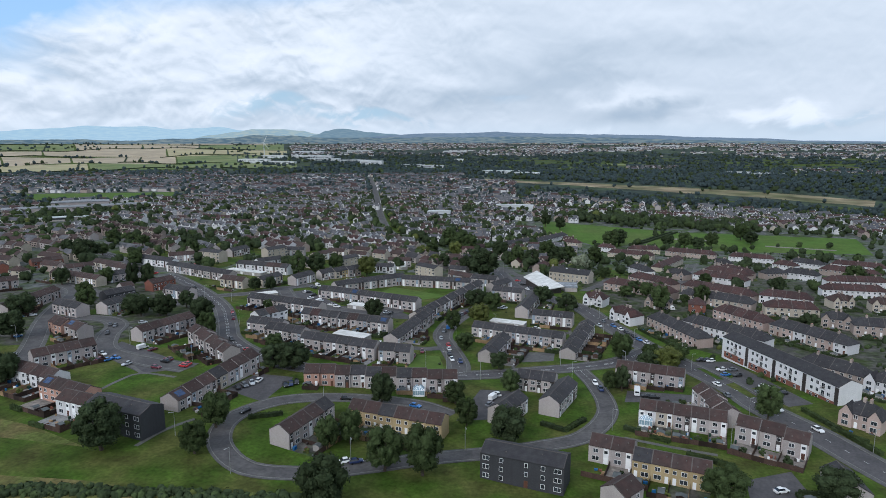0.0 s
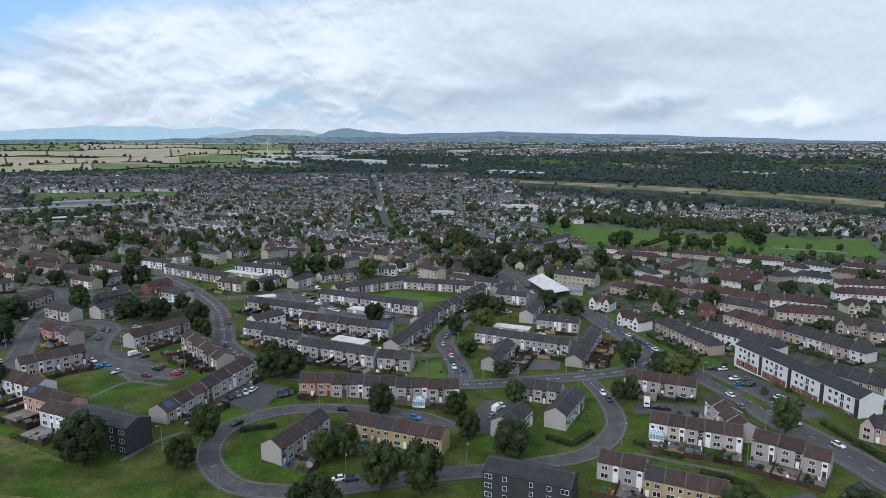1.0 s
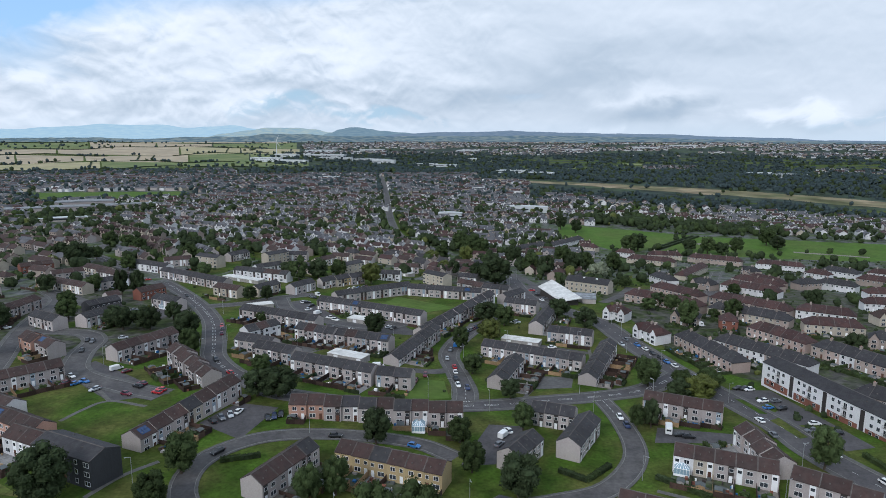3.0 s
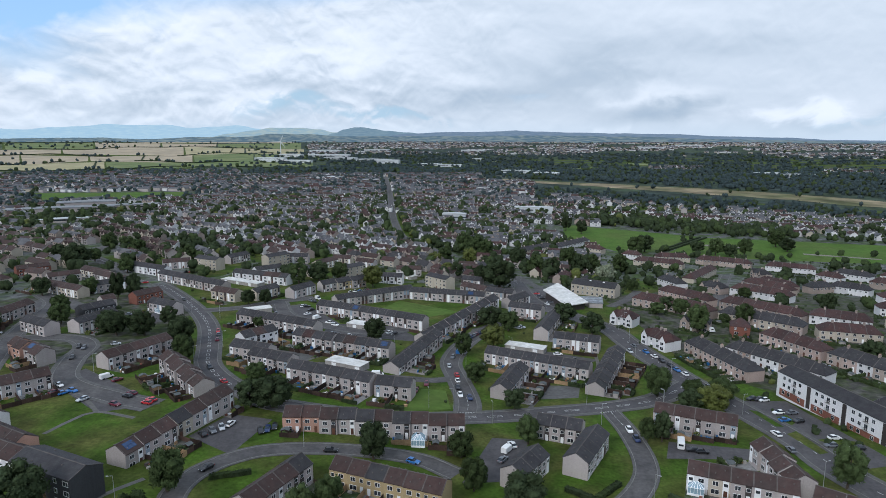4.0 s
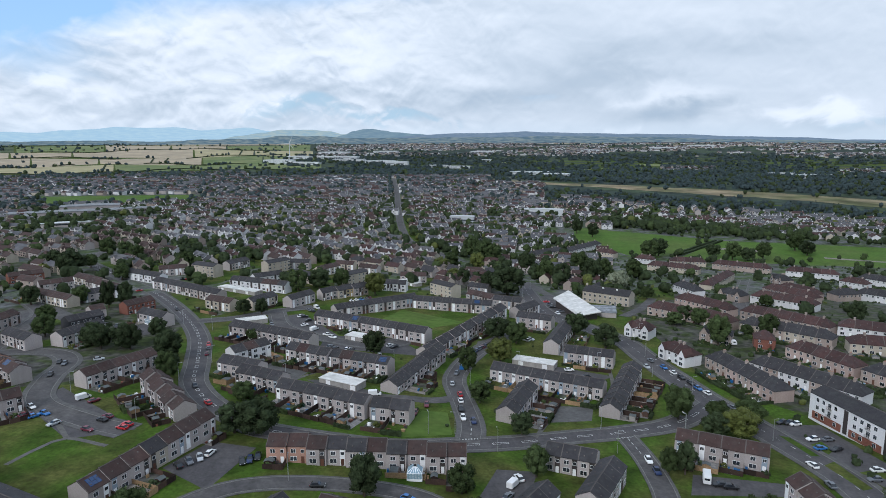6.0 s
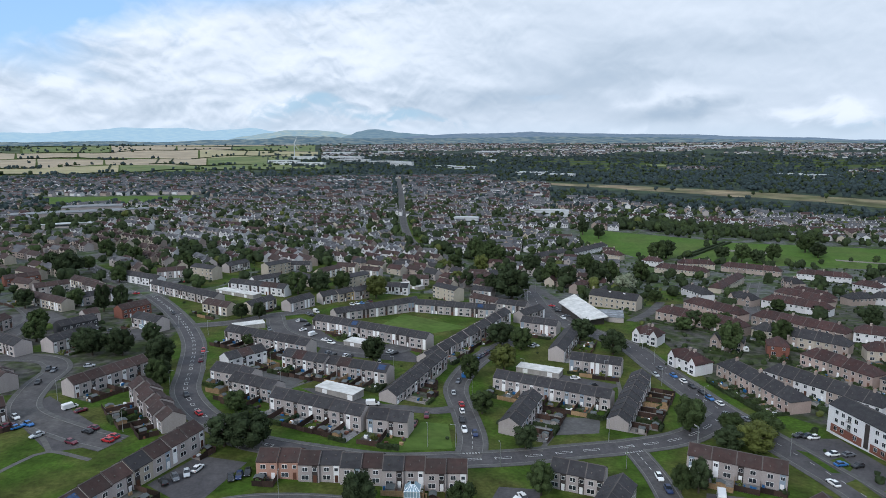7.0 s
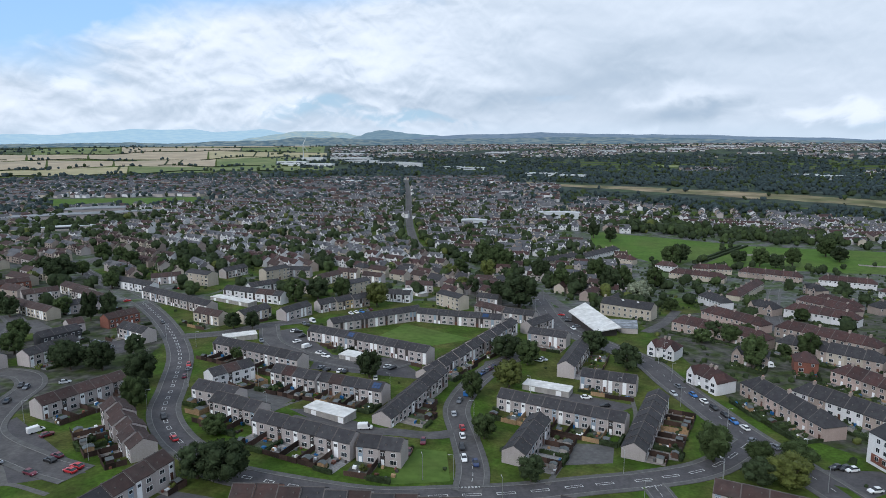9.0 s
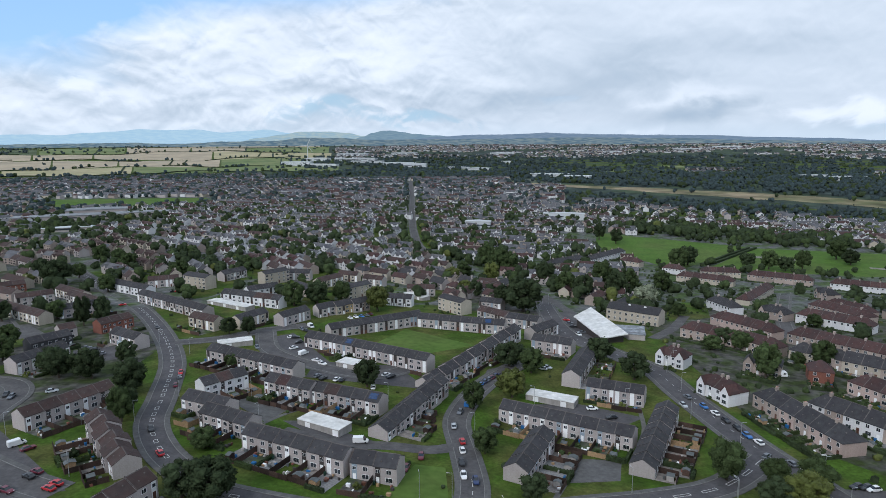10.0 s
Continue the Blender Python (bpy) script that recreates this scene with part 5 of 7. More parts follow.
# trees
tree(-119.5, 153.7, 7.6, 15.3, 'dark')
tree(-92.1, 156.3, 4.8, 10.0, 'green')
tree(-93.9, 173.0, 5.5, 11.7, 'green')
tree(-47.4, 137.7, 7.2, 13.6, 'dark')
tree(-36.5, 158.8, 5.8, 13.5, 'green')
tree(-25.5, 158.7, 6.2, 15.1, 'green')
tree(-50.2, 172.4, 4.5, 11.3, 'green')
tree(-55.8, 167.4, 4.1, 10.4, 'green')
tree(-46.9, 202.3, 5.2, 11.6, 'dark')
tree(-22.0, 210.1, 4.7, 8.6, 'green')
tree(-16.3, 192.6, 4.3, 10.3, 'green')
tree(-2.5, 182.7, 6.9, 12.0, 'dark')
tree(-2.5, 224.0, 4.1, 9.5, 'green')
tree(39.9, 233.5, 3.3, 10.3, 'dark')
tree(35.2, 232.8, 3.0, 8.0, 'green')
tree(85.0, 211.3, 4.6, 13.0, 'green')
tree(55.4, 156.9, 6.3, 10.3, 'green')
tree(84.4, 160.6, 6.3, 9.5, 'dark')
tree(59.3, 278.2, 4.3, 7.5, 'green')
tree(69.6, 277.1, 5.8, 8.7, 'green')
tree(-89.6, 228.1, 7.9, 11.8, 'dark')
tree(-97.0, 226.9, 5.8, 10.1, 'dark')
tree(-160.9, 290.2, 6.6, 13.4, 'dark')
tree(-148.5, 271.8, 4.7, 9.7, 'dark')
tree(-186.2, 299.9, 6.1, 12.1, 'dark')
tree(-198.9, 297.2, 5.4, 11.2, 'dark')
tree(-245.0, 376.6, 5.2, 15.0, 'dark')
tree(-186.6, 320.6, 5.0, 10.3, 'dark')
tree(-162.2, 291.8, 5.7, 12.7, 'dark')
tree(-145.1, 265.1, 4.7, 12.3, 'green')
tree(-190.6, 301.2, 6.9, 11.8, 'dark')
tree(-206.1, 302.2, 7.4, 11.2, 'dark')
tree(-250.9, 369.6, 4.8, 16.3, 'dark')
tree(-253.2, 326.4, 5.7, 11.5, 'green')
tree(-349.4, 457.6, 12.1, 18.2, 'dark')
tree(-383.7, 481.3, 8.4, 14.1, 'dark')
tree(-353.6, 482.9, 6.2, 11.3, 'green')
tree(-276.4, 379.1, 5.6, 10.4, 'green')
tree(-78.6, 321.8, 6.2, 11.4, 'dark')
tree(-21.7, 328.0, 6.6, 12.1, 'yellow')
tree(-34.3, 312.7, 4.4, 11.0, 'green')
tree(-25.2, 278.0, 4.8, 8.6, 'green')
tree(-8.1, 252.3, 4.4, 8.0, 'dark')
tree(45.9, 277.3, 5.6, 12.5, 'green')
tree(55.5, 264.6, 5.0, 8.0, 'dark')
tree(63.2, 264.8, 6.6, 10.0, 'yellow')
tree(81.6, 370.7, 6.5, 15.6, 'green')
tree(-160.2, 376.8, 4.3, 9.7, 'dark')
tree(-169.6, 374.0, 4.9, 9.1, 'dark')
tree(-165.4, 441.1, 7.9, 15.2, 'green')
tree(-154.4, 451.6, 8.1, 14.8, 'dark')
tree(-143.4, 464.5, 6.8, 13.7, 'green')
tree(-114.5, 448.2, 7.9, 15.1, 'yellow')
tree(-26.6, 363.9, 7.6, 11.4, 'dark')
tree(-16.1, 357.6, 5.9, 10.8, 'green')
tree(12.8, 379.5, 7.3, 11.5, 'dark')
tree(26.9, 358.4, 7.4, 12.0, 'dark')
tree(-21.3, 603.4, 9.2, 19.4, 'dark')
tree(-4.7, 553.8, 9.1, 18.3, 'green')
tree(8.1, 544.6, 8.5, 17.9, 'dark')
tree(23.9, 616.7, 9.3, 18.6, 'green')
tree(31.2, 550.9, 9.7, 19.6, 'dark')
tree(41.6, 574.3, 7.6, 17.8, 'green')
tree(47.1, 509.6, 9.2, 16.2, 'pale')
tree(66.6, 586.2, 7.7, 17.2, 'green')
tree(-77.9, 659.8, 9.3, 21.9, 'green')
tree(-63.9, 639.0, 10.5, 23.1, 'green')
tree(-64.2, 587.8, 7.7, 16.3, 'yellow')
tree(-53.0, 634.1, 8.9, 20.7, 'green')
tree(-29.6, 479.4, 13.8, 21.6, 'dark')
tree(-43.0, 487.8, 7.3, 15.3, 'dark')
tree(-74.1, 522.8, 6.0, 10.9, 'yellow')
tree(-64.7, 514.0, 5.8, 12.3, 'dark')
tree(-91.9, 568.2, 7.5, 12.1, 'yellow')
tree(-88.4, 599.7, 7.0, 12.8, 'green')
tree(-278.7, 495.3, 7.0, 13.8, 'green')
tree(-335.8, 513.3, 7.4, 14.7, 'green')
tree(-356.4, 529.1, 7.7, 14.3, 'green')
tree(-384.1, 542.3, 8.0, 14.9, 'green')
tree(-141.3, 327.7, 3.6, 6.1, 'green')
tree(-107.3, 253.1, 4.7, 7.0, 'green')
tree(64.4, 490.9, 5.2, 8.8, 'green')
tree(67.9, 409.8, 5.0, 7.4, 'green')
tree(81.4, 412.9, 5.5, 9.9, 'green')
tree(91.0, 420.3, 5.0, 8.9, 'green')
tree(75.7, 422.2, 5.7, 9.0, 'dark')
tree(100.8, 394.0, 3.6, 5.9, 'green')
tree(135.2, 475.8, 5.1, 8.1, 'green')
tree(97.1, 709.0, 10.6, 20.1, 'green')
tree(162.1, 729.2, 8.0, 13.0, 'dark')
tree(177.2, 715.4, 8.9, 18.7, 'green')
tree(207.6, 720.9, 7.8, 18.6, 'green')
tree(30.4, 876.6, 8.2, 21.7, 'dark')
tree(48.7, 848.6, 7.9, 18.1, 'dark')
tree(107.7, 725.1, 10.9, 19.4, 'dark')
tree(259.5, 752.6, 9.0, 15.0, 'dark')
tree(190.7, 712.5, 8.0, 13.0, 'dark')
tree(258.0, 782.6, 10.2, 20.2, 'green')
tree(151.0, 339.5, 5.1, 9.4, 'dark')
tree(171.3, 436.6, 5.3, 12.0, 'dark')
tree(-298.4, 445.1, 6.6, 12.1, 'green')
tree(-300.5, 368.1, 6.3, 11.8, 'dark')
tree(-231.0, 247.4, 7.8, 13.1, 'dark')
tree(-258.8, 286.3, 7.4, 12.5, 'dark')
tree(-239.2, 309.9, 6.0, 11.3, 'green')
tree(-188.5, 196.4, 5.9, 12.4, 'dark')
tree(109.9, 390.1, 5.9, 13.1, 'green')
tree(251.0, 503.1, 8.6, 13.6, 'green')

# cars and vans
car(-28.9, 260.4, 'white')
car(-25.0, 258.4, 'navy')
car(-30.9, 268.4, 'black')
car(-32.2, 276.9, 'white')
car(-33.4, 283.5, 'red')
car(-38.3, 294.7, 'silver')
car(-38.5, 307.6, 'grey')
car(-35.9, 321.7, 'white')
car(-43.5, 268.4, 'maroon')
car(-45.9, 259.4, 'maroon')
car(-36.1, 334.2, 'blue')
car(-35.1, 337.0, 'blue')
car(-34.1, 339.9, 'navy')
car(-32.9, 342.9, 'grey')
car(-31.6, 345.9, 'maroon')
car(-30.3, 349.0, 'navy')
car(-136.5, 376.3, 'white')
car(-134.7, 376.9, 'black')
car(-129.3, 369.0, 'black')
car(-127.5, 359.5, 'white')
car(-110.2, 344.9, 'white')
car(-105.6, 341.3, 'white')
car(-144.2, 355.5, 'grey')
car(-122.6, 423.1, 'white')
car(-120.5, 426.6, 'white')
car(-117.9, 429.0, 'blue')
car(-116.0, 432.5, 'grey')
car(-114.8, 435.9, 'maroon')
car(-135.3, 390.5, 'black')
car(-137.9, 392.0, 'grey')
car(-98.2, 324.0, 'black')
car(-92.5, 324.5, 'white')
car(-90.3, 324.5, 'black')
car(-101.4, 325.9, 'grey')
car(-74.9, 336.0, 'white')
car(-72.6, 334.7, 'black')
car(-75.9, 320.8, 'white')
car(8.9, 323.2, 'white')
car(15.5, 316.4, 'black')
car(-11.5, 362.4, 'white')
car(-9.4, 364.4, 'silver')
car(4.3, 424.5, 'white')
car(6.5, 430.0, 'grey')
car(-0.6, 450.8, 'grey')
car(1.3, 442.4, 'black')
car(-2.6, 459.7, 'red')
car(45.5, 341.7, 'grey')
car(42.7, 332.9, 'silver')
car(50.0, 333.3, 'blue')
car(52.8, 327.7, 'white')
car(55.3, 321.9, 'black')
car(57.9, 315.9, 'black')
car(59.6, 310.4, 'blue')
car(62.0, 305.7, 'white')
car(61.6, 295.3, 'grey')
car(67.6, 291.5, 'grey')
car(70.3, 286.2, 'white')
car(83.4, 279.7, 'black')
car(85.1, 279.0, 'white')
car(-198.2, 274.5, 'grey')
car(-188.8, 282.9, 'silver')
car(-143.2, 229.2, 'maroon')
car(-132.8, 224.8, 'red')
car(-157.2, 240.5, 'maroon')
car(-142.5, 219.0, 'maroon')
car(-131.3, 261.4, 'black')
car(-117.3, 246.5, 'red')
car(-149.4, 300.7, 'maroon')
car(-153.5, 309.3, 'grey')
car(-156.4, 314.3, 'red')
car(-213.3, 332.4, 'black')
car(-218.0, 334.0, 'grey')
car(-205.3, 327.4, 'grey')
car(-263.6, 415.2, 'red')
car(-210.4, 373.8, 'black')
car(-256.0, 452.5, 'black')
car(-253.8, 454.7, 'red')
car(-90.0, 185.4, 'black')
car(-85.4, 209.7, 'black')
car(-83.8, 211.3, 'navy')
car(-82.4, 213.4, 'black')
car(-60.3, 203.3, 'black')
car(-35.3, 203.3, 'blue')
car(-49.0, 160.4, 'white')
car(-45.4, 161.3, 'navy')
car(-7.3, 221.3, 'white')
car(-9.6, 210.8, 'grey')
car(30.6, 240.0, 'white')
car(32.0, 233.0, 'navy')
car(48.0, 227.9, 'black')
car(50.7, 227.1, 'black')
car(81.0, 279.7, 'black')
car(86.0, 266.2, 'white')
car(85.7, 259.1, 'blue')
car(90.2, 259.0, 'black')
car(91.0, 267.0, 'grey')
car(96.1, 245.6, 'white')
car(92.4, 239.2, 'grey')
car(96.8, 236.7, 'white')
car(100.0, 238.4, 'black')
car(78.3, 245.7, 'white')
car(78.5, 233.4, 'grey')
car(92.1, 221.2, 'white')
car(98.4, 204.7, 'white')
car(72.0, 164.0, 'white')
car(-174.2, 231.5, 'white')
car(-170.9, 225.3, 'maroon')
car(-167.2, 225.1, 'blue')
car(-165.5, 227.6, 'blue')
car(-156.4, 221.0, 'silver')
car(-143.1, 226.4, 'black')
car(-132.7, 222.2, 'red')
car(-201.7, 275.7, 'black')
car(-193.0, 261.1, 'black')
car(-253.9, 287.1, 'silver')
car(-210.6, 225.7, 'silver')
car(-229.9, 249.4, 'blue')
car(-64.3, 272.5, 'white', kind='van')
car(-119.5, 352.5, 'white', kind='van')
car(-136.0, 398.8, 'white', kind='van')
car(-163.0, 242.3, 'white', kind='van')
car(-8.6, 217.5, 'white', kind='van')
car(-36.9, 315.7, 'blue', kind='van')
car(45.1, 230.5, 'white', kind='caravan', along=80)
car(87.9, 373.4, 'white', kind='caravan')

car(-101.4, 203.5, 'black')
car(-99.7, 206.2, 'grey')
car(-98.0, 208.9, 'silver')
car(-96.6, 212.0, 'white')

# street lamps
street_lamp(-38.1, 244.5)
street_lamp(-29.7, 247.1)
street_lamp(-30.6, 291.9)
street_lamp(18.2, 263.0)
street_lamp(45.5, 262.4)
street_lamp(43.5, 322.0)
street_lamp(56.0, 304.0)
street_lamp(44.3, 349.1)
street_lamp(73.6, 282.6)
street_lamp(-140.7, 265.8)
street_lamp(-189.8, 347.3)
street_lamp(-168.7, 339.2)
street_lamp(-141.5, 291.2)
street_lamp(-116.1, 298.4)
street_lamp(-101.1, 275.7)
street_lamp(-66.2, 309.3)
street_lamp(-38.0, 324.5)
street_lamp(-12.6, 322.6)
street_lamp(20.9, 327.6)
street_lamp(-77.3, 148.2)
street_lamp(-69.0, 204.1)
street_lamp(-47.1, 161.9)
street_lamp(-15.1, 175.9)
street_lamp(31.5, 196.5)
street_lamp(66.5, 189.2)
street_lamp(73.0, 263.4)
street_lamp(79.1, 211.5)
street_lamp(108.4, 190.9)
street_lamp(-103.3, 165.3)
street_lamp(-14.8, 237.6)
street_lamp(45.5, 263.3)
street_lamp(21.9, 244.4)
street_lamp(41.6, 369.8)
street_lamp(45.1, 378.1)
street_lamp(-18.5, 468.6)
street_lamp(-45.7, 570.8)
street_lamp(-15.1, 509.2)
street_lamp(10.8, 516.9)
street_lamp(-172.5, 247.5)
street_lamp(-132.9, 229.3)
street_lamp(-225.0, 243.7)


# ---- gardens of the terraces: ground, fences, hedges, sheds ----
material("fence_brown", (0.050, 0.031, 0.024), vary=0.2, grain=(2.0, 0.3), tone=0.6)
material("fence_pale", (0.30, 0.20, 0.11), vary=0.2, grain=(2.0, 0.3), tone=0.2)
material("slabs", (0.24, 0.21, 0.185), vary=0.25, grain=(0.8, 0.3), second=(0.16, 0.145, 0.13), stain=(0.3, 0.4))
material("gravel", (0.21, 0.205, 0.20), vary=0.3, grain=(1.5, 0.3))
material("felt_roof", (0.10, 0.11, 0.11), vary=0.2)
material("bin_blue", (0.02, 0.12, 0.30), rough=0.5)
material("bin_green", (0.015, 0.045, 0.03), rough=0.5)
PLOTS = random.Random(21)


def fence_panel(w, mat):
    def make():
        s = Shape()
        n = max(2, int(w / 0.3))
        front = [(-w / 2 + w * k / n, 0.03 * (k % 2)) for k in range(n + 1)]
        back = [(x, y + 0.05) for x, y in reversed(front)]
        i = len(s.v)
        ring = front + back
        s.v += [(x, y, z) for z in (-0.3, 1.65) for x, y in ring]
        m = len(ring)
        s.f += [tuple(range(m)), tuple(range(2 * m - 1, m - 1, -1))] + [(k, (k + 1) % m, m + (k + 1) % m, m + k) for k in range(m)]
        s.m += [0] * (m + 2)
        return s.mesh("panel", mat)
    return cached(("panel", w, mat), make)


def hedge_mesh(seed):
    g = np.random.default_rng(seed)
    s = Shape()
    s.box(-0.5, 0.5, -0.36, 0.36, 0.0, 0.86)
    me_v, me_f = s.v, s.f
    n = 420
    p = g.uniform(-0.5, 0.5, (n, 3)) * np.array([1.0, 0.96, 0.0])
    face = g.integers(0, 3, n)
    p[:, 2] = np.where(face == 0, g.uniform(0.82, 0.98, n), g.uniform(0.05, 0.95, n))
    p[:, 1] = np.where(face == 1, -0.42 + g.normal(0, 0.04, n), np.where(face == 2, 0.42 + g.normal(0, 0.04, n), p[:, 1]))
    for k in range(n):
        a = g.normal(size=3) * np.array([0.016, 0.07, 0.07])
        b = g.normal(size=3) * np.array([0.016, 0.07, 0.07])
        i = len(me_v)
        me_v += [tuple(p[k] - a), tuple(p[k] - b), tuple(p[k] + a), tuple(p[k] + b)]
        me_f.append((i, i + 1, i + 2, i + 3))
    me = bpy.data.meshes.new("hedge")
    me.from_pydata(me_v, [], me_f)
    me.materials.append(MATS[("leaf_dark", "leaf_green")[seed % 2]])
    return me


def hedge_at(x, y, heading, L, h=1.5, w=1.3):
    k = PLOTS.randrange(4)
    ob = new("hedge", cached(("hedge", k), lambda: hedge_mesh(k)))
    ob.location, ob.rotation_euler, ob.scale = (x, y, lie(x, y) - 0.05), (0, 0, heading), (L, w, h)
    return tagged(ob, "clipped dark green garden hedge", "hedge", "garden hedges")


def shed_at(x, y, heading):
    w, d = PLOTS.uniform(1.8, 2.8), PLOTS.uniform(1.5, 2.2)
    ob = thing("garden_shed", x, y, heading, "small timber garden shed with a felt roof", "shed", "garden sheds")
    mat = PLOTS.choice(("fence_brown", "fence_pale", "concrete"))
    key = PLOTS.randrange(3)

    def body():
        s = Shape()
        s.solid(((-1.1, 0), (1.1, 0), (1.1, 1.8), (0, 2.2), (-1.1, 1.8)), -0.9, 0.9)
        return s.mesh("body", mat)

    def top():
        s = Shape()
        for a in (-1, 1):
            s.solid(((0, 2.2), (a * 1.25, 1.75), (a * 1.25, 1.82), (0, 2.28)), -1.0, 1.0)
        return s.mesh("roof", "felt_roof")
    part("body", cached(("shed", mat), body), ob)
    part("roof", cached("shed_roof", top), ob)
    ob.scale = (w / 2.2, d / 1.8, 1.0)


def bin_at(x, y, heading):
    ob = thing("wheelie_bin", x, y, heading, "plastic wheelie bin beside a garden fence", "bin", "wheelie bins")
    mat = PLOTS.choice(("bin_blue", "bin_green"))

    def body():
        s = Shape()
        loft(s, [[(x * k, y * k, z) for x, y in ((-0.29, -0.35), (0.29, -0.35), (0.29, 0.35), (-0.29, 0.35))] for k, z in ((0.8, 0.03), (1.0, 1.0))])
        return s.mesh("body", mat)

    def lid():
        s = Shape()
        s.box(-0.31, 0.31, -0.38, 0.38, 1.0, 1.08)
        return s.mesh("lid", mat)
    part("body", cached(("bin", mat), body), ob)
    part("lid", cached(("bin_lid", mat), lid), ob)


def conservatory(x, y, heading):
    ob = thing("conservatory", x, y, heading, "white framed glass conservatory against a house", "conservatory")

    def frame_mesh():
        s = Shape()
        for k in range(6):
            u = -1.6 + 0.64 * k
            s.box(u - 0.04, u + 0.04, -1.44, -1.36, 0.0, 2.1)
            s.face(((u - 0.05, -1.45, 2.12), (u + 0.05, -1.45, 2.12), (u * 0.25 + 0.05, 0.0, 3.1), (u * 0.25 - 0.05, 0.0, 3.1)))
        s.box(-1.65, 1.65, -1.46, -1.34, 0.0, 0.6)
        for u in (-1.62, 1.62):
            s.box(u - 0.05, u + 0.05, -1.4, 1.4, 0.0, 0.6)
            s.box(u - 0.05, u + 0.05, -1.4, 1.4, 2.0, 2.12)
            for k in range(4):
                s.box(u - 0.04, u + 0.04, -1.4 + 0.9 * k, -1.32 + 0.9 * k, 0.6, 2.0)
        s.box(-1.65, 1.65, -1.46, -1.34, 2.0, 2.12)
        return s.mesh("frame", "white_paint")

    def panes_mesh():
        s = Shape()
        s.box(-1.58, 1.58, -1.40, -1.37, 0.6, 2.0)
        for u in (-1.6, 1.58):
            s.box(u, u + 0.02, -1.38, 1.4, 0.6, 2.0)
        s.face(((-1.62, -1.44, 2.10), (1.62, -1.44, 2.10), (0.4, 0.0, 3.06), (-0.4, 0.0, 3.06)))
        s.face(((-1.62, -1.44, 2.10), (-0.4, 0.0, 3.06), (-0.4, 1.4, 3.06), (-1.62, 1.4, 2.10)))
        s.face(((1.62, -1.44, 2.10), (0.4, 0.0, 3.06), (0.4, 1.4, 3.06), (1.62, 1.4, 2.10)))
        return s.mesh("panes", "conservatory_glass")
    part("frame", cached("conservatory", frame_mesh), ob)
    part("panes", cached("conservatory_panes", panes_mesh), ob)
    ob.scale = (1.3, 1.3, 1.15)


material("conservatory_glass", (0.25, 0.36, 0.42), rough=0.08, vary=0.1, spec=0.7)


def in_court(p):
    for c in COURTS:
        turns = [(c[(k + 1) % 4] - c[k]).cross(p - c[k]) for k in range(4)]
        if min(turns) > 0 or max(turns) < 0:
            return True
    return False


def free(x, y, own, gap):
    p = Vector((x, y))
    if in_court(p):
        return False
    for i, (a, b, _) in enumerate(YARDS):
        if i == own:
            continue
        ab = b - a
        t = min(1.0, max(0.0, (p - a).dot(ab) / ab.length_squared))
        if (a + ab * t - p).length < gap:
            return False
    return True


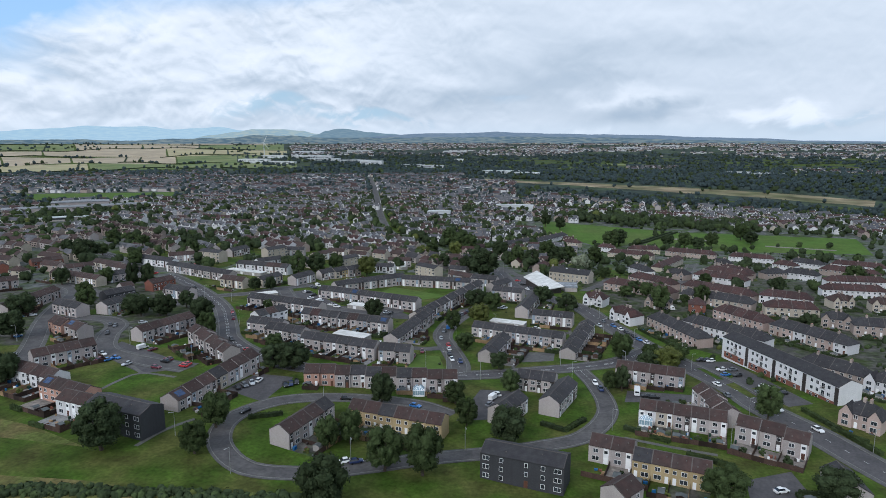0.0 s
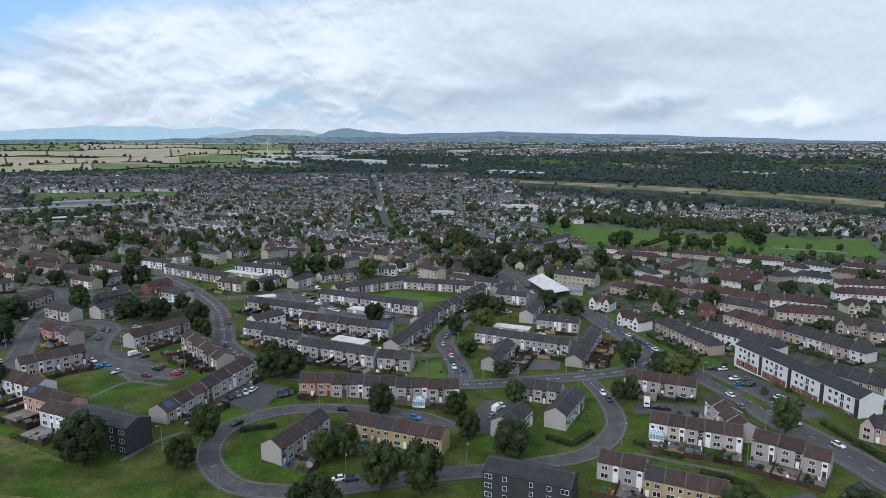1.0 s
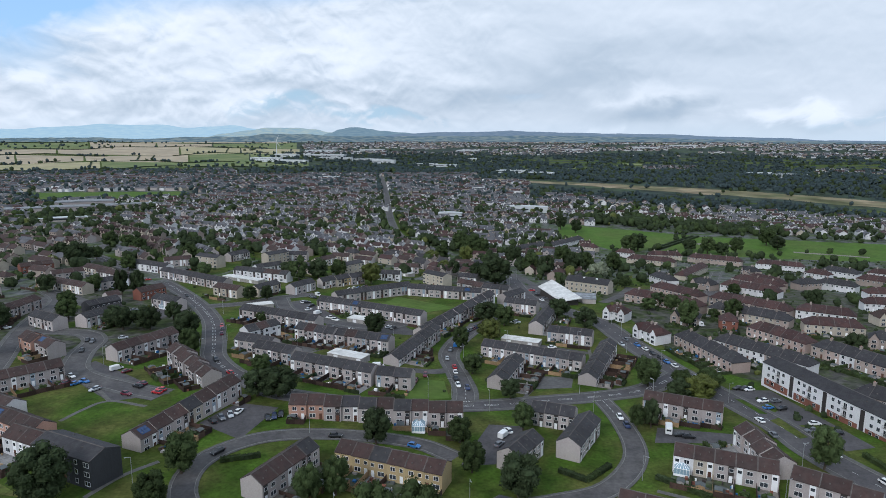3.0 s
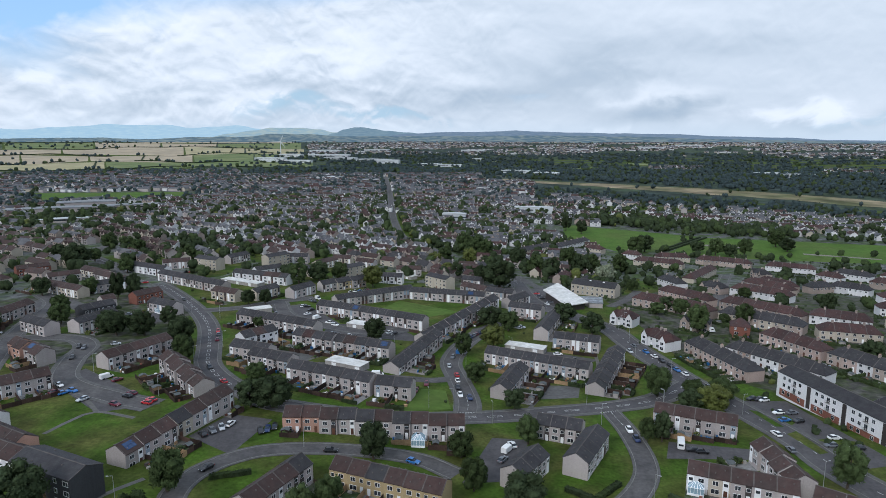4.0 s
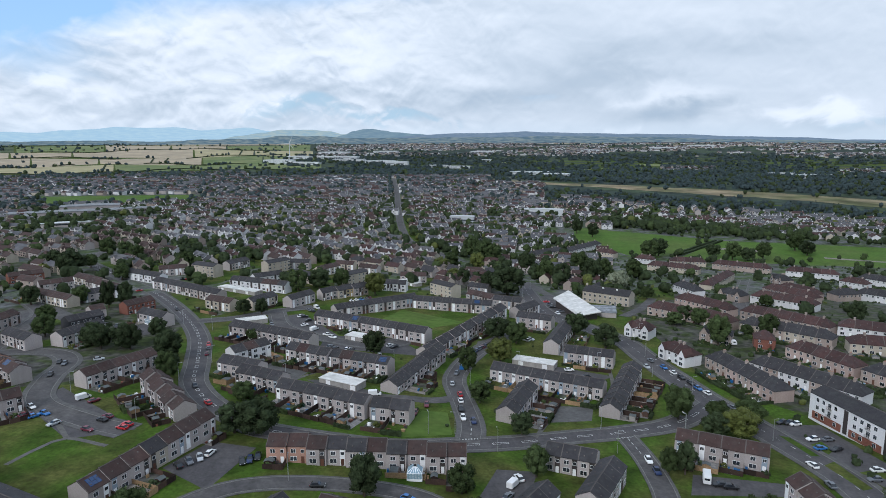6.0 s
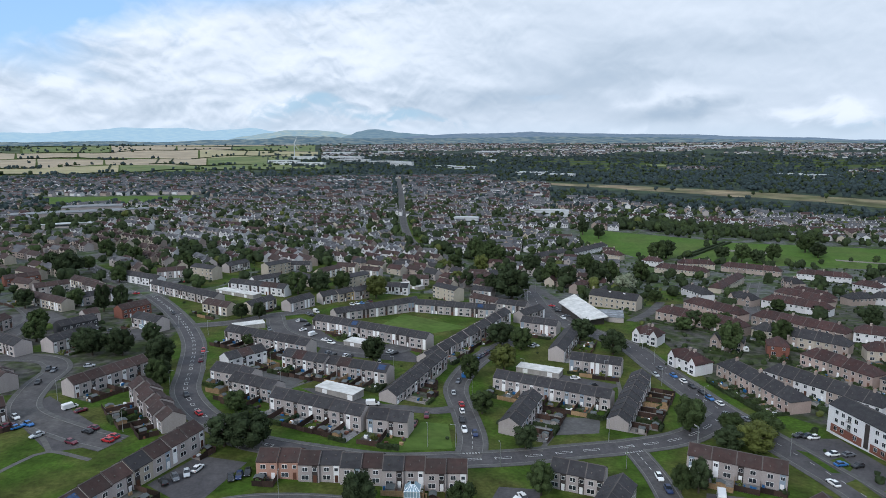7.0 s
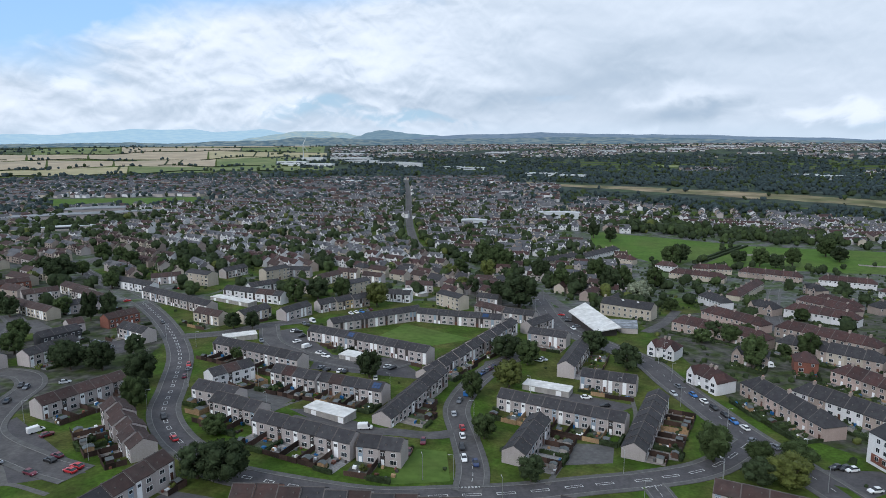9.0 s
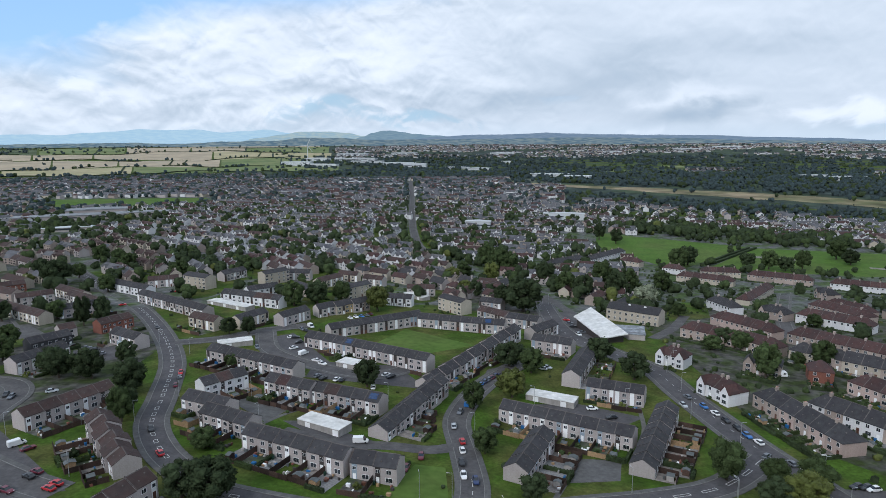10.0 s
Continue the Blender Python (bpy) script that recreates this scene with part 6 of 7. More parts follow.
def gardens():
    for i, (a, b, style) in enumerate(list(YARDS)):
        mid = (a + b) / 2
        if style not in ("estate", "council") or mid.y > 400:
            continue
        L, heading = (b - a).length, math.atan2(b.y - a.y, b.x - a.x)
        along = (b - a).normalized()
        d = 3.7 if style == "estate" else 4.1
        n = max(1, round(L / 5.9))
        w = L / n
        for side in seen_sides(mid.x, mid.y, heading, d * 2):
            out = Vector((-math.sin(heading) * side, math.cos(heading) * side))
            turn = heading if side < 0 else heading + math.pi
            deep = 0.0
            for k in range(n):
                c = a + along * (w * (k + 0.5)) + out * d
                deep = 0.0
                for g in (4.0, 6.0, 8.0, 9.5):
                    e = c + out * (g + 1.2)
                    away, _, width = street_at(e.x, e.y)
                    if away < width / 2 + 2.4 or not free(e.x, e.y, i, 4.4):
                        break
                    deep = g
                if deep < 4:
                    continue
                deep -= PLOTS.choice((0, 0, 0.4))
                m = c + out * (deep / 2)
                corner = [c - along * (w / 2), c + along * (w / 2), c + along * (w / 2) + out * deep, c - along * (w / 2) + out * deep]
                mat = PLOTS.choice(("yard", "yard", "slabs", "gravel", "grass"))
                if mat != "grass":
                    patch("garden", [tuple(p) for p in corner], mat, 0.045 + 0.003 * (k % 2), "small garden of paving, gravel and worn lawn", category="garden", step=4.0)
                far = mid.y > 330
                clutter(c, along, out, w, deep)
                hedged = style == "council" or PLOTS.random() < 0.22
                mat = "fence_pale" if PLOTS.random() < 0.12 else "fence_brown"
                end = c + out * deep
                if hedged:
                    hedge_at(end.x, end.y, heading, w, PLOTS.uniform(1.1, 1.9))
                    if PLOTS.random() < 0.5:
                        q = c + along * (w / 2) + out * (deep / 2)
                        hedge_at(q.x, q.y, heading + math.pi / 2, deep * 0.9, PLOTS.uniform(1.0, 1.8), 1.0)
                else:
                    ob = thing("garden_fence", end.x, end.y, turn, "%s timber garden fence" % ("pale" if mat == "fence_pale" else "dark brown"), "fence", "garden fences")
                    half = round(w / 2, 2)
                    for u in (0,) if far else (-w / 4, w / 4):
                        part("panel", fence_panel(2 * half if far else half, mat), ob, (u, 0, 0))
                    run = round(deep / 2 - 0.1, 1)
                    for v in range(0 if far else 2):
                        part("panel", fence_panel(run, mat), ob, (w / 2, run * (v + 0.5), 0), math.pi / 2)
                if PLOTS.random() < (0.55 if not far else 0.3):
                    q = c + out * (deep - 1.9) + along * (w * PLOTS.uniform(-0.25, 0.25))
                    shed_at(q.x, q.y, turn + PLOTS.choice((0, math.pi / 2)))
                if not far and PLOTS.random() < 0.35:
                    for z in range(PLOTS.choice((1, 2))):
                        q = c + out * (1.2) + along * (-w * 0.40 + 0.8 * z)
                        bin_at(q.x, q.y, turn)
                if PLOTS.random() < 0.5:
                    q = c + out * (deep * PLOTS.uniform(0.35, 0.8)) + along * (w * PLOTS.uniform(-0.4, 0.4))
                    s = PLOTS.uniform(0.9, 2.0)
                    bush(q.x, q.y, s)


def bush(x, y, s):
    kind = PLOTS.choice(("dark", "green", "green", "yellow"))
    seed = PLOTS.randrange(3)
    ob = new("bush", cached(("bush", seed, kind), lambda: crown_mesh(seed, LEAVES[kind], 26, 9)))
    ob.location, ob.rotation_euler, ob.scale = (x, y, lie(x, y) - 0.42 * s), (0, 0, PLOTS.uniform(0, 6)), (1.7 * s, 1.7 * s, 1.7 * s)
    tagged(ob, "leafy green garden bush", "bush", "garden bushes")


CLUTTER = Shape()
CLUTTER_MATS = ("white_paint", "concrete", "bin_blue", "fence_pale", "brown_door", "dark_panel", "felt_roof", "brick_wall")


def clutter(c, along, out, w, deep):
    """Garden seats, pots, toys and boxes, too small to tell apart."""
    for k in range(PLOTS.choice((2, 4, 6, 8))):
        q = c + out * PLOTS.uniform(0.6, deep - 0.6) + along * PLOTS.uniform(-w / 2 + 0.5, w / 2 - 0.5)
        z, a, b, h = lie(q.x, q.y) + 0.04, PLOTS.uniform(0.15, 0.7), PLOTS.uniform(0.15, 0.5), PLOTS.uniform(0.25, 0.95)
        i = len(CLUTTER.v)
        u, v = along * a, out * b
        for top in (0, h):
            CLUTTER.v += [(p.x, p.y, z + top) for p in (q - u - v, q + u - v, q + u * 0.9 + v, q - u * 0.9 + v)]
        CLUTTER.f += [tuple(i + n for n in f) for f in ((3, 2, 1, 0), (4, 5, 6, 7), (0, 1, 5, 4), (1, 2, 6, 5), (2, 3, 7, 6), (3, 0, 4, 7))]
        CLUTTER.m += [PLOTS.randrange(len(CLUTTER_MATS))] * 6


gardens()
_me = CLUTTER.mesh("garden_clutter", *CLUTTER_MATS)
tagged(new("garden_clutter", _me), "garden seats, pots and toys in small gardens", "garden clutter", kind="stuff")

# hedges along corners and front gardens
for _a, _b in (((8.5, 197.9), (16.1, 193.6)), ((16.1, 193.6), (23.3, 202.9)), ((51.6, 181.9), (63.6, 175.9)), ((100.7, 222.0), (105.5, 204.0)), ((105.5, 204.0), (110.0, 189.4)), ((35.7, 198.4), (48.3, 189.7)), ((-86.8, 181.0), (-77.3, 186.2))):
    _n = max(1, round(math.dist(_a, _b) / 5))
    for _k in range(_n):
        _u = (_k + 0.5) / _n
        hedge_at(_a[0] + (_b[0] - _a[0]) * _u, _a[1] + (_b[1] - _a[1]) * _u, math.atan2(_b[1] - _a[1], _b[0] - _a[0]), math.dist(_a, _b) / _n + 0.2, 1.5, 1.8)

for _x, _y, _deg in ((-36.0, 214.8, 7), (43.3, 202.3, -14), (-112.4, 211.0, -20), (-206.0, 342.9, -25)):
    conservatory(_x, _y, radians(_deg))

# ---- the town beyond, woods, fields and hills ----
# stubble and straw: base colours raised to stand for sun and haze far off
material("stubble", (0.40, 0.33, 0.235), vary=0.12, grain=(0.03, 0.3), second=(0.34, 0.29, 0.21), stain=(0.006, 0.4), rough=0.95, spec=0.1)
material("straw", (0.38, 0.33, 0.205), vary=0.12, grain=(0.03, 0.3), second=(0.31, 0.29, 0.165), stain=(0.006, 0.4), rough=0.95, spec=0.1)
material("pasture", (0.13, 0.17, 0.07), vary=0.15, grain=(0.05, 0.3), second=(0.18, 0.20, 0.09), stain=(0.008, 0.4), rough=0.95, spec=0.1)
material("rough_pasture", (0.095, 0.115, 0.060), vary=0.25, grain=(0.03, 0.3), second=(0.052, 0.072, 0.035), stain=(0.006, 0.4), rough=0.95, spec=0.1)
material("town_ground", (0.115, 0.117, 0.117), vary=0.35, grain=(0.3, 0.5), second=(0.055, 0.082, 0.028), stain=(0.07, 0.5), rough=0.95, spec=0.1)
material("dry_heath", (0.24, 0.195, 0.125), vary=0.3, grain=(0.03, 0.5), second=(0.11, 0.115, 0.055), stain=(0.011, 0.5), rough=0.95, spec=0.1)
# the blue in this base is haze over far ground, put into the colour
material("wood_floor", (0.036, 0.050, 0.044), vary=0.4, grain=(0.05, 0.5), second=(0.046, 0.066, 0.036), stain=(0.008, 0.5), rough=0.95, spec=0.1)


# bluer copy of leaf_dark: the haze over the far woods is in its colour
material("leaf_hazed", (0.036, 0.052, 0.053), vary=0.35, grain=(0.2, 0.4), rough=0.8, spec=0.1)


def polar(bearing, r):
    """A place by its bearing from north, in degrees, and its distance from the middle of the place."""
    a = radians(bearing)
    return (r * math.sin(a), 45 + r * math.cos(a))


def sector(name, b0, b1, r0, r1, mat, dz, label, category="ground", step=60.0):
    n = max(1, int((b1 - b0) / 8))
    for k in range(n):
        u, w = b0 + (b1 - b0) * k / n, b0 + (b1 - b0) * (k + 1) / n
        patch(name, (polar(u, r0), polar(w, r0), polar(w, r1), polar(u, r1)), mat, dz, label, "structure", step, category)


def bearing_of(x, y):
    return math.degrees(math.atan2(x, y - 45)), math.hypot(x, y - 45)


def tan_strip(b):
    """How far off the strip of dry heath lies on a bearing."""
    return 1505 - 24 * (b + 1) if b < -1 else 1505 - 8.0 * (b + 1) if b < 10 else 1417 - 4.0 * (b - 10)


sector("ground_town", -60, 40, 440, 1180, "town_ground", 0.03, "gardens and lanes between the houses of the town")
sector("ground_town", -60, -2, 1180, 2250, "town_ground", 0.06, "gardens and lanes of the farther town")
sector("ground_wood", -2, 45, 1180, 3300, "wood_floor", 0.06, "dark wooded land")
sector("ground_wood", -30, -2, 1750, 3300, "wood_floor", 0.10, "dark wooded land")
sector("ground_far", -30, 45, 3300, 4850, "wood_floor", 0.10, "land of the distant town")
patch("ground_town", ((66, 318), (205, 170), (330, 640), (20, 560)), "garden_ground", 0.02, "gardens between the older houses", "structure", 12.0)
patch("ground_town", ((-60, 470), (20, 440), (20, 560), (-120, 600)), "garden_ground", 0.02, "gardens and trees by the junction", "structure", 12.0)
PITCHES = [((-21, 904), (43, 928), (190, 849), (95, 695)), ((195, 842), (400, 812), (360, 690), (121, 705)), ((-933, 1073), (-670, 1150), (-590, 1055), (-777, 920))]
for c in PITCHES:
    patch("playing_field", c, "pitch", 0.10, "bright mown grass playing field", "structure", 20.0, "field")
for k in range(18):
    b = -8 + 2 * k
    a, c = tan_strip(b), tan_strip(b + 2)
    wide = [14 + 22 * abs(noise.noise(Vector((q * 0.31, 7.7, 0)))) + (16 if q > 4 else 0) for q in (b, b + 2)]
    patch("heath", (polar(b, a - 25 - 1.1 * wide[0]), polar(b + 2, c - 25 - 1.1 * wide[1]), polar(b + 2, c + wide[1] * 0.6), polar(b, a + wide[0] * 0.6)), "dry_heath", 0.2, "strip of dry tan heath",
          "structure", 30.0, "field")
FIELDS = random.Random(5)


def edge(i, b):
    """How far off the hedge between two belts of fields runs on a bearing."""
    return min(4820, 2330 * (1.17 ** i) * (1 + 0.03 * math.sin(b * 0.35 + i * 2.1) + 0.015 * math.sin(b * 1.1 + i)))


def crop(i, b):
    """What grows in a belt of fields on a bearing."""
    west = b < -37
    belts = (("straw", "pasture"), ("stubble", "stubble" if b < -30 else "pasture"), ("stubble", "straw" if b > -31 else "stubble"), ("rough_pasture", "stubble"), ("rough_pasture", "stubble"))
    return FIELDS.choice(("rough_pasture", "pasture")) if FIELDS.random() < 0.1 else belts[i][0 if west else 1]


for i in range(5):
    b = -56.0 + FIELDS.uniform(0, 4)
    while b < -25:
        b1 = b + FIELDS.uniform(4.0, 9.0)
        mat = crop(i, (b + b1) / 2)
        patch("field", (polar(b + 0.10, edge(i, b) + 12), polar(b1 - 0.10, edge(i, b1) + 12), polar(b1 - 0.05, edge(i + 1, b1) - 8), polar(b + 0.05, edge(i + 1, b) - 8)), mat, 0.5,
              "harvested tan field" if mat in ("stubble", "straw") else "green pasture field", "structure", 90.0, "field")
        b = b1
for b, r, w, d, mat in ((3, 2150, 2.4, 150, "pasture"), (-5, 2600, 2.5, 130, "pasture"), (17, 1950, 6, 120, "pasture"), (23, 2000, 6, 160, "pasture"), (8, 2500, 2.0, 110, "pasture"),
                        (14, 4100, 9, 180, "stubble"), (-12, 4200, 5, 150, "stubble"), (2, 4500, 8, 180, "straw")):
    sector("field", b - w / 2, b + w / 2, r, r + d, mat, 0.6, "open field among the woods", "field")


def hedgerows():
    """Trees in broken lines and small copses along the hedges between the fields."""
    out = []
    for i in range(5):
        b = -54.0
        while b < -25:
            b += FIELDS.uniform(0.25, 0.5)
            thick = noise.noise(Vector((b * 0.6, i * 3.7, 1.0)))
            for k in range(3 if thick > 0.3 else 1 if thick > 0.0 else 0):
                x, y = polar(b + FIELDS.uniform(-0.3, 0.3), edge(i, b) + FIELDS.uniform(-8, 14) * (1 + max(0.0, thick) * 3))
                out.append((x, y, FIELDS.uniform(4.5, 8.0)))
    return out


def near_rows(x, y, gap):
    p = Vector((x, y))
    for a, b, _ in YARDS:
        ab = b - a
        t = min(1.0, max(0.0, (p - a).dot(ab) / ab.length_squared))
        if (a + ab * t - p).length < gap:
            return True
    return False


def near_road(x, y, gap):
    return any(abs(q.x - x) < gap and abs(q.y - y) < gap for line, w, _, _ in ROADS for q in line[::2])


def in_pitch(x, y, grow=0.0):
    for c in PITCHES:
        n, inside = len(c), 0
        mid = Vector((sum(p[0] for p in c) / n, sum(p[1] for p in c) / n))
        sides = []
        for k in range(n):
            a, b = Vector(c[k]), Vector(c[(k + 1) % n])
            e = b - a
            sides.append((e.x * (y - a.y) - e.y * (x - a.x)) / e.length * (1 if e.x * (mid.y - a.y) - e.y * (mid.x - a.x) > 0 else -1))
        if min(sides) > -grow:
            return True
    return False


def town_at(x, y):
    """Whether houses stand there."""
    b, r = bearing_of(x, y)
    if in_pitch(x, y, 14) or (-235 < x < 60 and y < 470) or (-330 < x <= -235 and y < 445) or (x >= 60 and r < 700):
        return False
    if -50 < b < 5 and r < 1100:
        return not (-43 < b < -34 and 900 < r < 1075) and not (-43 < b < -38.5 and 800 < r < 960)
    if -50 < b < -27 and 1130 < r < 2120:
        return True
    if -31 < b < -1 and 1000 < r < (1760 if b < -6 else 1480):
        return True
    if 0 < b < 38 and r < tan_strip(b) - 250 and r > (1000 if b < 9 else 955 if b < 14 else 890):
        return True
    return False


FAR = random.Random(11)
SPOTS = []


def find_spots():
    """Plots in blocks of parallel streets, each block with its own direction."""
    size = 125
    for gx in range(-14, 8):
        for gy in range(3, 19):
            cx, cy = gx * size + FAR.uniform(-15, 15), gy * size + FAR.uniform(-15, 15)
            turn = 0.9 * noise.noise(Vector((cx / 420, cy / 420, 3.1))) + FAR.choice((0.0, 0.0, 1.45)) - 0.15
            c, s = math.cos(turn), math.sin(turn)
            for j in range(-3, 3):
                u = -size / 2
                while u < size / 2 - 6:
                    w = FAR.choice((10.0, 12.0, 14.0, 18.0, 26.0))
                    v = (j + 0.5) * 24 + FAR.uniform(-2, 2)
                    x, y = cx + (u + w / 2) * c - v * s, cy + (u + w / 2) * s + v * c
                    u += w + FAR.uniform(2.5, 7.0)
                    if town_at(x, y) and not near_rows(x, y, 17) and not near_road(x, y, 11) and FAR.random() < 0.86:
                        SPOTS.append((x, y, turn + FAR.uniform(-0.05, 0.05), w))


find_spots()
SPOTS.sort(key=lambda q: math.hypot(q[0], q[1] - 45))


def town_house(x, y, turn, w):
    wall = FAR.choice(("rough", "cream", "white", "rough", "grey"))
    roof = FAR.choice(("slate", "slate", "brown", "red"))
    if bearing_of(x, y)[0] < -33:
        wall, roof = FAR.choice(("rough", "grey", "cream")), "brown"
    ob = thing("town_house", x, y, turn, "%s house with a %s roof and chimney" % (WORDS[wall], WORDS[roof]), "house", "houses of the older town")
    d, e, r = 8.0, 5.0, FAR.choice((7.6, 8.0, 8.4))
    hips = FAR.choice((0, 0, 2)) if w < 14 else 0
    part("wall", walls_mesh(w, d, e, r, WALLS[wall], hips), ob)
    part("roof", roof_mesh(w, d, e, r, "roof_" + roof, hips), ob)
    part("chimney", chimney_mesh(WALLS[wall]), ob, (w / 2 - 0.6 if not hips else 0.5, 0, r))
    for side in seen_sides(x, y, turn, d)[:1]:
        for k in (-0.3, 0.3):
            for z in (0.9, 3.3):
                part("window", far_window_mesh(1.5, 1.2), ob, (k * w, side * d / 2, z), 0 if side < 0 else math.pi)


NEAREST = 45
for q in SPOTS[:NEAREST]:
    town_house(*q)

STUFF_WALLS = ("harl_rough", "harl_cream", "harl_white", "harl_grey", "roof_slate_hazed", "roof_brown", "roof_red", "glass")


def house_into(s, x, y, turn, w, d=8.6, e=5.3, r=8.2):
    b, r0 = bearing_of(x, y)
    cottages = r0 < 1100 and b > -41
    wall = FAR.choice((0, 1, 2, 2, 2, 3)) if cottages else FAR.choice((0, 1, 2, 2, 3))
    # far slate roofs take the copy that has haze in its colour
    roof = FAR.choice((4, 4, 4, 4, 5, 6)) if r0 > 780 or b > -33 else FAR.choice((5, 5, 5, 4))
    if b < -33 and r0 < 780:
        wall = FAR.choice((0, 0, 3, 1))
    c, sn, z = math.cos(turn), math.sin(turn), lie(x, y)

    def at(u, v, h):
        return (x + u * c - v * sn, y + u * sn + v * c, z + h)

    a, b, o = w / 2, d / 2, 0.3
    for v in (-b, b):
        s.face((at(-a, v, -1), at(a, v, -1), at(a, v, e), at(-a, v, e)), wall)
        s.face((at(-a - o, v * 1.07, e - 0.1), at(a + o, v * 1.07, e - 0.1), at(a + o, 0, r), at(-a - o, 0, r)), roof)
    for u in (-a, a):
        s.face((at(u, -b, -1), at(u, b, -1), at(u, b, e), at(u, 0, r - 0.15), at(u, -b, e)), wall)
    v = -b - 0.05 if math.cos(turn) > 0 else b + 0.05
    if math.hypot(x, y) < 1300:
        for u in (-0.3, 0.05, 0.32):
            for h in (1.0, 3.2):
                s.face((at(u * w - 0.7, v, h), at(u * w + 0.7, v, h), at(u * w + 0.7, v, h + 1.2), at(u * w - 0.7, v, h + 1.2)), 7)
        if cottages:
            near = -1 if math.cos(turn) > 0 else 1
            for u in (-0.25 * w, 0.25 * w) if w > 11 else (-0.2 * w,):
                f, h = near * (b + 0.6), r - 0.7
                s.face((at(u - 1.8, f, -1), at(u + 1.8, f, -1), at(u + 1.8, f, e), at(u, f, h), at(u - 1.8, f, e)), wall)
                for q in (-2.0, 2.0):
                    s.face((at(u, f * 1.05, h + 0.15), at(u + q, f * 1.05, e - 0.15), at(u + q, near * b * 0.8, e - 0.15), at(u, 0, h + 0.15)), roof)
                s.face((at(u - 0.6, f * 1.01, 3.3), at(u + 0.6, f * 1.01, 3.3), at(u + 0.6, f * 1.01, 4.5), at(u - 0.6, f * 1.01, 4.5)), 7)
        s.face((at(a - 1.2, -0.5, r - 0.6), at(a - 0.4, -0.5, r - 0.6), at(a - 0.4, -0.5, r + 1.0), at(a - 1.2, -0.5, r + 1.0)), wall)
        s.face((at(a - 1.2, 0.5, r - 0.6), at(a - 0.4, 0.5, r - 0.6), at(a - 0.4, 0.5, r + 1.0), at(a - 1.2, 0.5, r + 1.0)), wall)
        s.face((at(a - 1.2, -0.5, r + 1.0), at(a - 0.4, -0.5, r + 1.0), at(a - 0.4, 0.5, r + 1.0), at(a - 1.2, 0.5, r + 1.0)), wall)


def bulk(name, s, mats, label, category):
    me = bpy.data.meshes.new(name)
    me.from_pydata(s.v, [], s.f)
    for m in mats:
        me.materials.append(MATS[m])
    me.polygons.foreach_set("material_index", s.m)
    return tagged(new(name, me), label, category, kind="stuff")


rest = Shape()
for q in SPOTS[NEAREST:]:
    house_into(rest, *q)
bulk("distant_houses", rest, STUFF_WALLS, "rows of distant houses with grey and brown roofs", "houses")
faint = Shape()
for k in range(5200):
    b, r = FAR.uniform(-21, 36), FAR.uniform(3100, 4700)
    if noise.noise(Vector((b / 5, r / 260, 0.5))) > -0.12:
        house_into(faint, *polar(b, r), FAR.uniform(-0.5, 0.5), FAR.choice((8, 8, 9, 10, 12, 20)), 11)
for k in range(130):
    house_into(faint, *polar(FAR.uniform(9, 13) if k % 2 else FAR.uniform(22, 30), FAR.uniform(2150, 2420)), FAR.uniform(-0.5, 0.5), FAR.uniform(9, 20), 9)
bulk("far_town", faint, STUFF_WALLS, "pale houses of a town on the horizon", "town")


# trees of the woods and gardens, too many to count
def tree_spots():
    out = []
    for k in range(27000):
        b = FAR.uniform(-52, 40)
        lo, hi = ((430, 1200), (430, 1200), (1200, 2100), (1200, 2100), (2100, 4500))[k % 5]
        r = math.sqrt(FAR.uniform(lo ** 2, hi ** 2))
        x, y = polar(b, r)
        n = noise.noise(Vector((x / 170, y / 170, 8.0)))
        if in_pitch(x, y, 3) or (x > 55 and y < 690 and FAR.random() < 0.6):
            continue
        if b > -3 and r > 900:
            off = r - tan_strip(b)
            town = town_at(x, y)
            want = 0.03 if -150 < off < 60 else 1.0 if -250 < off < 0 else 0.5 if town else 0.95 if r > 1200 else 0.5
            if r > 1900 and n > 0.18:
                want *= 0.15
        elif -26 < b <= -3 and r > 1750:
            want = 0.9 if n > -0.2 else 0.3
        elif r > 2200:
            want = 0.5 if (b < -36 and r > 3700 + 300 * n) or r < 2330 or (b > -27 and r < 2400) else 0.05 if n > 0.2 else 0.004
        elif -15.5 < b < -6 and 640 < r < 1000:
            want = 1.0
        elif town_at(x, y):
            want = 1.0 if n > 0.05 else 0.5
        else:
            want = 0.55 if r < 1500 else 0.5
        if r > 3200 and b > -26:
            want *= 0.25
        elif r > 1700:
            want *= 0.7 if n > -0.15 else 0.3
        if FAR.random() < want * (0.8 if r < 1200 else 0.9) and not near_rows(x, y, 13) and not near_road(x, y, 8):
            size = FAR.uniform(2.4, 5.0) if r < 1150 else FAR.uniform(3.0, 5.5) if r < 1800 else FAR.uniform(4.5, 7.0) if r < 2400 else FAR.uniform(6.0, 9.5)
            out.append((x, y, size))
    # the closed canopy of the woods beyond the town
    for k in range(5200):
        b = FAR.uniform(-24, 42)
        r = math.sqrt(FAR.uniform(1150 ** 2, 3250 ** 2))
        off = r - tan_strip(b)
        x, y = polar(b, r)
        n = noise.noise(Vector((x / 240, y / 120, 8.0)))
        if (b < -2 and r < 1790) or r < 1150 or -150 < off < 30 or off < -245 or (r > 1600 and n > 0.10) or town_at(x, y) or near_road(x, y, 14):
            continue
        out.append((x, y, FAR.uniform(7.0, 10.5)))
    return out


def lump(rings, sides):
    v, f = ball(rings, sides)
    return v, np.array([i for q in f for i in q]), np.array([len(q) for q in f])


NEAR_LUMP, FAR_LUMP = lump(4, 6), lump(3, 6)


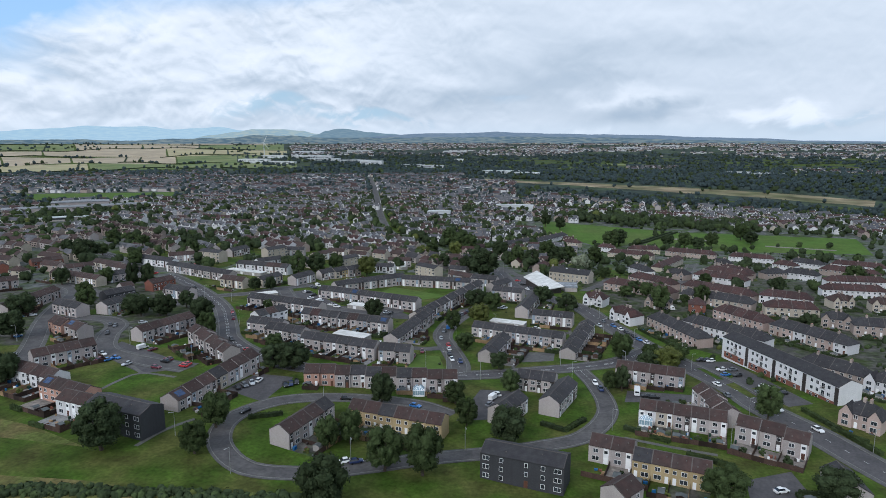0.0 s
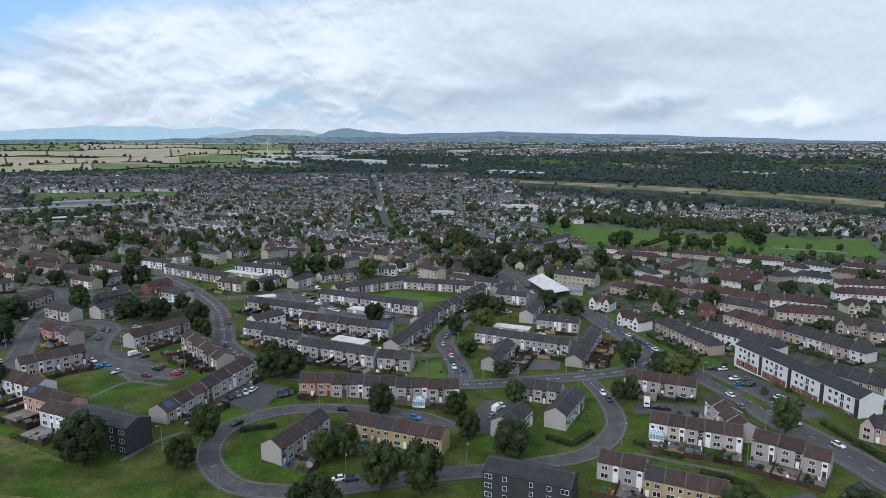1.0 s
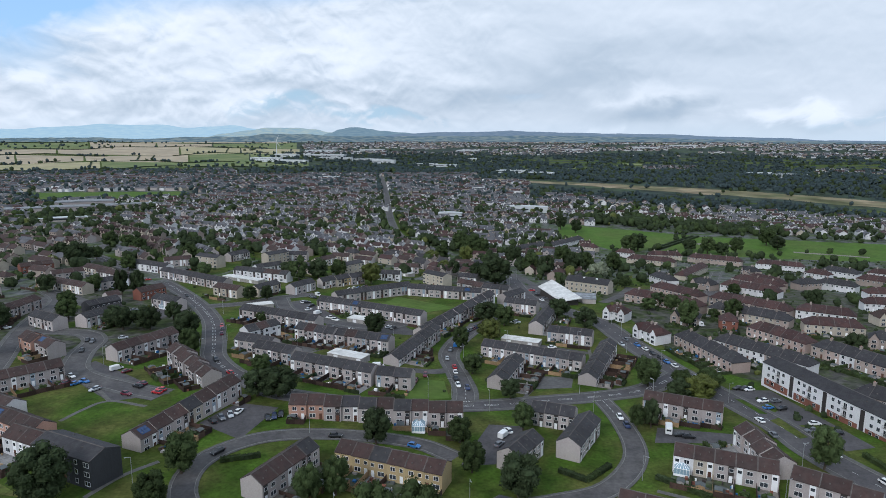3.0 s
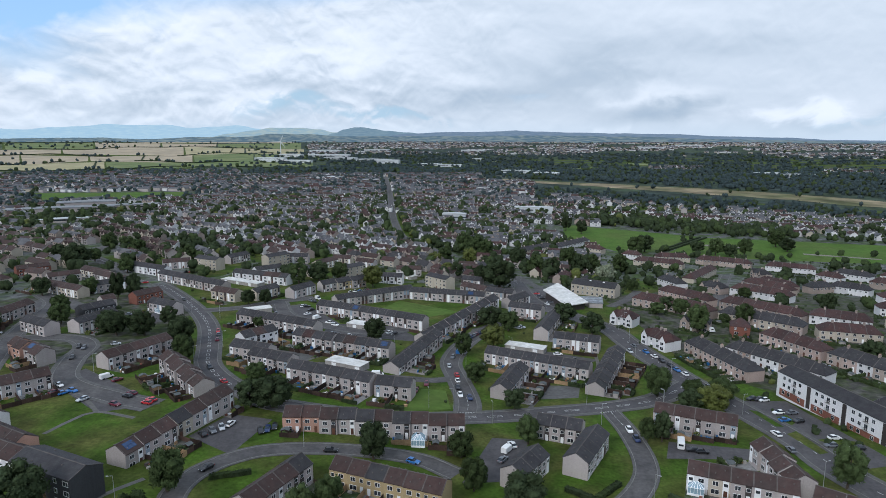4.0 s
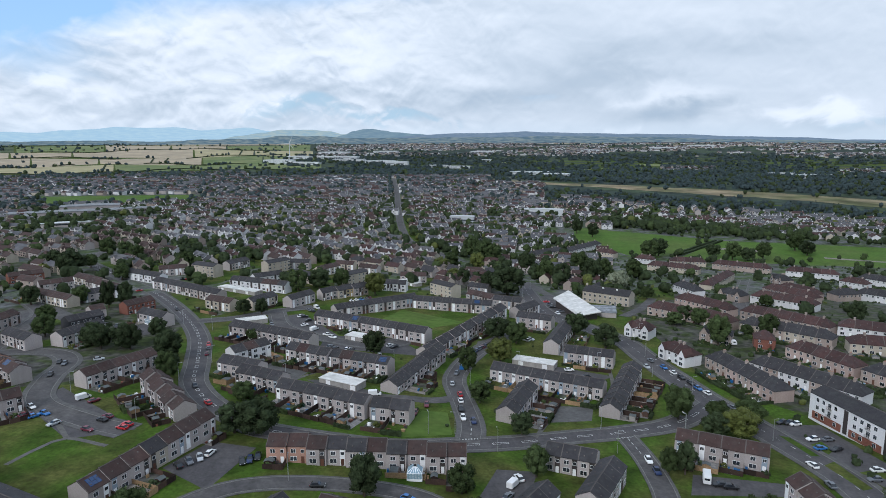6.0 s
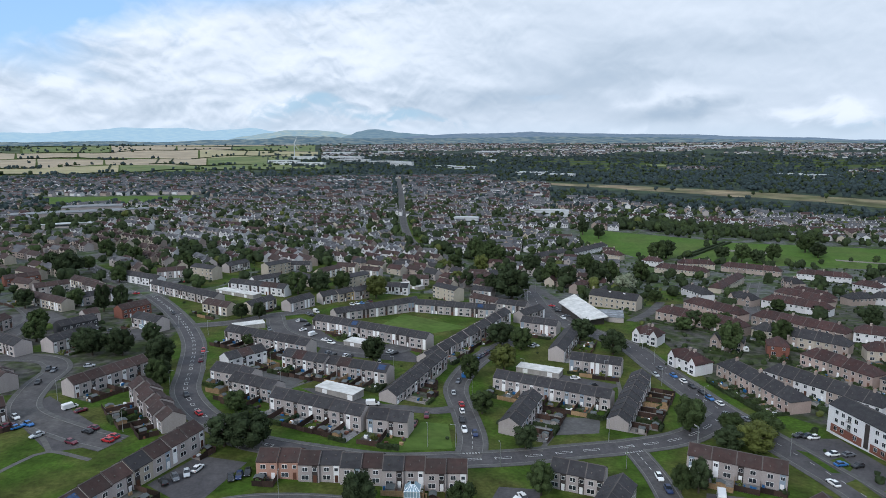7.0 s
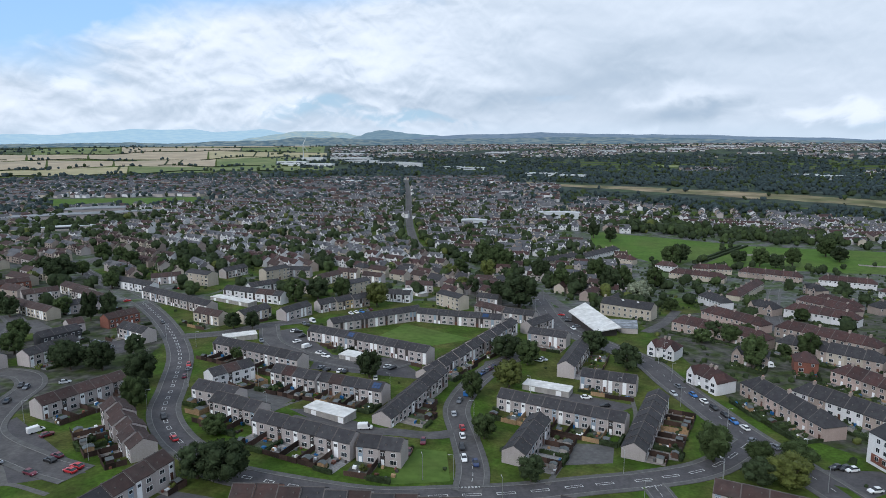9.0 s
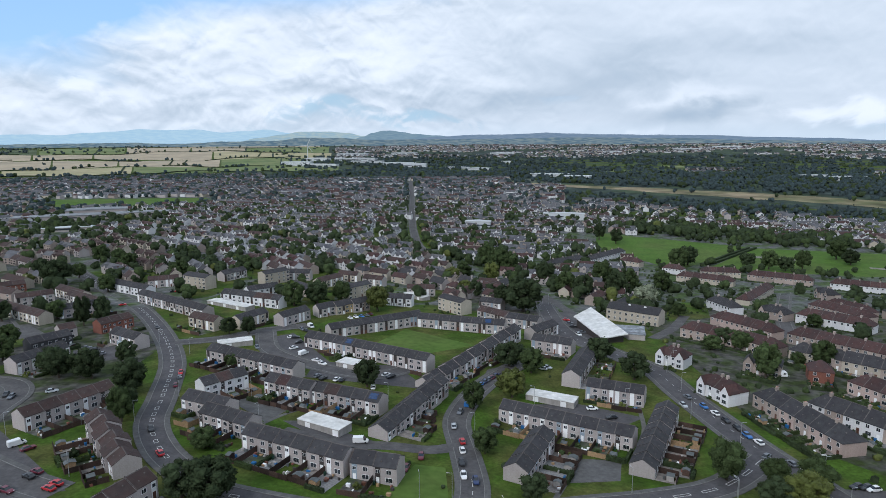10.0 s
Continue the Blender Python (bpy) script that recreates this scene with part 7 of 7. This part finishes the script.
def woods(spots, name="distant_trees", label="dark green broadleaf trees among houses and in woods", category="trees"):
    g = np.random.default_rng(4)
    vs, ns, loops, counts, mats, base = [], [], [], [], [], 0
    for x, y, s in spots:
        away, z0 = math.hypot(x, y), lie(x, y)
        # past 1150 m most trees take the leaf colour that holds haze
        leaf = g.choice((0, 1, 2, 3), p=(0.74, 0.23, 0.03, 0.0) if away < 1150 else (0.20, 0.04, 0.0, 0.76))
        LUMP = NEAR_LUMP if 2 < s and away < 1100 else FAR_LUMP
        lobes = 1 if s < 2 or away > 1600 else 3 if away < 700 else 2
        n = 8 if s < 1 else 12 if s < 2 else 22 if away < 700 else 12 if away < 1100 else 5 if away < 1600 else 5 if s > 6.9 else 0
        for k in range(lobes):
            off = g.uniform(-0.5, 0.5, 3) * s * (0.9 if lobes > 1 else 0.0)
            r = s * (g.uniform(0.62, 0.85) if lobes > 1 else 0.95)
            c = np.array([x, y, z0 + s * (0.45 if s < 2 else 1.1 if s < 7 else 0.42)]) + off
            v = c + LUMP[0] * (1 + 0.2 * np.clip(g.normal(size=(len(LUMP[0]), 1)), -1.6, 1.6)) * r * np.array([1, 1, 1.0 if s < 7 else 0.62])
            vs.append(v)
            ns.append(LUMP[0] + 0.15 * g.normal(size=LUMP[0].shape) + np.array([0, 0, 0.3 if s < 7 else 0.8]))
            loops.append(LUMP[1] + base)
            counts.append(LUMP[2])
            mats.append(np.full(len(LUMP[2]), leaf))
            base += len(v)
            if not n:
                continue
            p = g.normal(size=(n, 3))
            p /= np.linalg.norm(p, axis=1)[:, None]
            p[:, 2] = np.abs(p[:, 2]) * np.where(g.random(n) < 0.8, 1, -1)
            q = leaf_quads(g, c + p * r * g.uniform(0.85, 1.08, (n, 1)), p, r * g.uniform(0.14, 0.30 if away < 1600 else 0.5, (n, 1)))
            vs.append(q)
            ns.append(np.repeat(p + 0.25 * g.normal(size=p.shape), 4, axis=0))
            loops.append(np.arange(base, base + 4 * n))
            counts.append(np.full(n, 4))
            mats.append(np.full(n, leaf))
            base += 4 * n
    me = bpy.data.meshes.new(name)
    v, n, f, c = np.concatenate(vs), np.concatenate(ns), np.concatenate(loops), np.concatenate(counts)
    me.vertices.add(len(v))
    me.vertices.foreach_set("co", v.astype(np.float32).ravel())
    me.loops.add(len(f))
    me.loops.foreach_set("vertex_index", f.astype(np.int32))
    me.polygons.add(len(c))
    me.polygons.foreach_set("loop_start", (np.cumsum(c) - c).astype(np.int32))
    for m in ("leaf_dark", "leaf_green", "leaf_yellow", "leaf_hazed"):
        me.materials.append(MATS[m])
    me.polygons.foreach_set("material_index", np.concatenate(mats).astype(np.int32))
    rounded(me, n / np.linalg.norm(n, axis=1)[:, None])
    me.update()
    tagged(new(name, me), label, category, kind="stuff")


def avenue():
    """Trees along the straight street through the town."""
    out = []
    for p, q in zip(ROADS[-1][0][6::4], ROADS[-1][0][8::4]):
        d = (q - p).normalized()
        for side in (-1, 1):
            if FAR.random() < 0.7:
                away = side * FAR.uniform(9.5, 14)
                out.append((p.x - d.y * away, p.y + d.x * away, FAR.uniform(3.0, 5.5)))
    return out


woods(tree_spots() + hedgerows() + avenue() + [(x + FAR.uniform(-9, 9), y + FAR.uniform(-4, 75), FAR.uniform(3.8, 6.5)) for k in range(170)
                      for x, y in (((55 + 250 * k / 170), (943 - 88 * k / 170)),)] + [(x + FAR.uniform(-4, 4), y + FAR.uniform(-5, 5), FAR.uniform(2.5, 4.5)) for k in range(9)
                      for x, y in (((110 + 250 * k / 9), (693 + 5 * k)),)])


# garden shrubs and hedgerows between the houses
def shrubs():
    out = []
    for k in range(7000):
        x, y = FAR.uniform(-330, 330), FAR.uniform(240, 700)
        right = x > 45 + 0.12 * (420 - y)
        if in_pitch(x, y, 2) or near_rows(x, y, 6.2) or near_road(x, y, 6.5):
            continue
        if right or (y > 455):
            row = noise.noise(Vector((x / 14, y / 9, 4.0)))
            if row > -0.05:
                out.append((x, y, FAR.uniform(0.6, 1.7)))
        elif near_rows(x, y, 15) and FAR.random() < 0.14:
            out.append((x, y, FAR.uniform(0.5, 1.2)))
    for a, b, style in YARDS:
        if style != "council" or min(a.y, b.y) < 250:
            continue
        along = (b - a).normalized()
        across = Vector((-along.y, along.x))
        L = (b - a).length
        for side in (-1, 1):
            deep = FAR.uniform(9, 12)
            lines = [(a + across * side * deep, along, L)] if FAR.random() < 0.8 else []
            for k in range(int(L / 6.8) + 1):
                if FAR.random() < 0.75:
                    lines.append((a + along * (6.8 * k) + across * side * 5.0, across * side, deep - 5.0))
            for p, d, n in lines:
                for i in range(int(n / 1.1)):
                    q = p + d * (1.1 * i)
                    if not near_road(q.x, q.y, 5.2) and not near_rows(q.x, q.y, 4.6) and not in_pitch(q.x, q.y, 0):
                        out.append((q.x, q.y, FAR.uniform(0.62, 0.95)))
    woods(out, "garden_shrubs", "low green garden shrubs and hedges between the houses", "shrubs")


shrubs()

# hedges along the fields and across the playing field
def hedge_lines():
    s = Shape()

    def run(pts, tall, wide):
        for (x0, y0), (x1, y1) in zip(pts, pts[1:]):
            d = Vector((x1 - x0, y1 - y0)).normalized()
            n = Vector((-d.y, d.x)) * wide / 2
            h0, h1 = (tall * (0.8 + 0.4 * abs(noise.noise(Vector((x / 40, y / 40, 0))))) for x, y in ((x0, y0), (x1, y1)))
            a, b, c, e = ((x, y, lie(x, y) + h) for x, y, h in ((x0 - n.x, y0 - n.y, h0), (x1 - n.x, y1 - n.y, h1), (x1 + n.x, y1 + n.y, h1), (x0 + n.x, y0 + n.y, h0)))
            low = [(x, y, z - tall * 1.5) for x, y, z in (a, b, c, e)]
            for face in ((a, b, c, e), (low[0], low[1], b, a), (low[2], low[3], e, c), (low[3], low[0], a, e), (low[1], low[2], c, b)):
                s.face(face)

    for i in range(5):
        b = -56.0
        while b < -25:
            step = FIELDS.uniform(0.8, 2.2)
            if noise.noise(Vector((b * 0.9, i * 5.1, 4.0))) > -0.1:
                run([polar(b + step * k / 4, edge(i, b + step * k / 4) + 2) for k in range(5)], 4.0, 6.0)
            b += step
        for k in range(2):
            b = FIELDS.uniform(-52, -27)
            run([polar(b + 0.1 * q, edge(i, b) + (edge(i + 1, b) - edge(i, b)) * q / 3) for q in range(4)], 3.0, 6.0)
    for shift in (0, 7):
        run([(128 + shift + 62 * k / 8, 738 + 100 * k / 8) for k in range(9)], 2.4, 2.5)
    tagged(new("field_hedges", s.mesh("field_hedges", "leaf_dark")), "dark green hedges between the fields", "hedges", kind="stuff")


hedge_lines()
patch("track", ((270, 736), (335, 716), (338, 722), (272, 744)), "slabs", 0.14, "pale gravel track across the playing field", "structure", 10.0, "path")
patch("track", ((178, 778), (215, 768), (222, 776), (185, 788)), "slabs", 0.14, "pale gravel track across the playing field", "structure", 10.0, "path")

# works, school and wind turbine
material("white_metal", (0.50, 0.52, 0.53), rough=0.5, vary=0.06, tone=0.12)


material("pale_felt", (0.22, 0.23, 0.24), vary=0.2, grain=(0.2, 0.3))


def shed_block(b, r, w, d, h, turn=0.0, name="warehouse", label="long white flat-roofed industrial shed"):
    x, y = polar(b, r)
    ob = thing(name, x, y, turn, label, "warehouse" if name == "warehouse" else "school")
    s = Shape()
    s.box(-w / 2, w / 2, -d / 2, d / 2, -1, h * 0.86)
    part("wall", s.mesh("wall", "white_metal" if name != "school_building" else "harl_grey"), ob)
    s = Shape()
    s.solid(((-w / 2 - 0.5, h * 0.86), (w / 2 + 0.5, h * 0.86), (w / 2 + 0.5, h * 0.92), (0, h), (-w / 2 - 0.5, h * 0.92)), -d / 2 - 0.5, d / 2 + 0.5)
    part("roof", s.mesh("roof", "white_metal" if name != "school_building" or w < 65 else "pale_felt"), ob)
    for k in range(max(1, int(w / 40))):
        part("window_band", block_mesh("window_band", 30.0, 1.6, 0.2, "glass"), ob, (-w / 2 + 20 + 40 * k, -d / 2, h * 0.4))


for q in ((-24.2, 2790, 130, 40, 11), (-22.9, 2640, 210, 34, 10), (-22.5, 3000, 110, 40, 14), (-19.2, 2960, 190, 46, 14), (-18.3, 2830, 150, 40, 9), (-15.4, 2640, 130, 36, 13), (-14.0, 2520, 90, 30, 16),
          (-10.3, 2370, 90, 24, 9), (-8.4, 2300, 85, 26, 9), (-2.0, 1890, 120, 36, 9, -0.14), (0.2, 1800, 70, 36, 8, -0.14), (18.3, 1930, 85, 16, 11, -0.1), (20.2, 1880, 80, 16, 11, -0.1),
          (-6, 2750, 40, 30, 10), (-6.4, 3350, 120, 40, 12), (3, 3500, 90, 30, 10), (9, 3700, 140, 40, 12), (-15, 3400, 130, 40, 12), (-19.5, 3350, 160, 40, 12), (12, 3950, 150, 40, 12)):
    shed_block(*q)
for q in ((-40.6, 1010, 130, 30, 7, 0.62), (-38.8, 1045, 75, 30, 11, 0.62), (-35.5, 1010, 95, 22, 7, 0.55), (-40.2, 880, 62, 14, 5, 0.62)):
    shed_block(*q, name="school_building", label="low pale flat-roofed school building")
for q in ((-1.0, 1025, 66, 13, 11, 0.0), (-8.1, 855, 32, 12, 11, 0.0), (-19, 1560, 50, 14, 8, 0.0), (-15.6, 1454, 38, 20, 8, 0.0)):
    shed_block(*q, name="office_block", label="white flat-roofed three-storey block with window bands")


def wind_turbine(b, r, h):
    x, y = polar(b, r)
    ob = thing("wind_turbine", x, y, radians(20), "tall white three-bladed wind turbine at rest", "wind turbine")
    s = Shape()
    loft(s, [[(q * math.cos(math.pi * k / 4), q * math.sin(math.pi * k / 4), z) for k in range(8)] for q, z in ((2.4, -1), (1.3, h))])
    part("tower", s.mesh("tower", "white_metal"), ob)
    s = Shape()
    loft(s, [[(u * 1.6, v, h + 1.5 + w * 1.6) for u, w in ((-1, -1), (1, -1), (1, 1), (-1, 1))] for v in (-4.5, 5.0)])
    part("nacelle", s.mesh("nacelle", "white_metal"), ob)
    for k in range(3):
        s = Shape()
        loft(s, [[(-0.1 - q, -5.2, z), (q, -5.2, z), (q, -4.8, z), (-0.1 - q, -4.8, z)] for q, z in ((0.9, 0.0), (1.5, h * 0.1), (0.3, h * 0.55))])
        bl = part("blade", s.mesh("blade", "white_metal"), ob, (0, 0, h + 1.5))
        bl.rotation_euler = (0, radians(25 + 120 * k), 0)


wind_turbine(-23.35, 3060, 66)

# hills on the horizon
def hills(r, crest, colour, second, uneven, seed, label):
    """A long ridge by its crest, as pairs of bearing and degrees above eye level, with field and moor in two glowing
    tones that hold the haze.
    """
    m = bpy.data.materials.new("backdrop_hills")
    m.use_nodes = True
    nt = m.node_tree
    bs = nt.nodes["Principled BSDF"]
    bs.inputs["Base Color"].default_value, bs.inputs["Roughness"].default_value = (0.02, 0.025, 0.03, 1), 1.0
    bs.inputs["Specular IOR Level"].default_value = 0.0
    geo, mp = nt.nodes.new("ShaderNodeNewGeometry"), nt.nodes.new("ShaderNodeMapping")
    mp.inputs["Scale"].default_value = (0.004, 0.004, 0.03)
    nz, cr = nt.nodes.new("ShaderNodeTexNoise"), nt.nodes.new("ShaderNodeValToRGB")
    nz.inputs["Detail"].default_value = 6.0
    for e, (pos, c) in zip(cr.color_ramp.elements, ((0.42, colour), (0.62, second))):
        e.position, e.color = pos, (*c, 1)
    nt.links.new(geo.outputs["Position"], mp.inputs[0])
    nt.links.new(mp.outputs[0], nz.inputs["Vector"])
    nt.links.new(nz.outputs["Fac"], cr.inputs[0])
    # hazy blue is given off as emission, in place of haze before the hills
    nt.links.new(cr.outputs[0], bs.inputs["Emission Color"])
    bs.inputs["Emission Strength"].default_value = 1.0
    b0, b1 = crest[0][0], crest[-1][0]
    n = int((b1 - b0) * 10)
    v, f = [], []
    for i in range(n + 1):
        b = b0 + (b1 - b0) * i / n
        for (p, hp), (q, hq) in zip(crest, crest[1:]):
            if p <= b <= q:
                h = hp + (hq - hp) * smooth((b - p) / (q - p))
        h += uneven * (noise.noise(Vector((b * 0.8, seed, 0))) + 0.5 * noise.noise(Vector((b * 2.9, seed, 5))))
        x, y = polar(b, r)
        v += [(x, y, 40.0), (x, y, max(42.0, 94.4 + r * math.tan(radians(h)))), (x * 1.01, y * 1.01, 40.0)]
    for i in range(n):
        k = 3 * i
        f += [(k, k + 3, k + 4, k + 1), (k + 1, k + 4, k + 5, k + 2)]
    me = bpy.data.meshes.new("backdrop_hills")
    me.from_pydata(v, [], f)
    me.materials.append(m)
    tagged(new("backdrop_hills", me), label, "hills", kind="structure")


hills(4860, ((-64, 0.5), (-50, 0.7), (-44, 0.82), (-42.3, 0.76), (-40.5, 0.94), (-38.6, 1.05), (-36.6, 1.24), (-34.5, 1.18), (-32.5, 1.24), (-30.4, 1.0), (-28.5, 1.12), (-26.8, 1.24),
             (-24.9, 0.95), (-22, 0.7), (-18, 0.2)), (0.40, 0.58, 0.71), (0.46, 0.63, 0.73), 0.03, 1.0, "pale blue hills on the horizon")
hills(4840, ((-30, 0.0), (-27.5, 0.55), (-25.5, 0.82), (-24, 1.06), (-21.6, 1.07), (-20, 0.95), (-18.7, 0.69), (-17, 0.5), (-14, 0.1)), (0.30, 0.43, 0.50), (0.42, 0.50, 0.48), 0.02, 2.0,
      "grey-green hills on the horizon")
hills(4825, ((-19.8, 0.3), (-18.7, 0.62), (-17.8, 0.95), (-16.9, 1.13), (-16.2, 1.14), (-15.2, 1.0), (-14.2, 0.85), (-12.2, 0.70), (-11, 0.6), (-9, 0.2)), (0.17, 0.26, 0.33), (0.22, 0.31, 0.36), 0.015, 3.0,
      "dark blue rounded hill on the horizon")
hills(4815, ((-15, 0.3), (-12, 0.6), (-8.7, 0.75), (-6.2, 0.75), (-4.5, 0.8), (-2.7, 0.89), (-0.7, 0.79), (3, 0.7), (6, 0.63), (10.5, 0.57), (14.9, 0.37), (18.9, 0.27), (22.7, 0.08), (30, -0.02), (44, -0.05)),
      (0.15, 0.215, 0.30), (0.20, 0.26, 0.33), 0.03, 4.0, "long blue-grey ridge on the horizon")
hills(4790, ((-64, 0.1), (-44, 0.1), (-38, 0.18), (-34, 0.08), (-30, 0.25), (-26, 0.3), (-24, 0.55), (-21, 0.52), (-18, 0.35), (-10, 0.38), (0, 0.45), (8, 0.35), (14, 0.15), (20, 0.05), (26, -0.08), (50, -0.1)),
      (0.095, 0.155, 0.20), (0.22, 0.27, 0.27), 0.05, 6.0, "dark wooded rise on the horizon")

# scrub along the near edge of the meadow
_edge = []
for k in range(420):
    _t = FAR.random()
    _x, _y = -130.5 + 74.5 * _t, 129.5 + 9.9 * _t
    _edge.append((_x + FAR.uniform(-2, 2), _y + FAR.uniform(-2.2, 2.2), FAR.uniform(0.5, 1.3)))
woods(_edge, "scrub", "dark green scrub along the meadow edge", "scrub")
